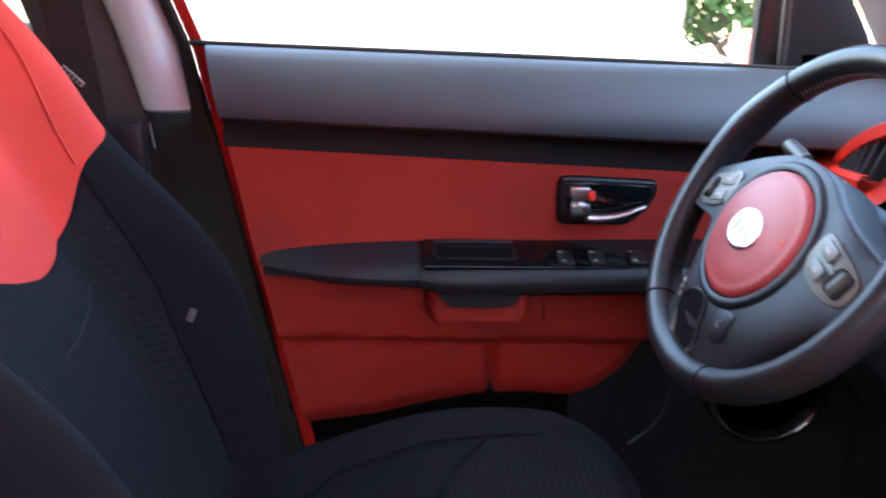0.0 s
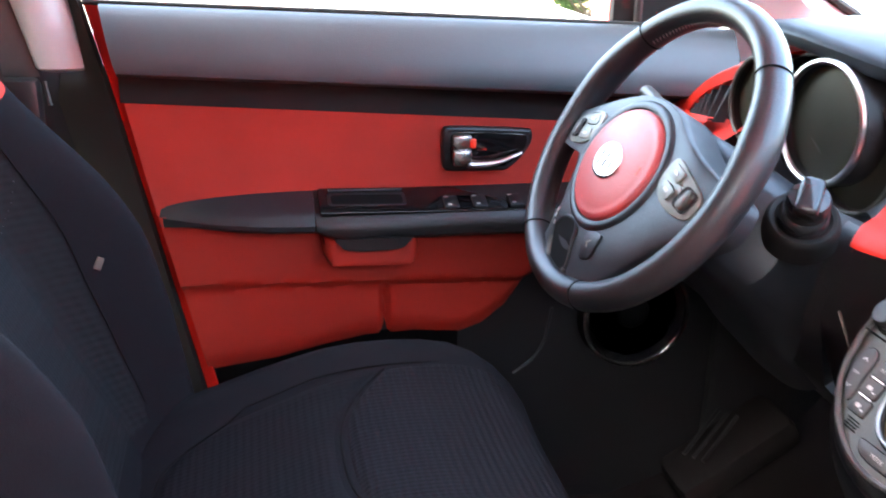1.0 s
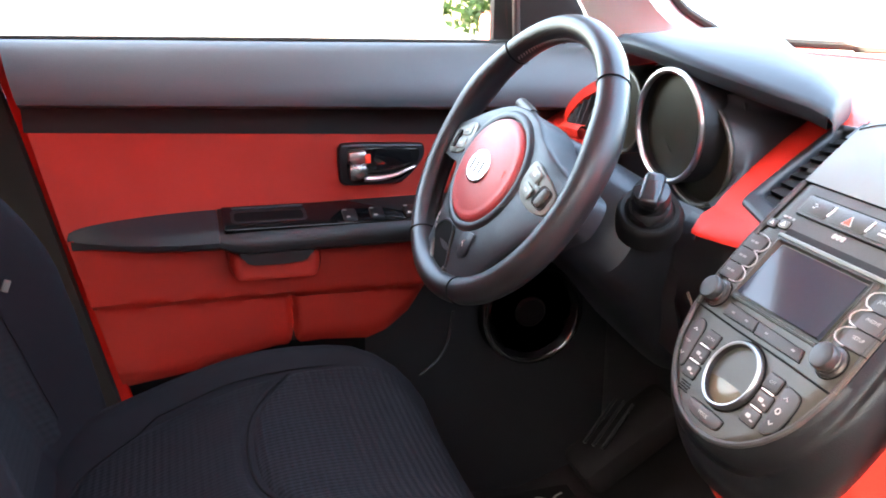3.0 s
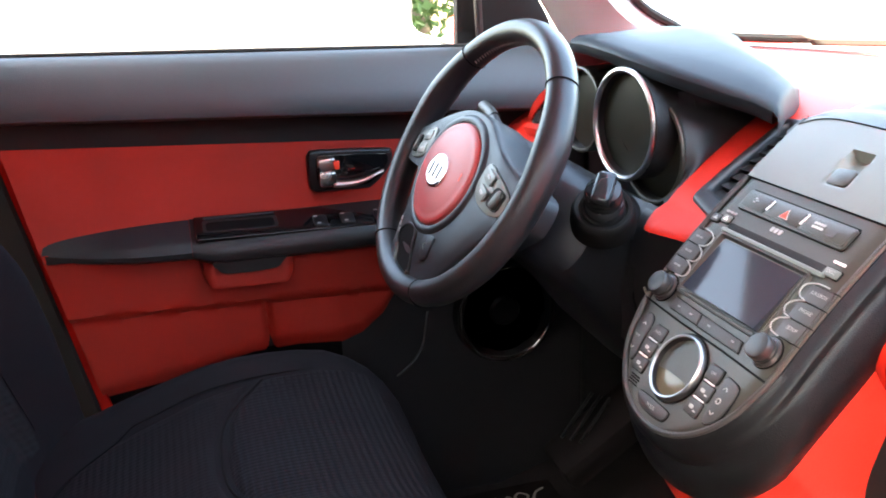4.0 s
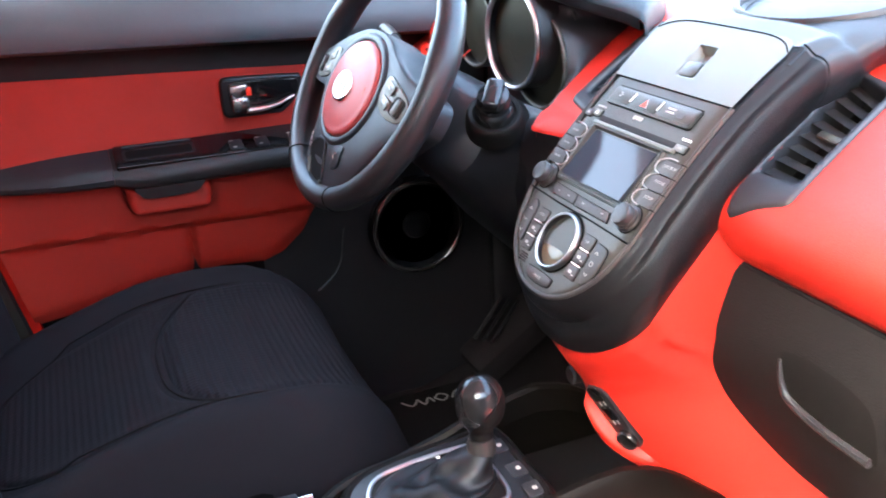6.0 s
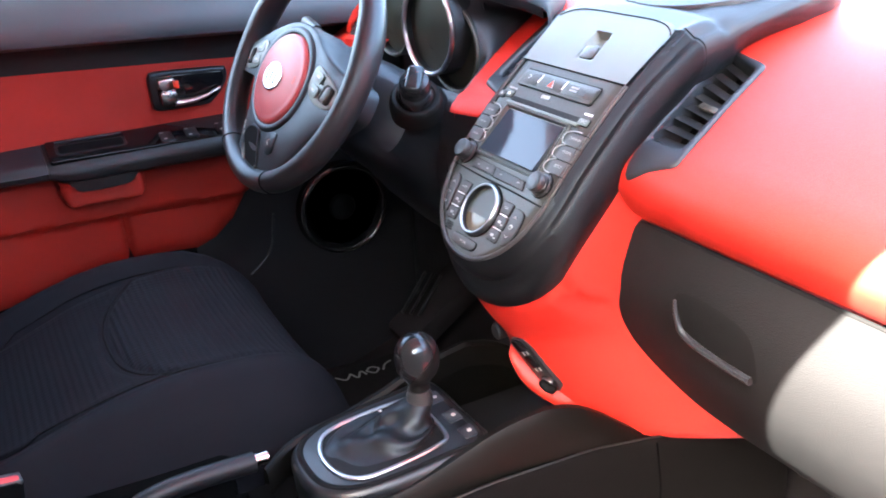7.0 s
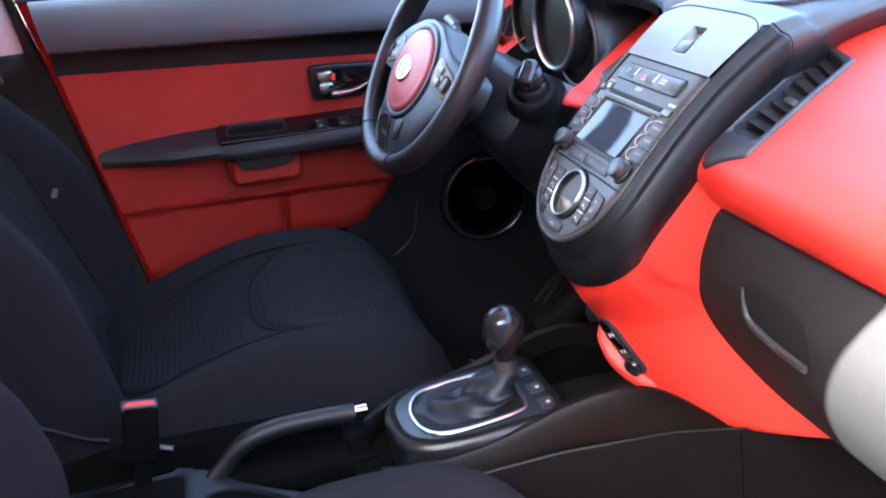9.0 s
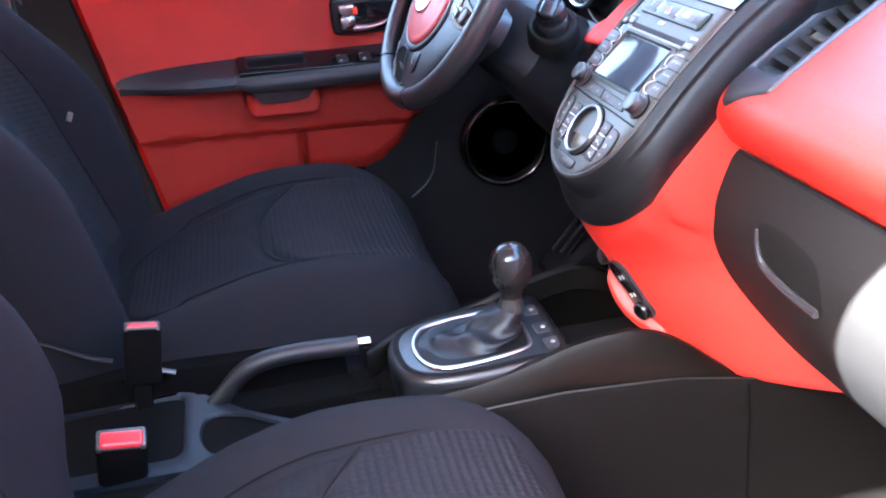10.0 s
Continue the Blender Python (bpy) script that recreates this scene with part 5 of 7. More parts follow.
def facehw(s):
    if s < -0.105:
        return 0.0872 * math.sqrt(max(0, 1 - ((s + 0.105) / 0.092) ** 2))
    return line([(-0.105, 0.0872), (-0.03, 0.0872), (0.022, 0.087), (0.10, 0.092)], s)


ss = [-0.197 + 0.0066 * (k / 3) ** 1.6 for k in range(12)]
ss = sorted(set([round(v, 4) for v in ss] + [-0.12, -0.105, -0.08, -0.05, -0.02, 0.0, 0.0222]))
rows = []
for s_ in ss:
    w = max(0.0005, facehw(s_))
    rows.append([S(w * v, s_, -0.004 * max(0, abs(v) - 0.9) * 10) for v in [-1 + 2 * k / 24 for k in range(25)]])
face = part("face", grid(rows), GREY, stack, "satin grey control face")
pth = [(-facehw(s_), s_) for s_ in ss[::-1]] + [(facehw(s_), s_) for s_ in ss]
part("face_edge", tube([S(u * 1.01, v * 1.004, -0.001) for u, v in pth], 0.0026, sides=8), GREY_DARK, stack)
part("silver_strip", tube([S(facehw(v) + 0.002, v, 0.0) for v in (-0.115, -0.08, -0.04, 0.0, 0.0215)], 0.0018, sides=8), GREY, stack, "thin silver edge strip")
# dark surround: a sunk channel and a ridge round the face, then a bowl that closes on the red shell
BOWL = (0.4856, 0.5317, radians(44.5), 0.0965, 0.0772, 2.15)


def bowl_edge(side, along):
    """A place on the bowl's lower edge: straight along the sides, rounded round the end (along from 0 to -1 there)."""
    x0, z0, sl, a, b, power = BOWL
    if along >= 0:
        u, v = a - 0.060 * max(0.0, along - 0.060), along
    else:
        t = min(1.0, -along) * math.pi / 2
        u, v = a * max(0.0, math.cos(t)) ** (2 / power), -b * math.sin(t) ** (2 / power)
    return Vector((x0 + v * math.cos(sl), -0.001 - side * u, z0 + v * math.sin(sl)))


half = [(0.0872 * math.cos(math.pi / 2 * k / 36), -0.105 - 0.092 * math.sin(math.pi / 2 * k / 36), -k / 36) for k in range(1, 37)]
half = [(facehw(-0.105 + 0.0135 * k), -0.105 + 0.0135 * k, 0.0135 * k) for k in range(16)][::-1] + half
outl = [(-1, u, v, w) for u, v, w in half] + [(1, u, v, w) for u, v, w in half[-2::-1]]
sections = [[] for _ in range(17)]
for i, (side, u, v, w) in enumerate(outl):
    u = side * (u + 0.002)
    if w >= 0:
        d = Vector((side, 0))
    else:
        t = -w * math.pi / 2
        d = Vector((side * math.cos(t), -math.sin(t)))
    thin = line([(-0.06, 1.0), (0.03, 0.5 if side < 0 else 0.95), (0.0975, 0.6 if side < 0 else 1.10)], v)
    blend = lerp([(-0.75, 1.0), (0.03, 0.0)], w)
    for k, ((off, n), (off2, n2)) in enumerate(zip(((0.0, -0.0008), (0.0025, -0.0014), (0.0050, -0.0065), (0.0068, -0.0105), (0.0082, -0.0118), (0.0118, -0.0116), (0.0150, -0.0138), (0.0172, -0.0190)), ((0.0, -0.0008), (0.0035, -0.0014), (0.0075, -0.0038), (0.0105, -0.0068), (0.0128, -0.0100), (0.0146, -0.0135), (0.0160, -0.0175), (0.0172, -0.0225)))):
        off, n = off + (off2 - off) * blend, n + (n2 - n) * blend
        sections[k].append(S(u + d.x * off * thin, v + d.y * off, n))
    r = sections[7][-1]
    e = bowl_edge(side, w)
    out = Vector((0.35 * d.y, -d.x, 0.0))
    for k in range(1, 7):
        f = k / 6
        sections[7 + k].append(r.lerp(e, f) + out * 0.0085 * math.sin(math.pi * f ** 0.8))
    inw = Vector((0.022, 0.0, 0.004)) - out * 0.012
    for k in (1, 2, 3):
        sections[13 + k].append(e + inw * (k * 0.7))
part("surround", grid(sections), SHELL, stack, "dark grey moulded surround", angle=50)
part("collar_tongue", grid([[S(u, v, -0.0030) for u in (-0.100, -0.05, 0.0, 0.05, 0.100)] for v in (0.078, 0.088, 0.0985)]), COLLAR, stack)
# lid of the upper bin with its latch
s0, s1 = 0.0232, 0.103
rows = []
for k in range(41):
    s_ = s0 + (s1 - s0) * k / 40
    w = facehw(s_)
    if s_ > s1 - 0.020:
        w -= 0.020 - math.sqrt(max(0, 0.020 ** 2 - (s_ - s1 + 0.020) ** 2))
    row = []
    for v in [-1 + 2 * j / 80 for j in range(81)]:
        u = w * v - 0.003
        du, dv = abs(u + 0.10 * (s_ - 0.058)) - 0.0125, abs(s_ - 0.058) - 0.019
        e = min(1.0, max(0.0, -max(du, dv)) / 0.004)
        row.append(S(w * v, s_, 0.0008 - 0.009 * e * (0.35 + 0.65 * min(1, max(0, (s_ - 0.039) / 0.03)))))
    rows.append(row)
lid = part("bin_lid", grid(rows), FLAP, stack, "satin grey bin lid with a sunk latch")
part("lid_gap", tube([S(v * 0.087, 0.0227, 0.0004) for v in (-1, 0, 1)], 0.0008, sides=6), SEAM, stack)
part("latch_tab", slab(S, rrect(0.022, 0.017, 0.004, 4, 0.004, 0.049, 0.10), -0.008, 0.0012, 0.0014), GREY, lid, "grey latch tab")
part("lid_rim", tube([S(facehw(s1) * 0.98 * math.sin(t), s1 - 0.016 * abs(math.sin(t)) ** 6, 0.001) for t in [-1.57 + 3.14 * k / 24 for k in range(25)]], 0.0007, sides=6), SEAM, stack)


def onface(name, outline, h0, h1, material, parent, label="", bev=0.001):
    return part(name, slab(S, outline, h0, h1, bev), material, parent, label)


def key(name, outline, material, parent, label="", h=0.0018):
    """A key set flush in the face with a dark gap round it."""
    cu, cv = (sum(p[i] for p in outline) / len(outline) for i in (0, 1))
    wide = [(u + math.copysign(0.0007, u - cu), v + math.copysign(0.0007, v - cv)) for u, v in outline]
    k = onface(name, outline, -0.0005, h, material, parent, label, 0.0006)
    onface("key_gap", wide, -0.001, 0.0005, SEAM, k, "", 0)
    return k


def soft_outline(pts, n=3):
    return [(p.x, p.y) for p in smooth_path([(a, b, 0) for a, b in pts], n, True)]


def lettering(text, u, v, size, parent, material=None, n=0.0022, turn=0.0):
    """Raised print on the stack's face in the built-in font."""
    cu_ = bpy.data.curves.new("print", "FONT")
    cu_.body, cu_.size, cu_.align_x, cu_.align_y, cu_.resolution_u = text, size, "CENTER", "CENTER", 2
    ob = bpy.data.objects.new("print", cu_)
    scene.collection.objects.link(ob)
    bpy.context.view_layer.update()
    me = bpy.data.meshes.new_from_object(ob.evaluated_get(bpy.context.evaluated_depsgraph_get()))
    bpy.data.objects.remove(ob)
    bm = bmesh.new()
    bm.from_mesh(me)
    bpy.data.meshes.remove(me)
    c, s_ = math.cos(turn), math.sin(turn)
    for w in bm.verts:
        a, b = w.co.x, w.co.y
        w.co = S(u + a * c - b * s_, v + a * s_ + b * c, n)
    return part("lettering", bm, material or PRINT, parent, "", False)


# row of three switches with the hazard button
strip = key("switch_bar", rrect(0.128, 0.0195, 0.003, 3, -0.0010, 0.0015), GREY, stack, "grey row of three switches", 0.0026)
onface("bar_groove", rrect(0.126, 0.0011, 0.0004, 2, -0.001, 0.0125), -0.001, 0.0006, SEAM, stack, "", 0)
for u, w in ((-0.0475, 0.031), (-0.0090, 0.040), (0.0375, 0.048)):
    onface("switch", rrect(w, 0.0150, 0.002, 3, u, 0.0015), 0.002, 0.0032, GREY, strip, "", 0.0005)
for k in range(3):
    onface("mark", rrect(0.0028, 0.0012, 0.0004, 2, -0.0500 + 0.0022 * (k % 2), 0.0045 - 0.0018 * k), 0.0030, 0.0036, PRINT, strip, "", 0)
onface("hazard_mark", [(-0.0135, -0.0035), (-0.0030, -0.0035), (-0.0082, 0.0058)], 0.0030, 0.0037, PRINT, strip, "pale edge of the hazard sign", 0)
onface("hazard_fill", [(-0.0123, -0.0028), (-0.0042, -0.0028), (-0.0082, 0.0045)], 0.0030, 0.0040, ORANGE, strip, "red hazard triangle", 0)
for u in (-0.0300, 0.0125):
    onface("divider", rrect(0.0010, 0.0105, 0.0004, 2, u, 0.0030, -0.15), 0.0026, 0.0040, WHITE, strip, "thin pale divider", 0)
for k in range(2):
    for j in range(4):
        onface("print_bar", rrect(0.0026, 0.0022, 0.0005, 2, 0.0245 + 0.0031 * j, 0.0040 - 0.0036 * k), 0.0030, 0.0036, PRINT, strip, "", 0)
onface("indicator", rrect(0.0080, 0.0060, 0.0006, 2, 0.0450, 0.0005), 0.0030, 0.0036, GREY_DARK, strip, "small dark indicator field", 0)
# disc slot with print above, small keys at its ends
onface("disc_slot", rrect(0.122, 0.0056, 0.002, 3, 0.0035, -0.0255), -0.001, 0.0006, BAND, stack, "dark disc slot", 0)
onface("slot_lip", rrect(0.126, 0.0040, 0.0012, 2, 0.0035, -0.0312), -0.001, 0.0036, FLAP, stack, "satin lip under the slot", 0.0012)
for j in range(3):
    onface("print_bar", rrect(0.0038, 0.0046, 0.0010, 2, -0.0118 + 0.0048 * j, -0.0137), 0.0, 0.0007, PRINT, stack, "pale printed stroke", 0)
for u, w in ((-0.0715, 0.0045), (-0.0660, 0.0040), (-0.0610, 0.0030)):
    onface("print_bar", rrect(w, 0.0020, 0.0005, 2, u, -0.0142), 0.0, 0.0007, PRINT, stack, "", 0)
b = key("load_button", rrect(0.011, 0.0075, 0.002, 3, -0.0775, -0.0240), GREY_DARK, stack)
onface("mark", [(-0.0800, -0.0255), (-0.0750, -0.0255), (-0.0775, -0.0218)], 0.0015, 0.0022, PRINT, b, "", 0)
b = key("eject_button", rrect(0.011, 0.0075, 0.002, 3, -0.0650, -0.0215), FLAP, stack)
onface("mark", [(-0.0675, -0.0232), (-0.0625, -0.0232), (-0.0650, -0.0192)], 0.0015, 0.0022, WHITE, b, "", 0)
for j in range(3):
    onface("print_bar", rrect(0.0036, 0.0022, 0.0006, 2, 0.0650 + 0.0042 * j, -0.0172), 0.0, 0.0007, WHITE, stack, "", 0)
b = key("disc_button", rrect(0.015, 0.0070, 0.0015, 3, 0.0700, -0.0262), FLAP, stack)
lettering("DISC", 0.0700, -0.0262, 0.0042, b)
# screen, sunk in a sloped frame
rows = []
for (w, h), n in (((0.116, 0.0640), 0.0), ((0.114, 0.0620), 0.0022), ((0.110, 0.0585), 0.0026), ((0.0985, 0.0530), -0.0012), ((0.0975, 0.0520), -0.0030)):
    rows.append([S(u, v, n) for u, v in rrect(w, h, 0.003, 3, -0.0005, -0.0640)])
part("screen_frame", grid(rows, None, True), GREY, stack, "grey screen frame sloping inwards", angle=30)
part("screen", slab(Plane(S(-0.0005, -0.0640, 0.0018), -Y, Vector((math.cos(radians(43)), 0, math.sin(radians(43))))), rrect(0.0980, 0.0524, 0.001, 2), -0.004, 0.0004), SCREEN, stack, "grey unlit display")
part("screen_edge", tube([S(u, -0.0930, 0.0030) for u in (-0.050, 0.0, 0.050)], 0.0011, sides=6), GREY, stack, "bright lower edge of the frame")
# side keys: three flush fields each side, a pale winding line along their inner edge
for sx in (-1, 1):
    for k, (v0, v1) in enumerate(((-0.0395, -0.0530), (-0.0540, -0.0685), (-0.0695, -0.0840))):
        b = key("side_key", [(sx * u, v) for u, v in ((0.0640, v0), (0.0868, v0), (0.0868, v1), (0.0640, v1))], GREY_DARK, stack)
        vm = (v0 + v1) / 2
        if sx > 0:
            lettering(("JUKEBOX", "PHONE", "SETUP")[k], 0.0765, vm + 0.001, 0.0040, b)
        else:
            for j in range(2):
                onface("mark", rrect(0.0042, 0.0020, 0.0005, 2, -0.0790 + 0.0052 * j, vm), 0.0015, 0.0022, THREAD, b, "", 0)
    pts = [(0.0800, -0.0375), (0.0690, -0.0378), (0.0600, -0.0415), (0.0585, -0.0470), (0.0625, -0.0520), (0.0690, -0.0532), (0.0610, -0.0565), (0.0570, -0.0625), (0.0610, -0.0680), (0.0685, -0.0690), (0.0600, -0.0725), (0.0565, -0.0785), (0.0610, -0.0835), (0.0700, -0.0845)]
    part("key_outline", tube([S(sx * p.x, p.y, 0.0024) for p in smooth_path([(a, b, 0) for a, b in pts], 2)], 0.0006, sides=5), PRINT, stack, "pale winding key outline")
    F = S.flat(sx * 0.0705, -0.0985)
    kn = part("knob", lathe(F, [(0.0122, 0.0), (0.0122, 0.0020), (0.0104, 0.0032), (0.0104, 0.0056), (0.0094, 0.0063), (0.0094, 0.0074), (0.0103, 0.0081), (0.0104, 0.0122), (0.0095, 0.0138), (0.0072, 0.0144), (0.001, 0.0142)], 32), KNOBD, stack, "dark grooved rotary knob")
    part("knob_ring", tube([F(0.0126 * math.cos(t), 0.0126 * math.sin(t), 0.0006) for t in [6.2832 * k / 32 for k in range(32)]], 0.0007, closed=True, sides=6), SEAM, kn)
lettering("ENTER", 0.0555, -0.0905, 0.0032, stack, n=0.0007)
key("lower_key", [(-0.0515, -0.1000), (-0.0118, -0.1012), (-0.0098, -0.1105), (-0.0500, -0.1105)], GREY_DARK, stack)
key("lower_key", [(-0.0100, -0.1012), (0.0435, -0.1022), (0.0465, -0.1110), (-0.0078, -0.1110)], GREY_DARK, stack)
for u in (-0.040, -0.022, 0.004, 0.036):
    onface("mark", rrect(0.0036, 0.0016, 0.0005, 2, u, -0.1058), 0.0015, 0.0022, THREAD, stack, "", 0)
part("face_groove", tube([S(u, v, 0.0004) for u, v in ((-0.0865, -0.1145), (-0.03, -0.1160), (0.03, -0.1160), (0.0875, -0.1175))], 0.0009, sides=5), SEAM, stack)
# round climate dial: a bright ring round a sunk champagne face
D = S.flat(0.002, -0.1465)
DF = Plane(D(0, 0, 0), -Y, Vector((math.cos(radians(50)), 0, math.sin(radians(50)))))
dl = part("dial_ring", grid([[D(r * math.cos(t), r * math.sin(t), h) for t in ROUND] for r, h in ((0.0284, 0), (0.0282, 0.0026), (0.0276, 0.0050), (0.0265, 0.0062), (0.0254, 0.0060), (0.0248, 0.0048))], None, True), RINGM, stack, "satin chrome dial ring")
part("dial_wall", grid([[D(r * math.cos(t), r * math.sin(t), h) for t in [6.2832 * k / 48 for k in range(48)]] for r, h in ((0.0249, 0.0050), (0.0246, 0.0020), (0.0246, -0.0040))], None, True), BLACK, dl, "black inner wall of the dial")
part("dial_face", lathe(DF, [(0.0245, -0.0012), (0.0240, -0.0008), (0.012, -0.0006), (0.001, -0.0006)], 44), DIAL, dl, "champagne satin dial face")
part("dial_gap", tube([D(0.0290 * math.cos(t), 0.0290 * math.sin(t), 0.0004) for t in [6.2832 * k / 48 for k in range(48)]], 0.0009, closed=True, sides=6), SEAM, dl)
# climate keys round the dial
tk = key("temperature_key", soft_outline([(-0.0700, -0.1260), (-0.0635, -0.1240), (-0.0575, -0.1300), (-0.0560, -0.1450), (-0.0540, -0.1620), (-0.0590, -0.1640), (-0.0690, -0.1500), (-0.0740, -0.1360)]), GREY_DARK, stack)
lettering("TEMP", -0.0645, -0.1453, 0.0030, tk)
fk = key("fan_key", soft_outline([(0.0520, -0.1315), (0.0600, -0.1295), (0.0690, -0.1325), (0.0705, -0.1450), (0.0680, -0.1590), (0.0610, -0.1665), (0.0555, -0.1660), (0.0530, -0.1500)]), GREY_DARK, stack)
for b, u, v, up_k in ((tk, -0.0645, -0.1335, 1), (tk, -0.0625, -0.1560, -1), (fk, 0.0595, -0.1375, 1), (fk, 0.0600, -0.1580, -1)):
    part("mark", tube([S(u - 0.0022, v - 0.001 * up_k, 0.0022), S(u, v + 0.0012 * up_k, 0.0022), S(u + 0.0022, v - 0.001 * up_k, 0.0022)], 0.0005, sides=5), PRINT, b)
part("mark", tube([S(0.0597 + 0.0022 * math.cos(t), -0.1478 + 0.0022 * math.sin(t), 0.0021) for t in [6.2832 * k / 12 for k in range(12)]], 0.0005, closed=True, sides=5), PRINT, fk)
for sx, words in ((-1, ("AUTO", "", "")), (1, ("OFF", "", ""))):
    for k, v in enumerate((-0.1335, -0.1485, -0.1632)):
        u0 = (0.0425, 0.0435, 0.0420)[k] if sx < 0 else (0.0395, 0.0410, 0.0395)[k]
        b = key("climate_key", rrect(0.0165, 0.0120, 0.002, 3, sx * u0, v), GREY_DARK, stack)
        if words[k]:
            lettering(words[k], sx * u0, v, 0.0036, b)
        else:
            onface("mark", rrect(0.0050, 0.0030, 0.0010, 2, sx * u0 - 0.001, v), 0.0015, 0.0022, PRINT, b, "", 0)
            onface("mark", rrect(0.0030, 0.0012, 0.0004, 2, sx * u0 + 0.0042, v - 0.002), 0.0015, 0.0022, PRINT, b, "", 0)
    for v in (-0.1410, -0.1558):
        onface("key_light", rrect(0.0115, 0.0013, 0.0005, 2, sx * (0.0440 if sx < 0 else 0.0400), v), 0.0, 0.0024, WHITE, stack, "pale bar between two keys", 0.0004)
b = key("mode_key", soft_outline([(-0.0200, -0.1795), (0.0150, -0.1790), (0.0205, -0.1815), (0.0170, -0.1880), (0.0, -0.1900), (-0.0170, -0.1885), (-0.0225, -0.1830)]), GREY_DARK, stack)
lettering("MODE", -0.0010, -0.1845, 0.0042, b)
for k in range(4):
    for j in range(5):
        onface("grille_hole", rrect(0.0019, 0.0014, 0.0005, 2, -0.0445 + 0.0027 * j + 0.0012 * (k % 2), -0.1735 - 0.0022 * k), 0.0, 0.0005, SEAM, stack, "", 0)
for v in (-0.0390, -0.0535, -0.0690, -0.0842):
    onface("strip_notch", rrect(0.0060, 0.0008, 0.0003, 2, 0.0885, v), 0.0, 0.0020, SEAM, stack, "", 0)

# upper part of the stack: dark collar running up to the top speaker
COLLAR_ROWS = (
    # place along, middle x and z, crest x, half width and z, foot x and half width
    (0.00, 0.6135, 0.7460, 0.612, 0.110, 0.7285, 0.660, 0.094), (0.15, 0.645, 0.7555, 0.637, 0.109, 0.736, 0.675, 0.088),
    (0.30, 0.680, 0.7615, 0.668, 0.111, 0.7455, 0.697, 0.084), (0.45, 0.715, 0.7680, 0.703, 0.112, 0.7545, 0.724, 0.092),
    (0.60, 0.755, 0.7755, 0.740, 0.113, 0.763, 0.752, 0.106), (0.75, 0.795, 0.7820, 0.780, 0.108, 0.771, 0.800, 0.106),
    (0.88, 0.835, 0.7850, 0.825, 0.085, 0.776, 0.845, 0.082), (1.00, 0.865, 0.7750, 0.862, 0.020, 0.768, 0.878, 0.020))
SPK = (0.727, -0.007, 0.0755, 0.088)      # the speaker's middle and half axes


def speaker_plane(x):
    return 0.7745 + 0.196 * (x - 0.75)


rows = []
for k in range(44):
    q = k / 43
    cx_, cz_, kx, kw, kz, lx, lw = [soft([(r[0], r[j]) for r in COLLAR_ROWS], q, 0.03) for j in range(1, 8)]
    side_ = []
    for j in range(1, 17):
        a = j / 16
        x, y, z = cx_ + (kx - cx_) * a * a, kw * a, cz_ + (kz - cz_) * (0.45 * a * a + 0.55 * a ** 6)
        r = math.hypot((x - SPK[0]) / SPK[2], (y - 0.001) / SPK[3])
        side_.append(Vector((x, y, z - 0.012 * min(1.0, max(0.0, (1.0 - r) / 0.12)))))
    top_, foot = side_[-1], Vector((lx, lw, sheet(lx) - 0.008))
    bulge = (top_ - side_[-2]).normalized() * 0.008
    for a in (0.12, 0.3, 0.5, 0.75, 1.0):
        side_.append(top_.lerp(foot, a) + bulge * math.sin(math.pi * a ** 0.55))
    r = abs(cx_ - SPK[0]) / SPK[2]
    mid_ = Vector((cx_, 0, cz_ - 0.012 * min(1.0, max(0.0, (1.0 - r) / 0.12))))
    rows.append([Vector((p.x, MID + p.y, p.z)) for p in side_[::-1]] + [mid_ + Vector((0, MID, 0))] + [Vector((p.x, MID - p.y, p.z)) for p in side_])


def resample(pts, n):
    """n places at even steps along a line of places."""
    acc = [0.0]
    for a, b in zip(pts, pts[1:]):
        acc.append(acc[-1] + (Vector(b) - Vector(a)).length)
    out, j = [], 0
    for i in range(n):
        d = acc[-1] * i / (n - 1)
        while j < len(pts) - 2 and acc[j + 1] < d:
            j += 1
        out.append(Vector(pts[j]).lerp(Vector(pts[j + 1]), (d - acc[j]) / max(1e-9, acc[j + 1] - acc[j])))
    return out


# the collar starts with the surround's own section and eases into its own
def thirds(flank_a, top_, flank_b):
    return resample(flank_a, 22)[:-1] + resample(top_, 61) + resample(flank_b, 22)[1:]


edge = thirds([sections[k][0] for k in range(13, 5, -1)], [sections[k][0] for k in range(6, -1, -1)] + [S(0.094 * k / 10, 0.0975, -0.0022) for k in range(-9, 10)] + [sections[k][-1] for k in range(7)], [sections[k][-1] for k in range(6, 14)])
rows_c = []
for k, row in enumerate(rows):
    f = min(1.0, k / 14)
    f = f * f * (3 - 2 * f)
    shift = row[len(row) // 2] - rows[0][len(row) // 2]
    rows_c.append([(a + shift).lerp(b, f) for a, b in zip(edge, thirds(row[:6], row[5:-5], row[-6:]))])
part("top_collar", grid(rows_c), COLLAR, stack, "dark grey collar round the top speaker", angle=70)
for a, b in ((6, 26), (75, 95)):
    part("collar_seam", tube([p + Vector((-0.0004, 0, 0.0008)) for p in rows_c[1][a:b]], 0.0006, sides=5), SEAM, stack)
on_spk = lambda r, t, h: Vector((SPK[0] + SPK[2] * r * math.cos(t), SPK[1] + SPK[3] * r * math.sin(t), speaker_plane(SPK[0] + SPK[2] * r * math.cos(t)) + h))
part("top_speaker", grid([[on_spk(r, t, h) for t in ROUND] for r, h in ((0.99, -0.016), (0.95, -0.0095), (0.85, -0.0075), (0.6, -0.005), (0.3, -0.0035), (0.001, -0.003))], None, True), DARK_SOFT, stack, "round grey speaker cover")
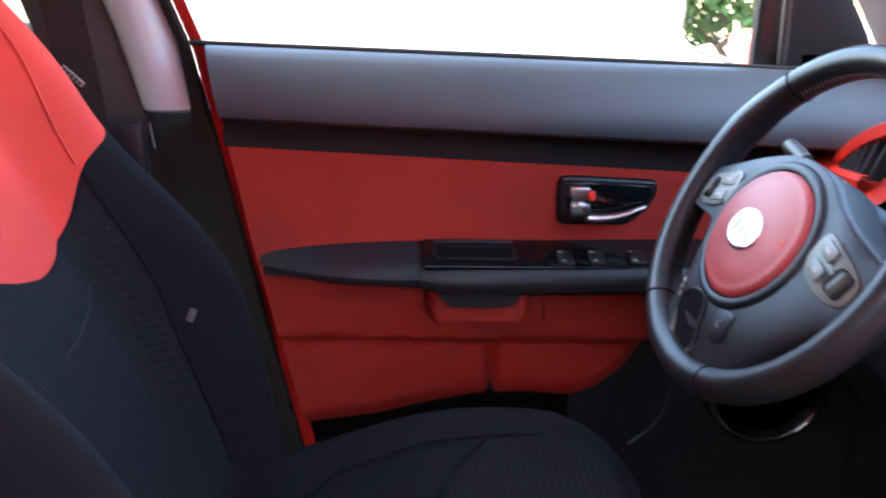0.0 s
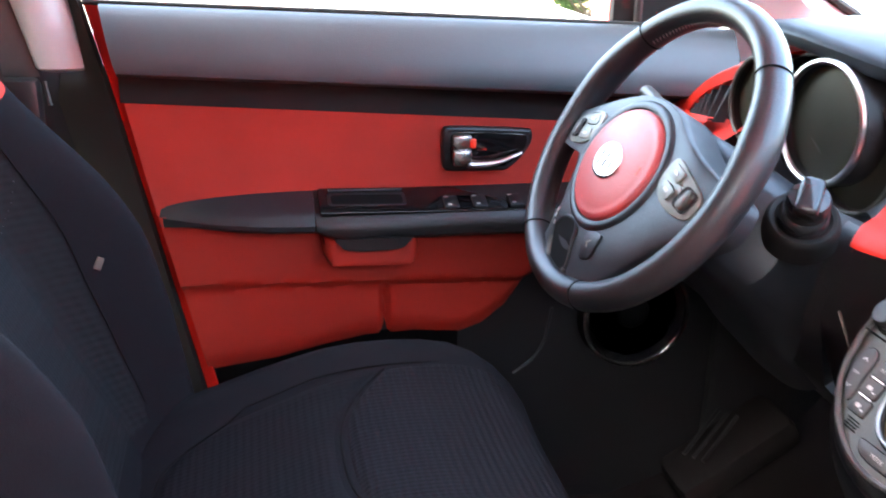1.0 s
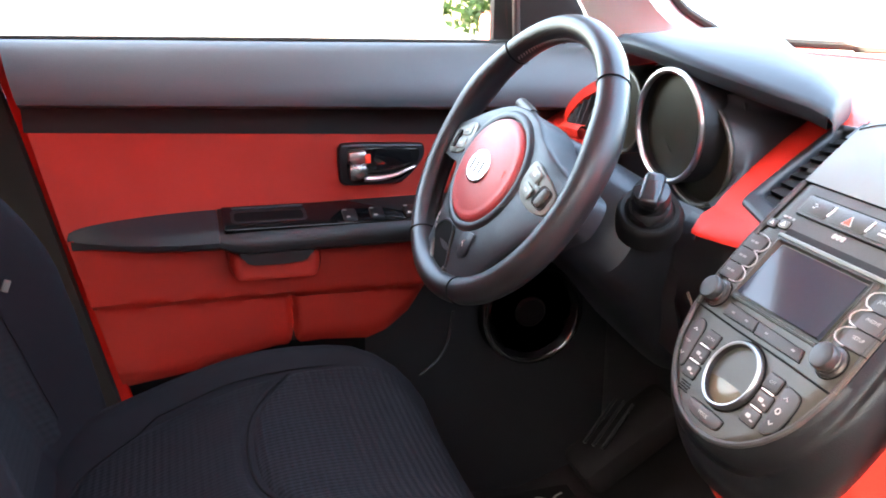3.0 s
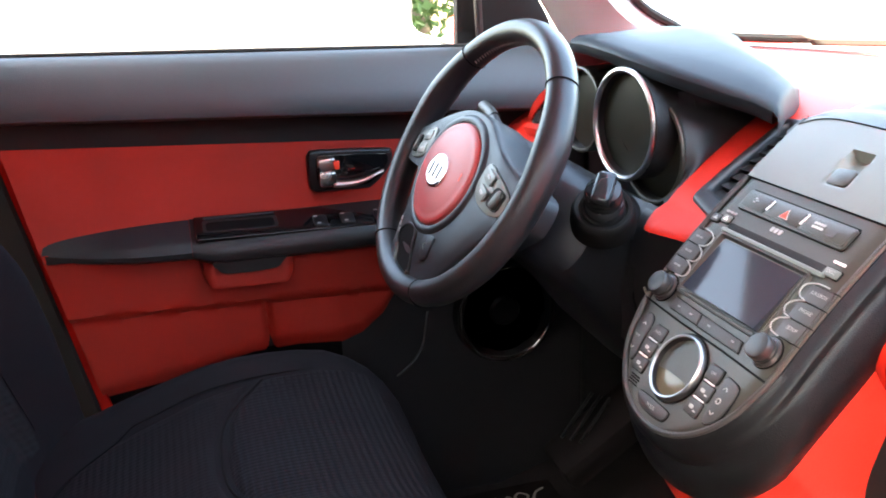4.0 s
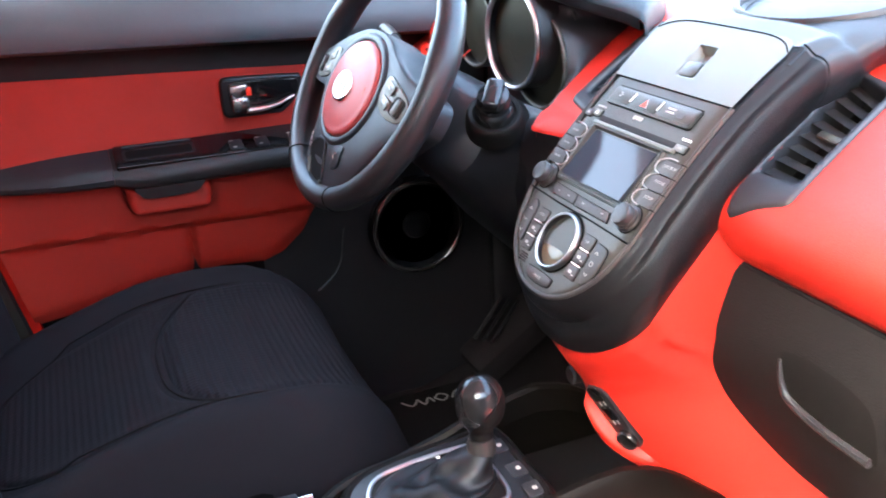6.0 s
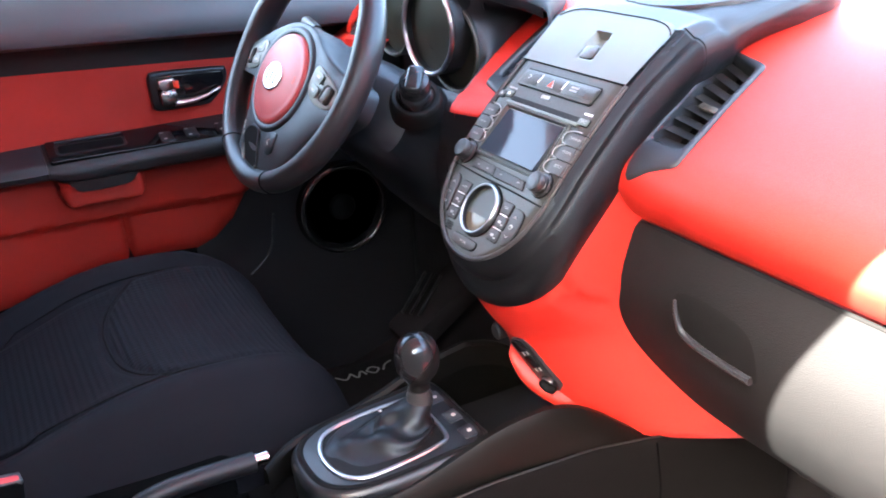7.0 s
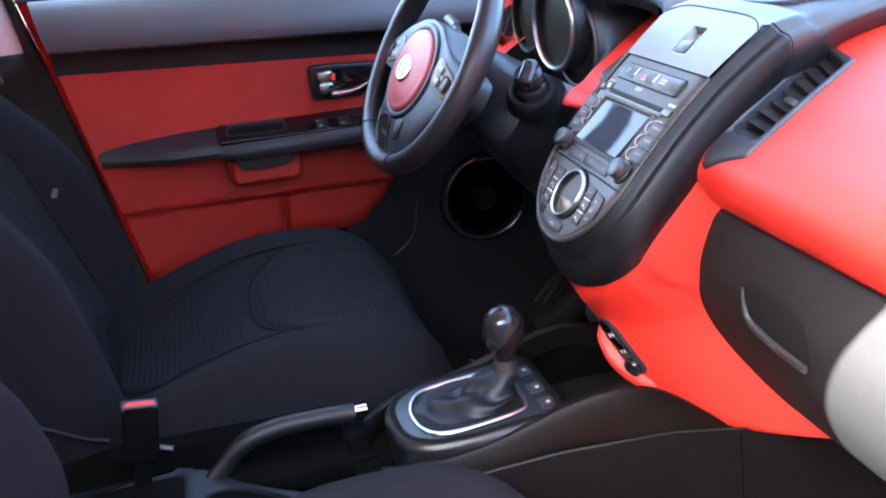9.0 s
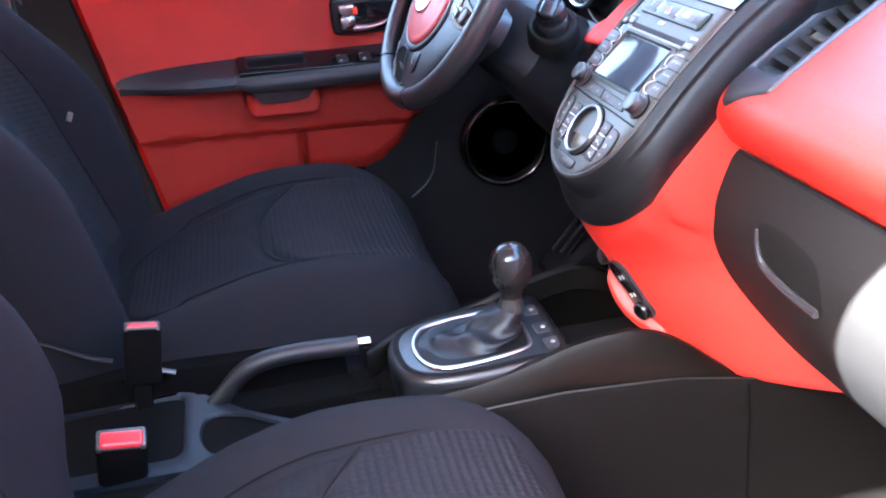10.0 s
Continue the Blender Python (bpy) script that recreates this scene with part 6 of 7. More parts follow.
part("speaker_ring", grid([[on_spk(r, t, h) for t in ROUND] for r, h in ((1.06, -0.010), (1.045, -0.001), (1.02, 0.0012), (0.99, 0.0004), (0.965, -0.004), (0.955, -0.012))], None, True), COLLAR, stack, "raised rim round the speaker")

# ---- air vents beside the stack
MOUTHS = {-1: [(0.6795, -0.0945), (0.6645, -0.1445), (0.5640, -0.1610), (0.5625, -0.1160)], 1: [(0.694, 0.138), (0.681, 0.203), (0.580, 0.179), (0.569, 0.112)]}


def rounded(quad, r, n=4):
    """A quadrilateral of places with its corners rounded by about r."""
    out = []
    for i in range(4):
        a, b, c = (Vector(quad[j % 4]) for j in (i - 1, i, i + 1))
        p, q = b + (a - b).normalized() * r, b + (c - b).normalized() * r
        out += [p.lerp(b, t).lerp(b.lerp(q, t), t) for t in [k / n for k in range(n + 1)]]
        out += [q.lerp(c + (b - c).normalized() * r, t) for t in (0.25, 0.5, 0.75)]
    return out


def vent(name, side):
    v = thing(name, "dark slatted air vent set in the red dashboard", "air vent", "centre vents")
    A, B, C, Dp = (Vector((x, y, sheet(x))) for x, y in VENTS[side])
    up = (B - A).cross(C - B).normalized()
    if up.z < 0:
        up = -up
    outer = rounded(VENTS[side], 0.007)
    inner = rounded(MOUTHS[side], 0.006)

    def lift(p, n):
        return Vector((p.x, p.y, sheet(p.x) + 0.0005)) + up * n

    rows = []
    for f, n in ((-0.04, -0.010), (0.0, 0.0005), (0.10, 0.0026), (0.30, 0.0032), (0.70, 0.0030), (0.92, 0.0016), (1.0, -0.0010), (1.02, -0.006), (1.02, -0.032)):
        rows.append([lift(a.lerp(b, f), n) for a, b in zip(outer, inner)])
    part("vent_frame", grid(rows, None, True), VENTF, v, "dark grey vent frame", angle=60)
    a, b, c, d = (Vector((x, y, sheet(x))) for x, y in MOUTHS[side])

    def at(f, g, n=0.0):
        return a.lerp(b, f).lerp(d.lerp(c, f), g) + up * n

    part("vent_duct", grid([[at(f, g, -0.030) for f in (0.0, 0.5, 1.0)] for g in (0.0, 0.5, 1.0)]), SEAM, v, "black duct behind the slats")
    for k in range(8):
        g = 0.07 + 0.86 * k / 7
        along = (at(0.5, g + 0.1) - at(0.5, g)).normalized()
        w = along * (0.0070 if side > 0 else 0.0060) + up * (0.0022 if side > 0 else 0.0030)
        rows = []
        for f in (0.0, 0.5, 1.0):
            m = at(f, g + 0.03 * (f - 0.5), -0.0052 if side > 0 else -0.0072)
            th_ = up * 0.0006 + along * 0.0004
            rows.append([m - w - th_, m + w - th_, m + w + th_, m - w + th_])
        part("slat", grid(rows, None, True, True), SLAT, v, "", False)
    tab = at(0.62, 0.52, -0.0035)
    e1, e2 = (at(0.8, 0.52) - at(0.4, 0.52)).normalized(), up
    m3 = Matrix((e1, e2.cross(e1), e2)).transposed()
    part("slat_tab", rbox(tab, (0.026, 0.0080, 0.0035), 0.0014, m3), GREY, v, "grey slide tab")


vent("centre_vent", -1)
vent("centre_vent", 1)

# outer driver vent near the door
v = thing("outer_vent", "dark slatted vent under a red strip by the driver's door", "air vent")
up_ = smooth_path([(0.588, 0.672, 0.650), (0.575, 0.615, 0.683), (0.574, 0.560, 0.712), (0.598, 0.505, 0.737), (0.640, 0.455, 0.752)], 5)
lo_ = smooth_path([(0.572, 0.640, 0.648), (0.560, 0.600, 0.655), (0.555, 0.560, 0.660), (0.560, 0.510, 0.662), (0.585, 0.470, 0.664)], 5)
rows = [[p + Vector((0.020, 0.004, 0.006)), p + Vector((0.004, 0.0, 0.008)), p + Vector((-0.003, 0, 0.004)), p + Vector((-0.002, -0.004, -0.008)), p + Vector((0.012, -0.004, -0.012))] for p in up_]
part("red_strip", grid(rows), RED, v, "red curved strip over the vent")
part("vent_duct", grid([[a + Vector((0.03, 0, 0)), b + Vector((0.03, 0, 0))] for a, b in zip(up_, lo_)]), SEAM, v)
up_, lo_ = up_[:13], lo_[:13]
for k in range(8):
    i = 1 + k * 11 / 7
    j = min(11, int(i))
    a, b = up_[j].lerp(up_[j + 1], i - j), lo_[j].lerp(lo_[j + 1], i - j)
    part("slat", grid([[p + Vector((0.004, -0.0010, 0)), p + Vector((0.018, -0.0060, 0)), p + Vector((0.018, -0.0042, 0)), p + Vector((0.004, 0.0008, 0))] for p in (a, a.lerp(b, 0.5), b)], None, True, True), VENTF, v, "", False)
part("lower_strip", grid([[p + Vector((0.012, 0, 0.004)), p + Vector((0.0, 0, 0.005)), p + Vector((-0.006, 0, 0.0)), p + Vector((-0.004, 0, -0.010)), p + Vector((0.014, 0, -0.022))] for p in lo_]), RED, v, "red strip under the vent")

# ---- gauges ----
gc = thing("instrument_cluster", "three round gauges in chrome rings under a hood", "instrument cluster")
def gauge(c, r, depth, ringm, name):
    F = Plane(c, Vector((0.07, -1, 0)), Vector((0.02, 0, 1)))
    tubep = part(name, lathe(F, [(r * 1.05, -depth), (r * 1.04, -0.004), (r * 1.03, 0.0), (r * 0.96, -0.002), (r * 0.92, -0.02), (r * 0.90, -0.03)], 48), DARK, gc, "dark round gauge tube")
    part("gauge_ring", tube([F(r * math.cos(t), r * math.sin(t), 0.0) for t in [6.2832 * k / 56 for k in range(56)]], 0.0035 if r > 0.058 else 0.0028, closed=True, sides=8), ringm, tubep, "bright gauge ring")
    part("gauge_lens", lathe(F, [(r * 0.96, -0.010), (r * 0.5, -0.007), (0.001, -0.006)], 40), LENS, tubep, "dark smoked lens")
    part("gauge_needle", rbox(F(-r * 0.2, -r * 0.35, -0.007), (0.001, r * 0.5, 0.0008), 0.0003, Euler((0.6, 0, 0)).to_matrix()), GREY_DARK, tubep)
gauge((0.5615, 0.3290, 0.7034), 0.0605, 0.06, SATIN, "main_gauge")
gauge((0.584, 0.302, 0.6770), 0.0570, 0.05, GREY, "right_gauge")
gauge((0.577, 0.474, 0.6970), 0.0520, 0.05, GREY, "left_gauge")
# pod walls behind and beside the gauges, the hood above
rows = []
for k in range(25):
    t = math.pi * (0.42 + 0.70 * k / 24)
    c, s_ = math.cos(t), math.sin(t)
    rows.append([(0.590, 0.340 - 0.150 * math.copysign(abs(c) ** 0.7, c), 0.680 + 0.082 * math.copysign(abs(s_) ** 0.8, s_)), (0.66, 0.340 - 0.160 * math.copysign(abs(c) ** 0.7, c), 0.695 + 0.075 * math.copysign(abs(s_) ** 0.8, s_)), (0.76, 0.340 - 0.15 * math.copysign(abs(c) ** 0.7, c), 0.71 + 0.06 * math.copysign(abs(s_) ** 0.8, s_))])
part("pod", grid(rows), DARK, gc, "dark grey gauge pod")
far = smooth_path([(0.640, 0.226, 0.744), (0.668, 0.236, 0.732)] + [(x, WEDGE(x) + 0.002, sheet(x) - 0.002) for x in (0.690, 0.668, 0.645, 0.620, 0.595, 0.570, 0.548)], 4)
rows = []
for i, p in enumerate(far):
    a = radians(100 - 170 * i / (len(far) - 1))
    c = Plane((0.584, 0.302, 0.6770), Vector((0.07, -1, 0)), Vector((0.02, 0, 1)))(0.058 * math.cos(a), 0.058 * math.sin(a), -0.001)
    mid_ = c.lerp(p, 0.5) + Vector((-0.004, -0.010, 0.013))
    rows.append([c.lerp(mid_, t).lerp(mid_.lerp(p, t), t) for t in [j / 10 for j in range(11)]])
# lighter plastic than the pod's: window light is put into its tone
part("pod_cheek", grid(rows), DARK_SOFT, gc, "dark grey cheek of the gauge pod", angle=70)
part("pod_back", slab(Plane((0.612, 0.34, 0.69), -Y, Z), rrect(0.22, 0.14, 0.05, 6, -0.03), -0.004, 0.0), BLACK, gc, "black plate behind the gauges")
hood_y = [0.505, 0.495, 0.475, 0.455, 0.42, 0.37, 0.32, 0.28, 0.25, 0.232, 0.220, 0.208, 0.196, 0.186, 0.178, 0.173]
rows_t, rows_b = [], []
for y in hood_y:
    f = (0.505 - y) / 0.332
    xf = line([(0, 0.585), (0.06, 0.566), (0.15, 0.553), (0.4, 0.553), (0.7, 0.576), (0.9, 0.612), (1.0, 0.640)], f)
    zf = line([(0, 0.760), (0.06, 0.774), (0.15, 0.783), (0.35, 0.785), (0.7, 0.766), (0.88, 0.751), (0.95, 0.744), (1.0, 0.735)], f)
    dp = line([(0, 0.20), (0.5, 0.19), (0.75, 0.15), (0.9, 0.110), (1.0, 0.078)], f)
    rise = line([(0, 0.010), (0.5, 0.018), (0.80, 0.024), (0.93, 0.024), (1.0, 0.020)], f)
    sk_ = soft([(0, 0.0), (0.2, 0.02), (0.4, 0.12), (0.6, 0.32), (0.8, 0.57), (1.0, 0.90)], f, 0.05)
    at_ = lambda k, z: Vector((xf + dp * k, y + sk_ * dp * k, z))
    rows_t.append([at_(0, zf), at_(0.01, zf + 0.004), at_(0.06, zf + 0.0085), at_(0.25, zf + rise * 0.75), at_(0.6, zf + rise), at_(0.88, zf + rise * 0.75), at_(1.0, zf - 0.004), at_(1.03, 0.715)])
    rows_b.append([at_(0, zf), at_(0.004, zf - 0.010), at_(0.03, zf - 0.013), at_(0.35, zf - 0.014), at_(0.7, zf - 0.03)])
rows_t.append([p + Vector((0.004, -0.003, -0.006)) for p in rows_t[-1]])
rows_t.append([Vector((p.x + 0.004, p.y + 0.001, min(p.z - 0.020, 0.722))) for p in rows_t[-1]])
part("hood", grid(rows_t), HOOD, gc, "dark grey visor over the gauges", angle=60)
part("hood_lip", grid(rows_b), HOOD, gc, "dark grey front lip and underside of the visor", angle=60)
# ---- centre console ----
con = thing("centre_console", "dark grey plastic centre console between the seats", "centre console")
# side wall with a raised ridge towards the dashboard, one each side
for sy in (-1, 1):
    rows = []
    ridge = [(0.19, 0.325), (0.235, 0.336), (0.29, 0.342), (0.34, 0.354), (0.384, 0.369), (0.42, 0.377), (0.454, 0.380), (0.49, 0.371), (0.52, 0.353), (0.557, 0.323), (0.60, 0.290)]
    for k in range(29):
        x = 0.19 + 0.41 * k / 28
        z = line(ridge, x)
        y = MID + sy * line([(0.19, 0.055), (0.215, 0.072), (0.25, 0.080), (0.40, 0.084), (0.45, 0.088), (0.6, 0.092)], x)
        s = sy
        rows.append([(x, y - s * 0.012, z - 0.03), (x, y - s * 0.010, z - 0.004), (x, y - s * 0.006, z), (x, y, z - 0.001), (x, y + s * 0.005, z - 0.008), (x, y + s * 0.010, z - 0.040), (x, y + s * 0.016, 0.20), (x, y + s * 0.018, 0.02)])
    part("side_wall", grid(rows), WALLP, con, "dark grey side wall")
rows = []
for k in range(61):
    x = -0.34 + 0.60 * k / 60
    low = -0.155 if -0.155 < x < 0.165 else 0.0
    rows.append([(x, MID - 0.078, 0.02), (x, MID - 0.074, 0.13), (x, MID - 0.070, 0.285 + low), (x, MID - 0.064, 0.296 + low), (x, MID, 0.288 - 0.02 * (x > 0.08) + low), (x, MID + 0.064, 0.296 + low), (x, MID + 0.070, 0.285 + low), (x, MID + 0.074, 0.13), (x, MID + 0.078, 0.02)])
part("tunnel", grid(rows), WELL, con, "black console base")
part("floor_tray", grid([[(x, MID - 0.075, 0.30), (x, MID + 0.075, 0.30)] for x in (0.37, 0.45, 0.56, 0.64)]), CASE, con, "black tray ahead of the lever")
part("tray_back", grid([[(0.62, MID - 0.085, z), (0.62, MID + 0.085, z)] for z in (0.28, 0.36)]), CASE, con)
# carpeted lower panel beside the passenger's feet
rows = []
for k in range(20):
    x = 0.20 + 0.60 * k / 19
    z = line([(0.20, 0.315), (0.285, 0.324), (0.377, 0.326), (0.506, 0.317), (0.587, 0.301), (0.70, 0.272), (0.8, 0.25)], x)
    rows.append([(x, MID - 0.092, z - 0.004), (x, MID - 0.100, z), (x, MID - 0.106, z - 0.006), (x, MID - 0.112, z - 0.05), (x, MID - 0.118, 0.02)])
part("lower_panel", grid(rows), PANEL, con, "dark grey lower side panel")
# paler tube stands in for the highlight along the panel's top edge
part("edge_highlight", tube([(x, MID - 0.1010, line([(0.20, 0.315), (0.285, 0.324), (0.377, 0.326), (0.506, 0.317), (0.587, 0.301), (0.70, 0.272)], x) + 0.0005) for x in [0.22 + 0.42 * k / 20 for k in range(21)]], 0.0010, sides=6), KNOBD, con, "paler line painted as the highlight on the panel's edge")
part("panel_joint", tube([(0.588, MID - 0.108, 0.298), (0.590, MID - 0.114, 0.25), (0.59, MID - 0.119, 0.15)], 0.0013, sides=6), WELL, con)
# cup holders: a moulded tray with two deep wells
def well(cell, hole, lab):
    """A plate over the cell, a polygon, with a deep well of that outline in it."""
    cx_, cy_ = (sum(p[i] for p in hole) / len(hole) for i in (0, 1))
    edge_ = []
    for px, py in hole:
        dx, dy = px - cx_, py - cy_
        reach = 9.0
        for (ax, ay), (bx, by) in zip(cell, cell[1:] + cell[:1]):
            den = dx * (by - ay) - dy * (bx - ax)
            if abs(den) > 1e-12:
                s = ((ax - cx_) * (by - ay) - (ay - cy_) * (bx - ax)) / den
                f = ((ax - cx_) * dy - (ay - cy_) * dx) / den
                if s > 0 and -1e-6 <= f <= 1 + 1e-6:
                    reach = min(reach, s)
        edge_.append((cx_ + dx * reach, cy_ + dy * reach))
    rows = [[(px, py, 0.15) for px, py in edge_], [(px, py, 0.300) for px, py in edge_]]
    for s, z in ((1.03, 0.300), (1.0, 0.2985), (0.985, 0.295)):
        rows.append([(cx_ + (px - cx_) * s, cy_ + (py - cy_) * s, z) for px, py in hole])
    part("cup_tray", grid(rows, None, True), TRAY, con, "dark grey moulded cup tray")
    # the well's own shade is put into its near-black colour
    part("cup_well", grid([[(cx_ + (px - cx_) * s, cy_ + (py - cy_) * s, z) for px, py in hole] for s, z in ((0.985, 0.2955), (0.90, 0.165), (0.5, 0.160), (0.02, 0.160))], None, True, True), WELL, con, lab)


far_edge = [(-0.118, 0.064), (-0.078, 0.077), (-0.051, 0.077), (-0.023, 0.068), (-0.010, 0.062)]
well([(-0.172, -0.084), (-0.010, -0.084)] + far_edge[::-1] + [(-0.172, 0.05)], rrect(0.142, 0.120, 0.014, 8, -0.092, 0.003), "deep black square cup well")
egg = smooth_path([(-0.003, -0.018, 0), (0.003, 0.005, 0), (0.018, 0.0105, 0), (0.045, 0.001, 0), (0.062, -0.012, 0), (0.085, -0.030, 0), (0.100, -0.050, 0), (0.088, -0.066, 0), (0.05, -0.072, 0), (0.012, -0.062, 0), (0.000, -0.042, 0)], 5, True)
well([(-0.010, -0.084), (0.122, -0.084), (0.122, -0.045), (0.08, -0.016), (0.066, -0.006), (0.045, 0.010), (0.028, 0.028), (0.005, 0.053), (-0.010, 0.062)], [(p.x, p.y) for p in egg], "deep black oval cup well")
# handbrake boot slot
part("brake_slot", rbox((0.10, 0.046, 0.276), (0.20, 0.046, 0.024), 0.004), WELL, con, "black brake lever slot")

# ---- gear lever ----
gear = thing("gear_lever", "automatic gear lever with a black gaiter and chrome ring", "gear lever")
G = Plane((0.303, MID - 0.006, 0.352), Vector((1, 0, 0.06)), Y)
base_o = smooth_path([(-0.096, 0.0, 0), (-0.090, 0.038, 0), (-0.065, 0.062, 0), (-0.02, 0.072, 0), (0.05, 0.074, 0), (0.094, 0.070, 0), (0.098, 0.0, 0), (0.094, -0.070, 0), (0.05, -0.074, 0), (-0.02, -0.072, 0), (-0.065, -0.062, 0), (-0.090, -0.038, 0)], 5, True)
part("surround", slab(G, [(p.x, p.y) for p in base_o], -0.040, 0.003, 0.012, 4), LEVERP, gear, "dark blue-grey lever surround")
part("groove", tube([G(p.x * 0.885, p.y * 0.885, 0.0030) for p in base_o], 0.0036, closed=True, sides=6, flat=0.35), SEAM, gear, "dark groove round the lever")
ring_o = smooth_path([(-0.066, 0.0, 0), (-0.058, 0.030, 0), (-0.040, 0.045, 0), (0.0, 0.049, 0), (0.040, 0.047, 0), (0.055, 0.040, 0), (0.058, 0.0, 0), (0.055, -0.040, 0), (0.040, -0.049, 0), (0.0, -0.053, 0), (-0.040, -0.051, 0), (-0.060, -0.034, 0)], 5, True)
part("ring", tube([G(p.x, p.y, 0.0045) for p in ring_o], 0.0026, closed=True, sides=8, flat=0.7), SATIN, gear, "chrome ring")
part("gate_plate", slab(G, [(p.x * 0.99, p.y * 0.99) for p in ring_o], -0.002, 0.0036), CASE, gear, "black gate plate")
# leather gaiter with slack folds drawn forward to the lever
Kp = Vector((0.350, MID - 0.004, 0.386))
rows = []
for i in range(25):
    f = i / 24
    row = []
    for k in range(72):
        t = 6.2832 * k / 72
        p = G(0.0595 * math.cos(t) - 0.004, 0.0475 * math.sin(t), 0.0030)
        q = Kp + Vector((0.012 * math.cos(t), 0.012 * math.sin(t), 0))
        r = p.lerp(q, f)
        r.z = p.z + (q.z - p.z) * f ** 1.9
        e = math.sin(math.pi * min(1, f * 1.05)) ** 0.8
        fold = math.sin(9 * f + 2.2 * math.sin(t + 0.5) + 0.8 * math.sin(3 * t)) + 0.5 * math.sin(17 * f + 3 * t)
        r += Vector((math.cos(t) * 0.0020, math.sin(t) * 0.0026, 0.0040)) * fold * e
        r.z += 0.007 * e * max(0, -math.cos(t)) * (1 - f)
        row.append(r)
    rows.append(row)
part("gaiter", grid(rows, None, True), GAITER, gear, "black folded leather gaiter", angle=70)
kb = Plane(Kp + Vector((0, 0, -0.006)), X, Y)
part("collar", lathe(kb, [(0.014, 0), (0.014, 0.010), (0.012, 0.014), (0.012, 0.018)], 24), KNOBD, gear, "satin black collar")
KN = [(p.x, p.y) for p in smooth_path([(h, r, 0) for h, r in ((0.002, 0.0125), (0.023, 0.0128), (0.030, 0.0160), (0.036, 0.0210), (0.043, 0.0246), (0.053, 0.0260), (0.063, 0.0248), (0.0715, 0.0210), (0.0790, 0.0125), (0.0822, 0.0004))], 4)]
rows = [[kb(0.001 + r * math.cos(t) * 0.90, r * 0.86 * math.sin(t), h) for t in [6.2832 * k / 56 for k in range(56)]] for h, r in KN]
# dark leather, made blacker to carry the shade round the knob's lower part
kn = part("knob", grid(rows, None, True, True), CASE, gear, "black leather gear knob")
rows = []
for i in range(25):
    lo = i / 24
    row = []
    for k in range(56):
        t = 6.2832 * k / 56
        h0 = 0.046 + 0.024 * math.cos(t + 0.35)
        h = h0 + (0.0821 - h0) * lo ** 0.8
        r = line(KN, h) + 0.0008
        row.append(kb(0.001 + r * math.cos(t) * 0.90, r * 0.86 * math.sin(t), h + 0.0008 * lo))
    rows.append(row)
part("knob_cap", grid(rows, None, True, True), KNOB, kn, "glossy dark knob cap", angle=80)
for k in range(4):
    part("gate_mark", slab(G, rrect(0.004, 0.003, 0.0008, 2, -0.010 + 0.014 * k, 0.043), 0.0035, 0.0050), WHITE, gear)
for k, y in enumerate((-0.046, -0.012, 0.030)):
    b = part("seat_heater_button", slab(G, rrect(0.020, 0.022, 0.003, 3, 0.079, y), 0.0, 0.0040, 0.0010), DARK_SOFT, gear, "dark button ahead of the lever")
    part("mark", slab(G, rrect(0.0045, 0.0050, 0.0012, 2, 0.079, y), 0.0036, 0.0046), PRINT, b)

# ---- handbrake ----
hbk = thing("handbrake", "dark grey handbrake lever with a bright release button", "handbrake")
hp_ = smooth_path([(0.000, 0.040, 0.284), (0.022, 0.040, 0.304), (0.050, 0.040, 0.3305), (0.080, 0.041, 0.340), (0.12, 0.043, 0.341), (0.180, 0.046, 0.3365)], 6)
part("grip", tube(hp_, 0.012, sides=14, radii=[0.0100 + 0.0012 * min(1, i / 14) for i in range(len(hp_))]), GRIP, hbk, "dark grey grip")
part("release_button", tube([(0.180, 0.046, 0.338), (0.185, 0.0462, 0.3375), (0.195, 0.0465, 0.337)], 0.0068, sides=14), CHROME, hbk, "chrome release button")
part("base_gaiter", rbox((-0.005, 0.040, 0.282), (0.06, 0.030, 0.02), 0.008), CASE, hbk, "black lever base")


# ---- belt buckles ----
def buckle(pos, lean, lab, size=1.0, thin=1.0):
    b = thing("belt_buckle", lab, "belt buckle", "belt buckles", pos)
    R = Euler(lean).to_matrix()
    part("stalk", rbox(R @ Vector((0, 0, -0.075)), (0.020, 0.012, 0.11), 0.004, R), WELL, b, "black buckle stalk")
    part("case", rbox(R @ Vector((0, 0, -0.020)), (0.040, 0.020, 0.072), 0.006, R, 3), WELL, b, "black plastic case")
    part("rim", rbox(R @ Vector((0, 0.0005, 0.0125)), (0.0385, 0.0195, 0.007), 0.0025, R, 3), GREY_DARK, b, "grey rim of the slot")
    part("button", rbox(R @ Vector((0.0, -0.0015 - 0.003 * (thin < 1), 0.0145)), (0.0335, 0.0150 * thin, 0.008), 0.003, R, 3), BUCKLE_RED, b, "red release button")
    b.scale = (size, size, size)
    return b


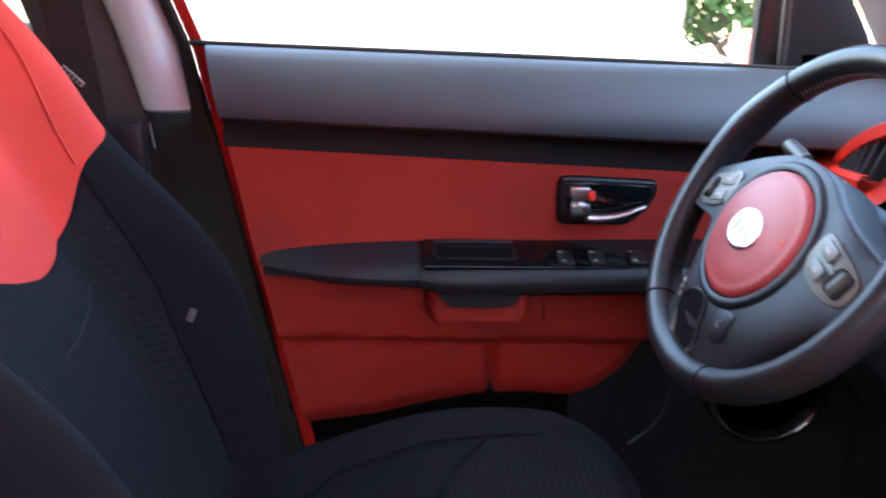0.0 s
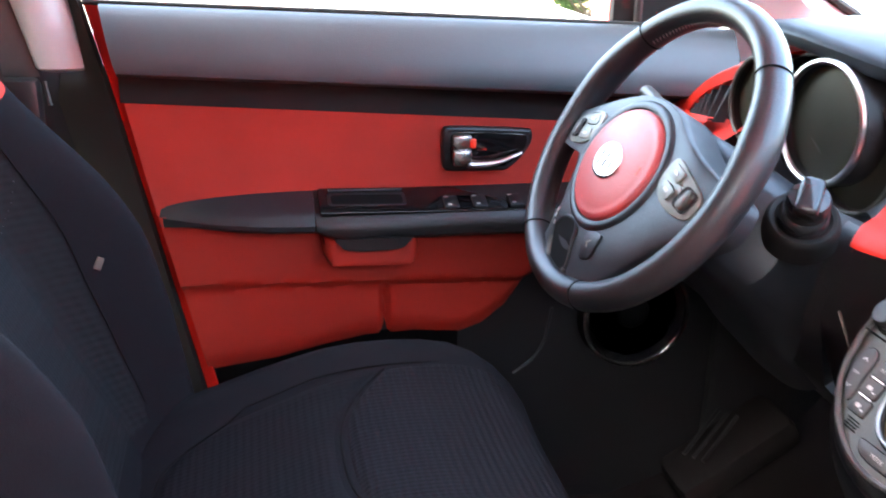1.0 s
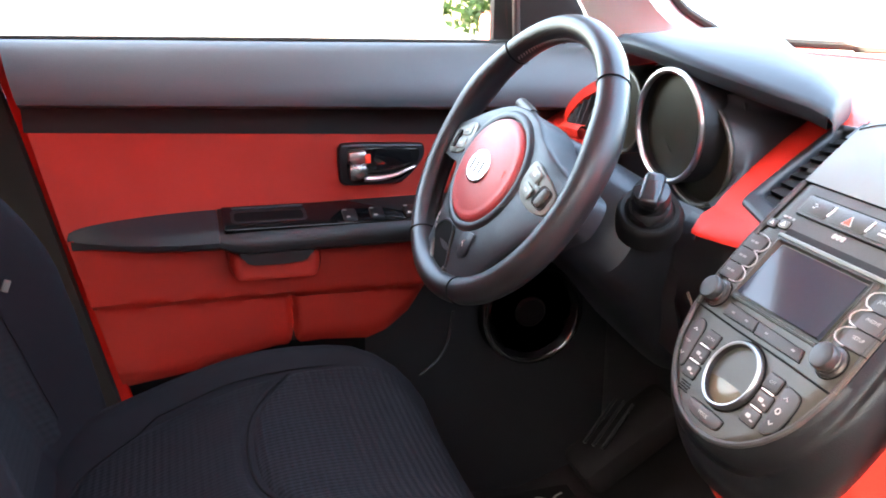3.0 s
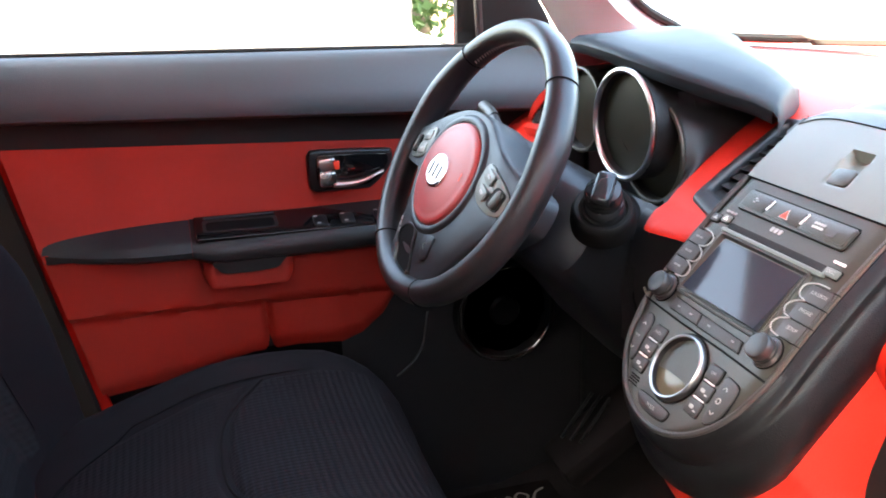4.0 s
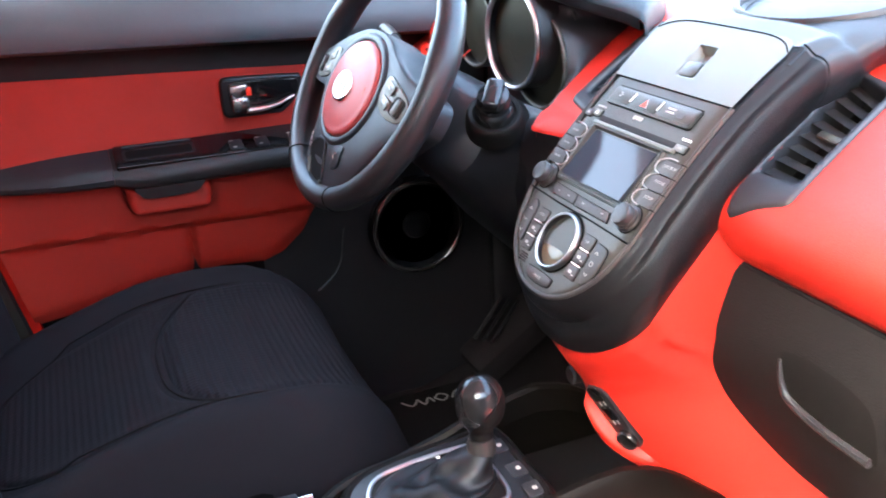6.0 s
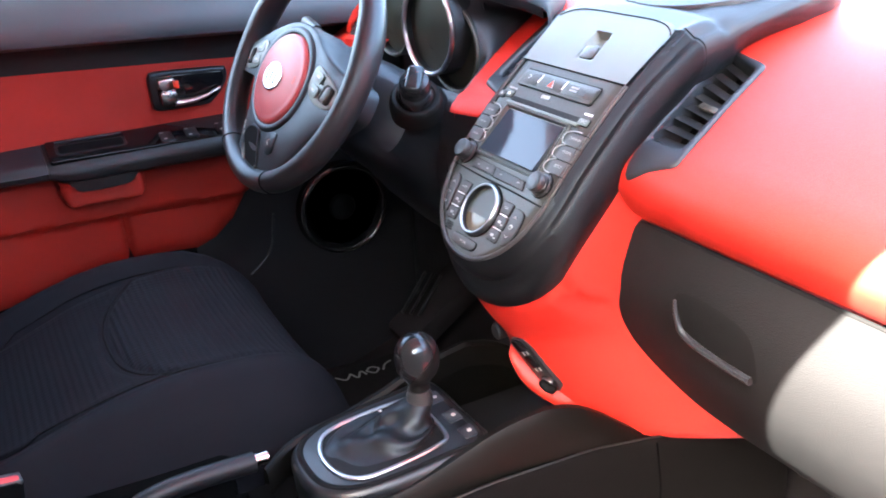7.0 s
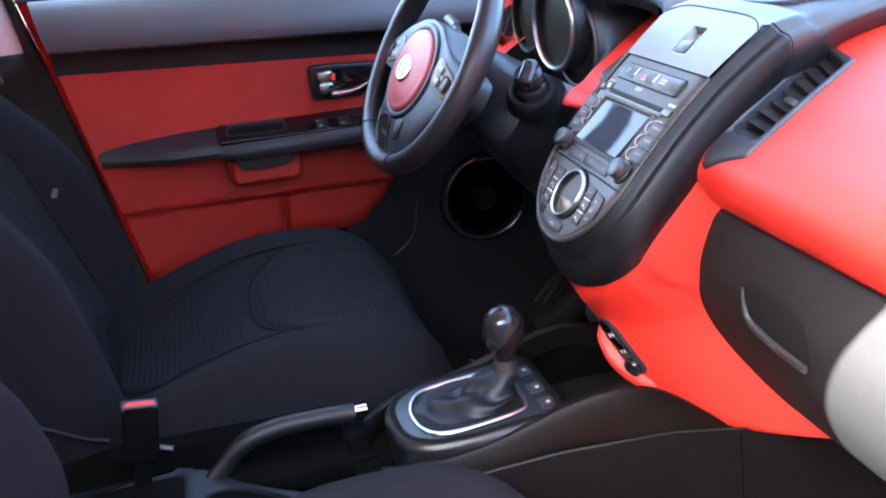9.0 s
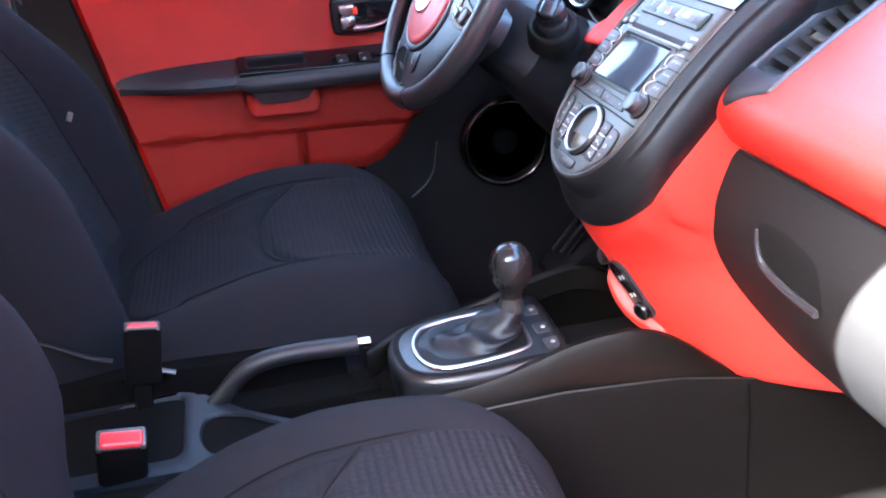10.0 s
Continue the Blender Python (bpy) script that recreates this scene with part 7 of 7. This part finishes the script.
buckle((-0.055, 0.072, 0.377), (-0.12, 0.16, 0.08), "seat belt buckle with a red button beside the driver's seat", 1.0, 0.55)
buckle((-0.071, -0.085, 0.340), (0.36, 0.16, 0.08), "seat belt buckle with a red button beside the passenger seat", 1.2)
hs = thing("seat_rail_end", "bare metal seat hinge strip beside the console", "seat bracket")
part("strip", tube([(-0.21, 0.089, 0.405), (-0.152, 0.089, 0.374), (-0.118, 0.089, 0.353), (-0.095, 0.089, 0.344)], 0.0042, sides=8, flat=0.6), CASE, hs)
part("strip", tube([(-0.060, 0.089, 0.330), (-0.045, 0.089, 0.322), (-0.030, 0.089, 0.316)], 0.0040, sides=8, flat=0.6), GREY, hs)

# ---- floor mat with a wavy pale emblem, pedals ----
fm = thing("floor_mat", "black driver's floor mat with a pale woven emblem", "floor mat")
part("mat_body", slab(Plane((0.50, 0.45, 0.012), X, Y), rrect(0.62, 0.47, 0.05, 5), -0.006, 0.010, 0.004), MAT, fm)
F = Plane((0.548, 0.642, 0.024), Vector((1, 0, 0)), Y)
w = []
for pts in ([(-0.060, 0.015), (-0.045, -0.004), (-0.030, 0.012)], [(-0.030, 0.012), (-0.022, -0.008), (-0.010, 0.010), (-0.004, -0.006)], [(0.0, 0.004), (0.012, 0.014), (0.024, 0.002), (0.012, -0.010), (0.0, 0.004)], [(0.030, -0.008), (0.040, 0.008), (0.056, 0.016)]):
    part("emblem_stroke", tube([F(p.x, p.y, 0) for p in smooth_path([(a, b, 0) for a, b in pts], 5)], 0.0022, sides=6, flat=0.3), THREAD, fm, "pale emblem stroke")
pd = thing("pedals", "black rubber brake and accelerator pedals", "pedals")
for y, w_, z in ((0.335, 0.075, 0.19), (0.205, 0.045, 0.16)):
    part("pedal_pad", rbox((0.72, y, z), (0.018, w_, 0.055 if w_ > 0.05 else 0.13), 0.006, Euler((0, 0.5, 0)).to_matrix()), RUBBER, pd)
    part("pedal_arm", tube([(0.73, y, z), (0.80, y, z + 0.10), (0.83, y, z + 0.26)], 0.008, sides=8), BLACK, pd)
fr_ = thing("footrest", "black ribbed footrest beside the pedals", "footrest")
part("pad", rbox((0.70, 0.625, 0.13), (0.20, 0.10, 0.05), 0.015, Euler((0, -0.58, 0)).to_matrix()), CARPET, fr_)
for k in range(3):
    part("rib", tube([(0.612 + 0.016 * k, 0.600, 0.150 - 0.008 * k), (0.684 + 0.016 * k, 0.640, 0.197 - 0.008 * k)], 0.0030, sides=8), DARK, fr_, "thin raised rib")
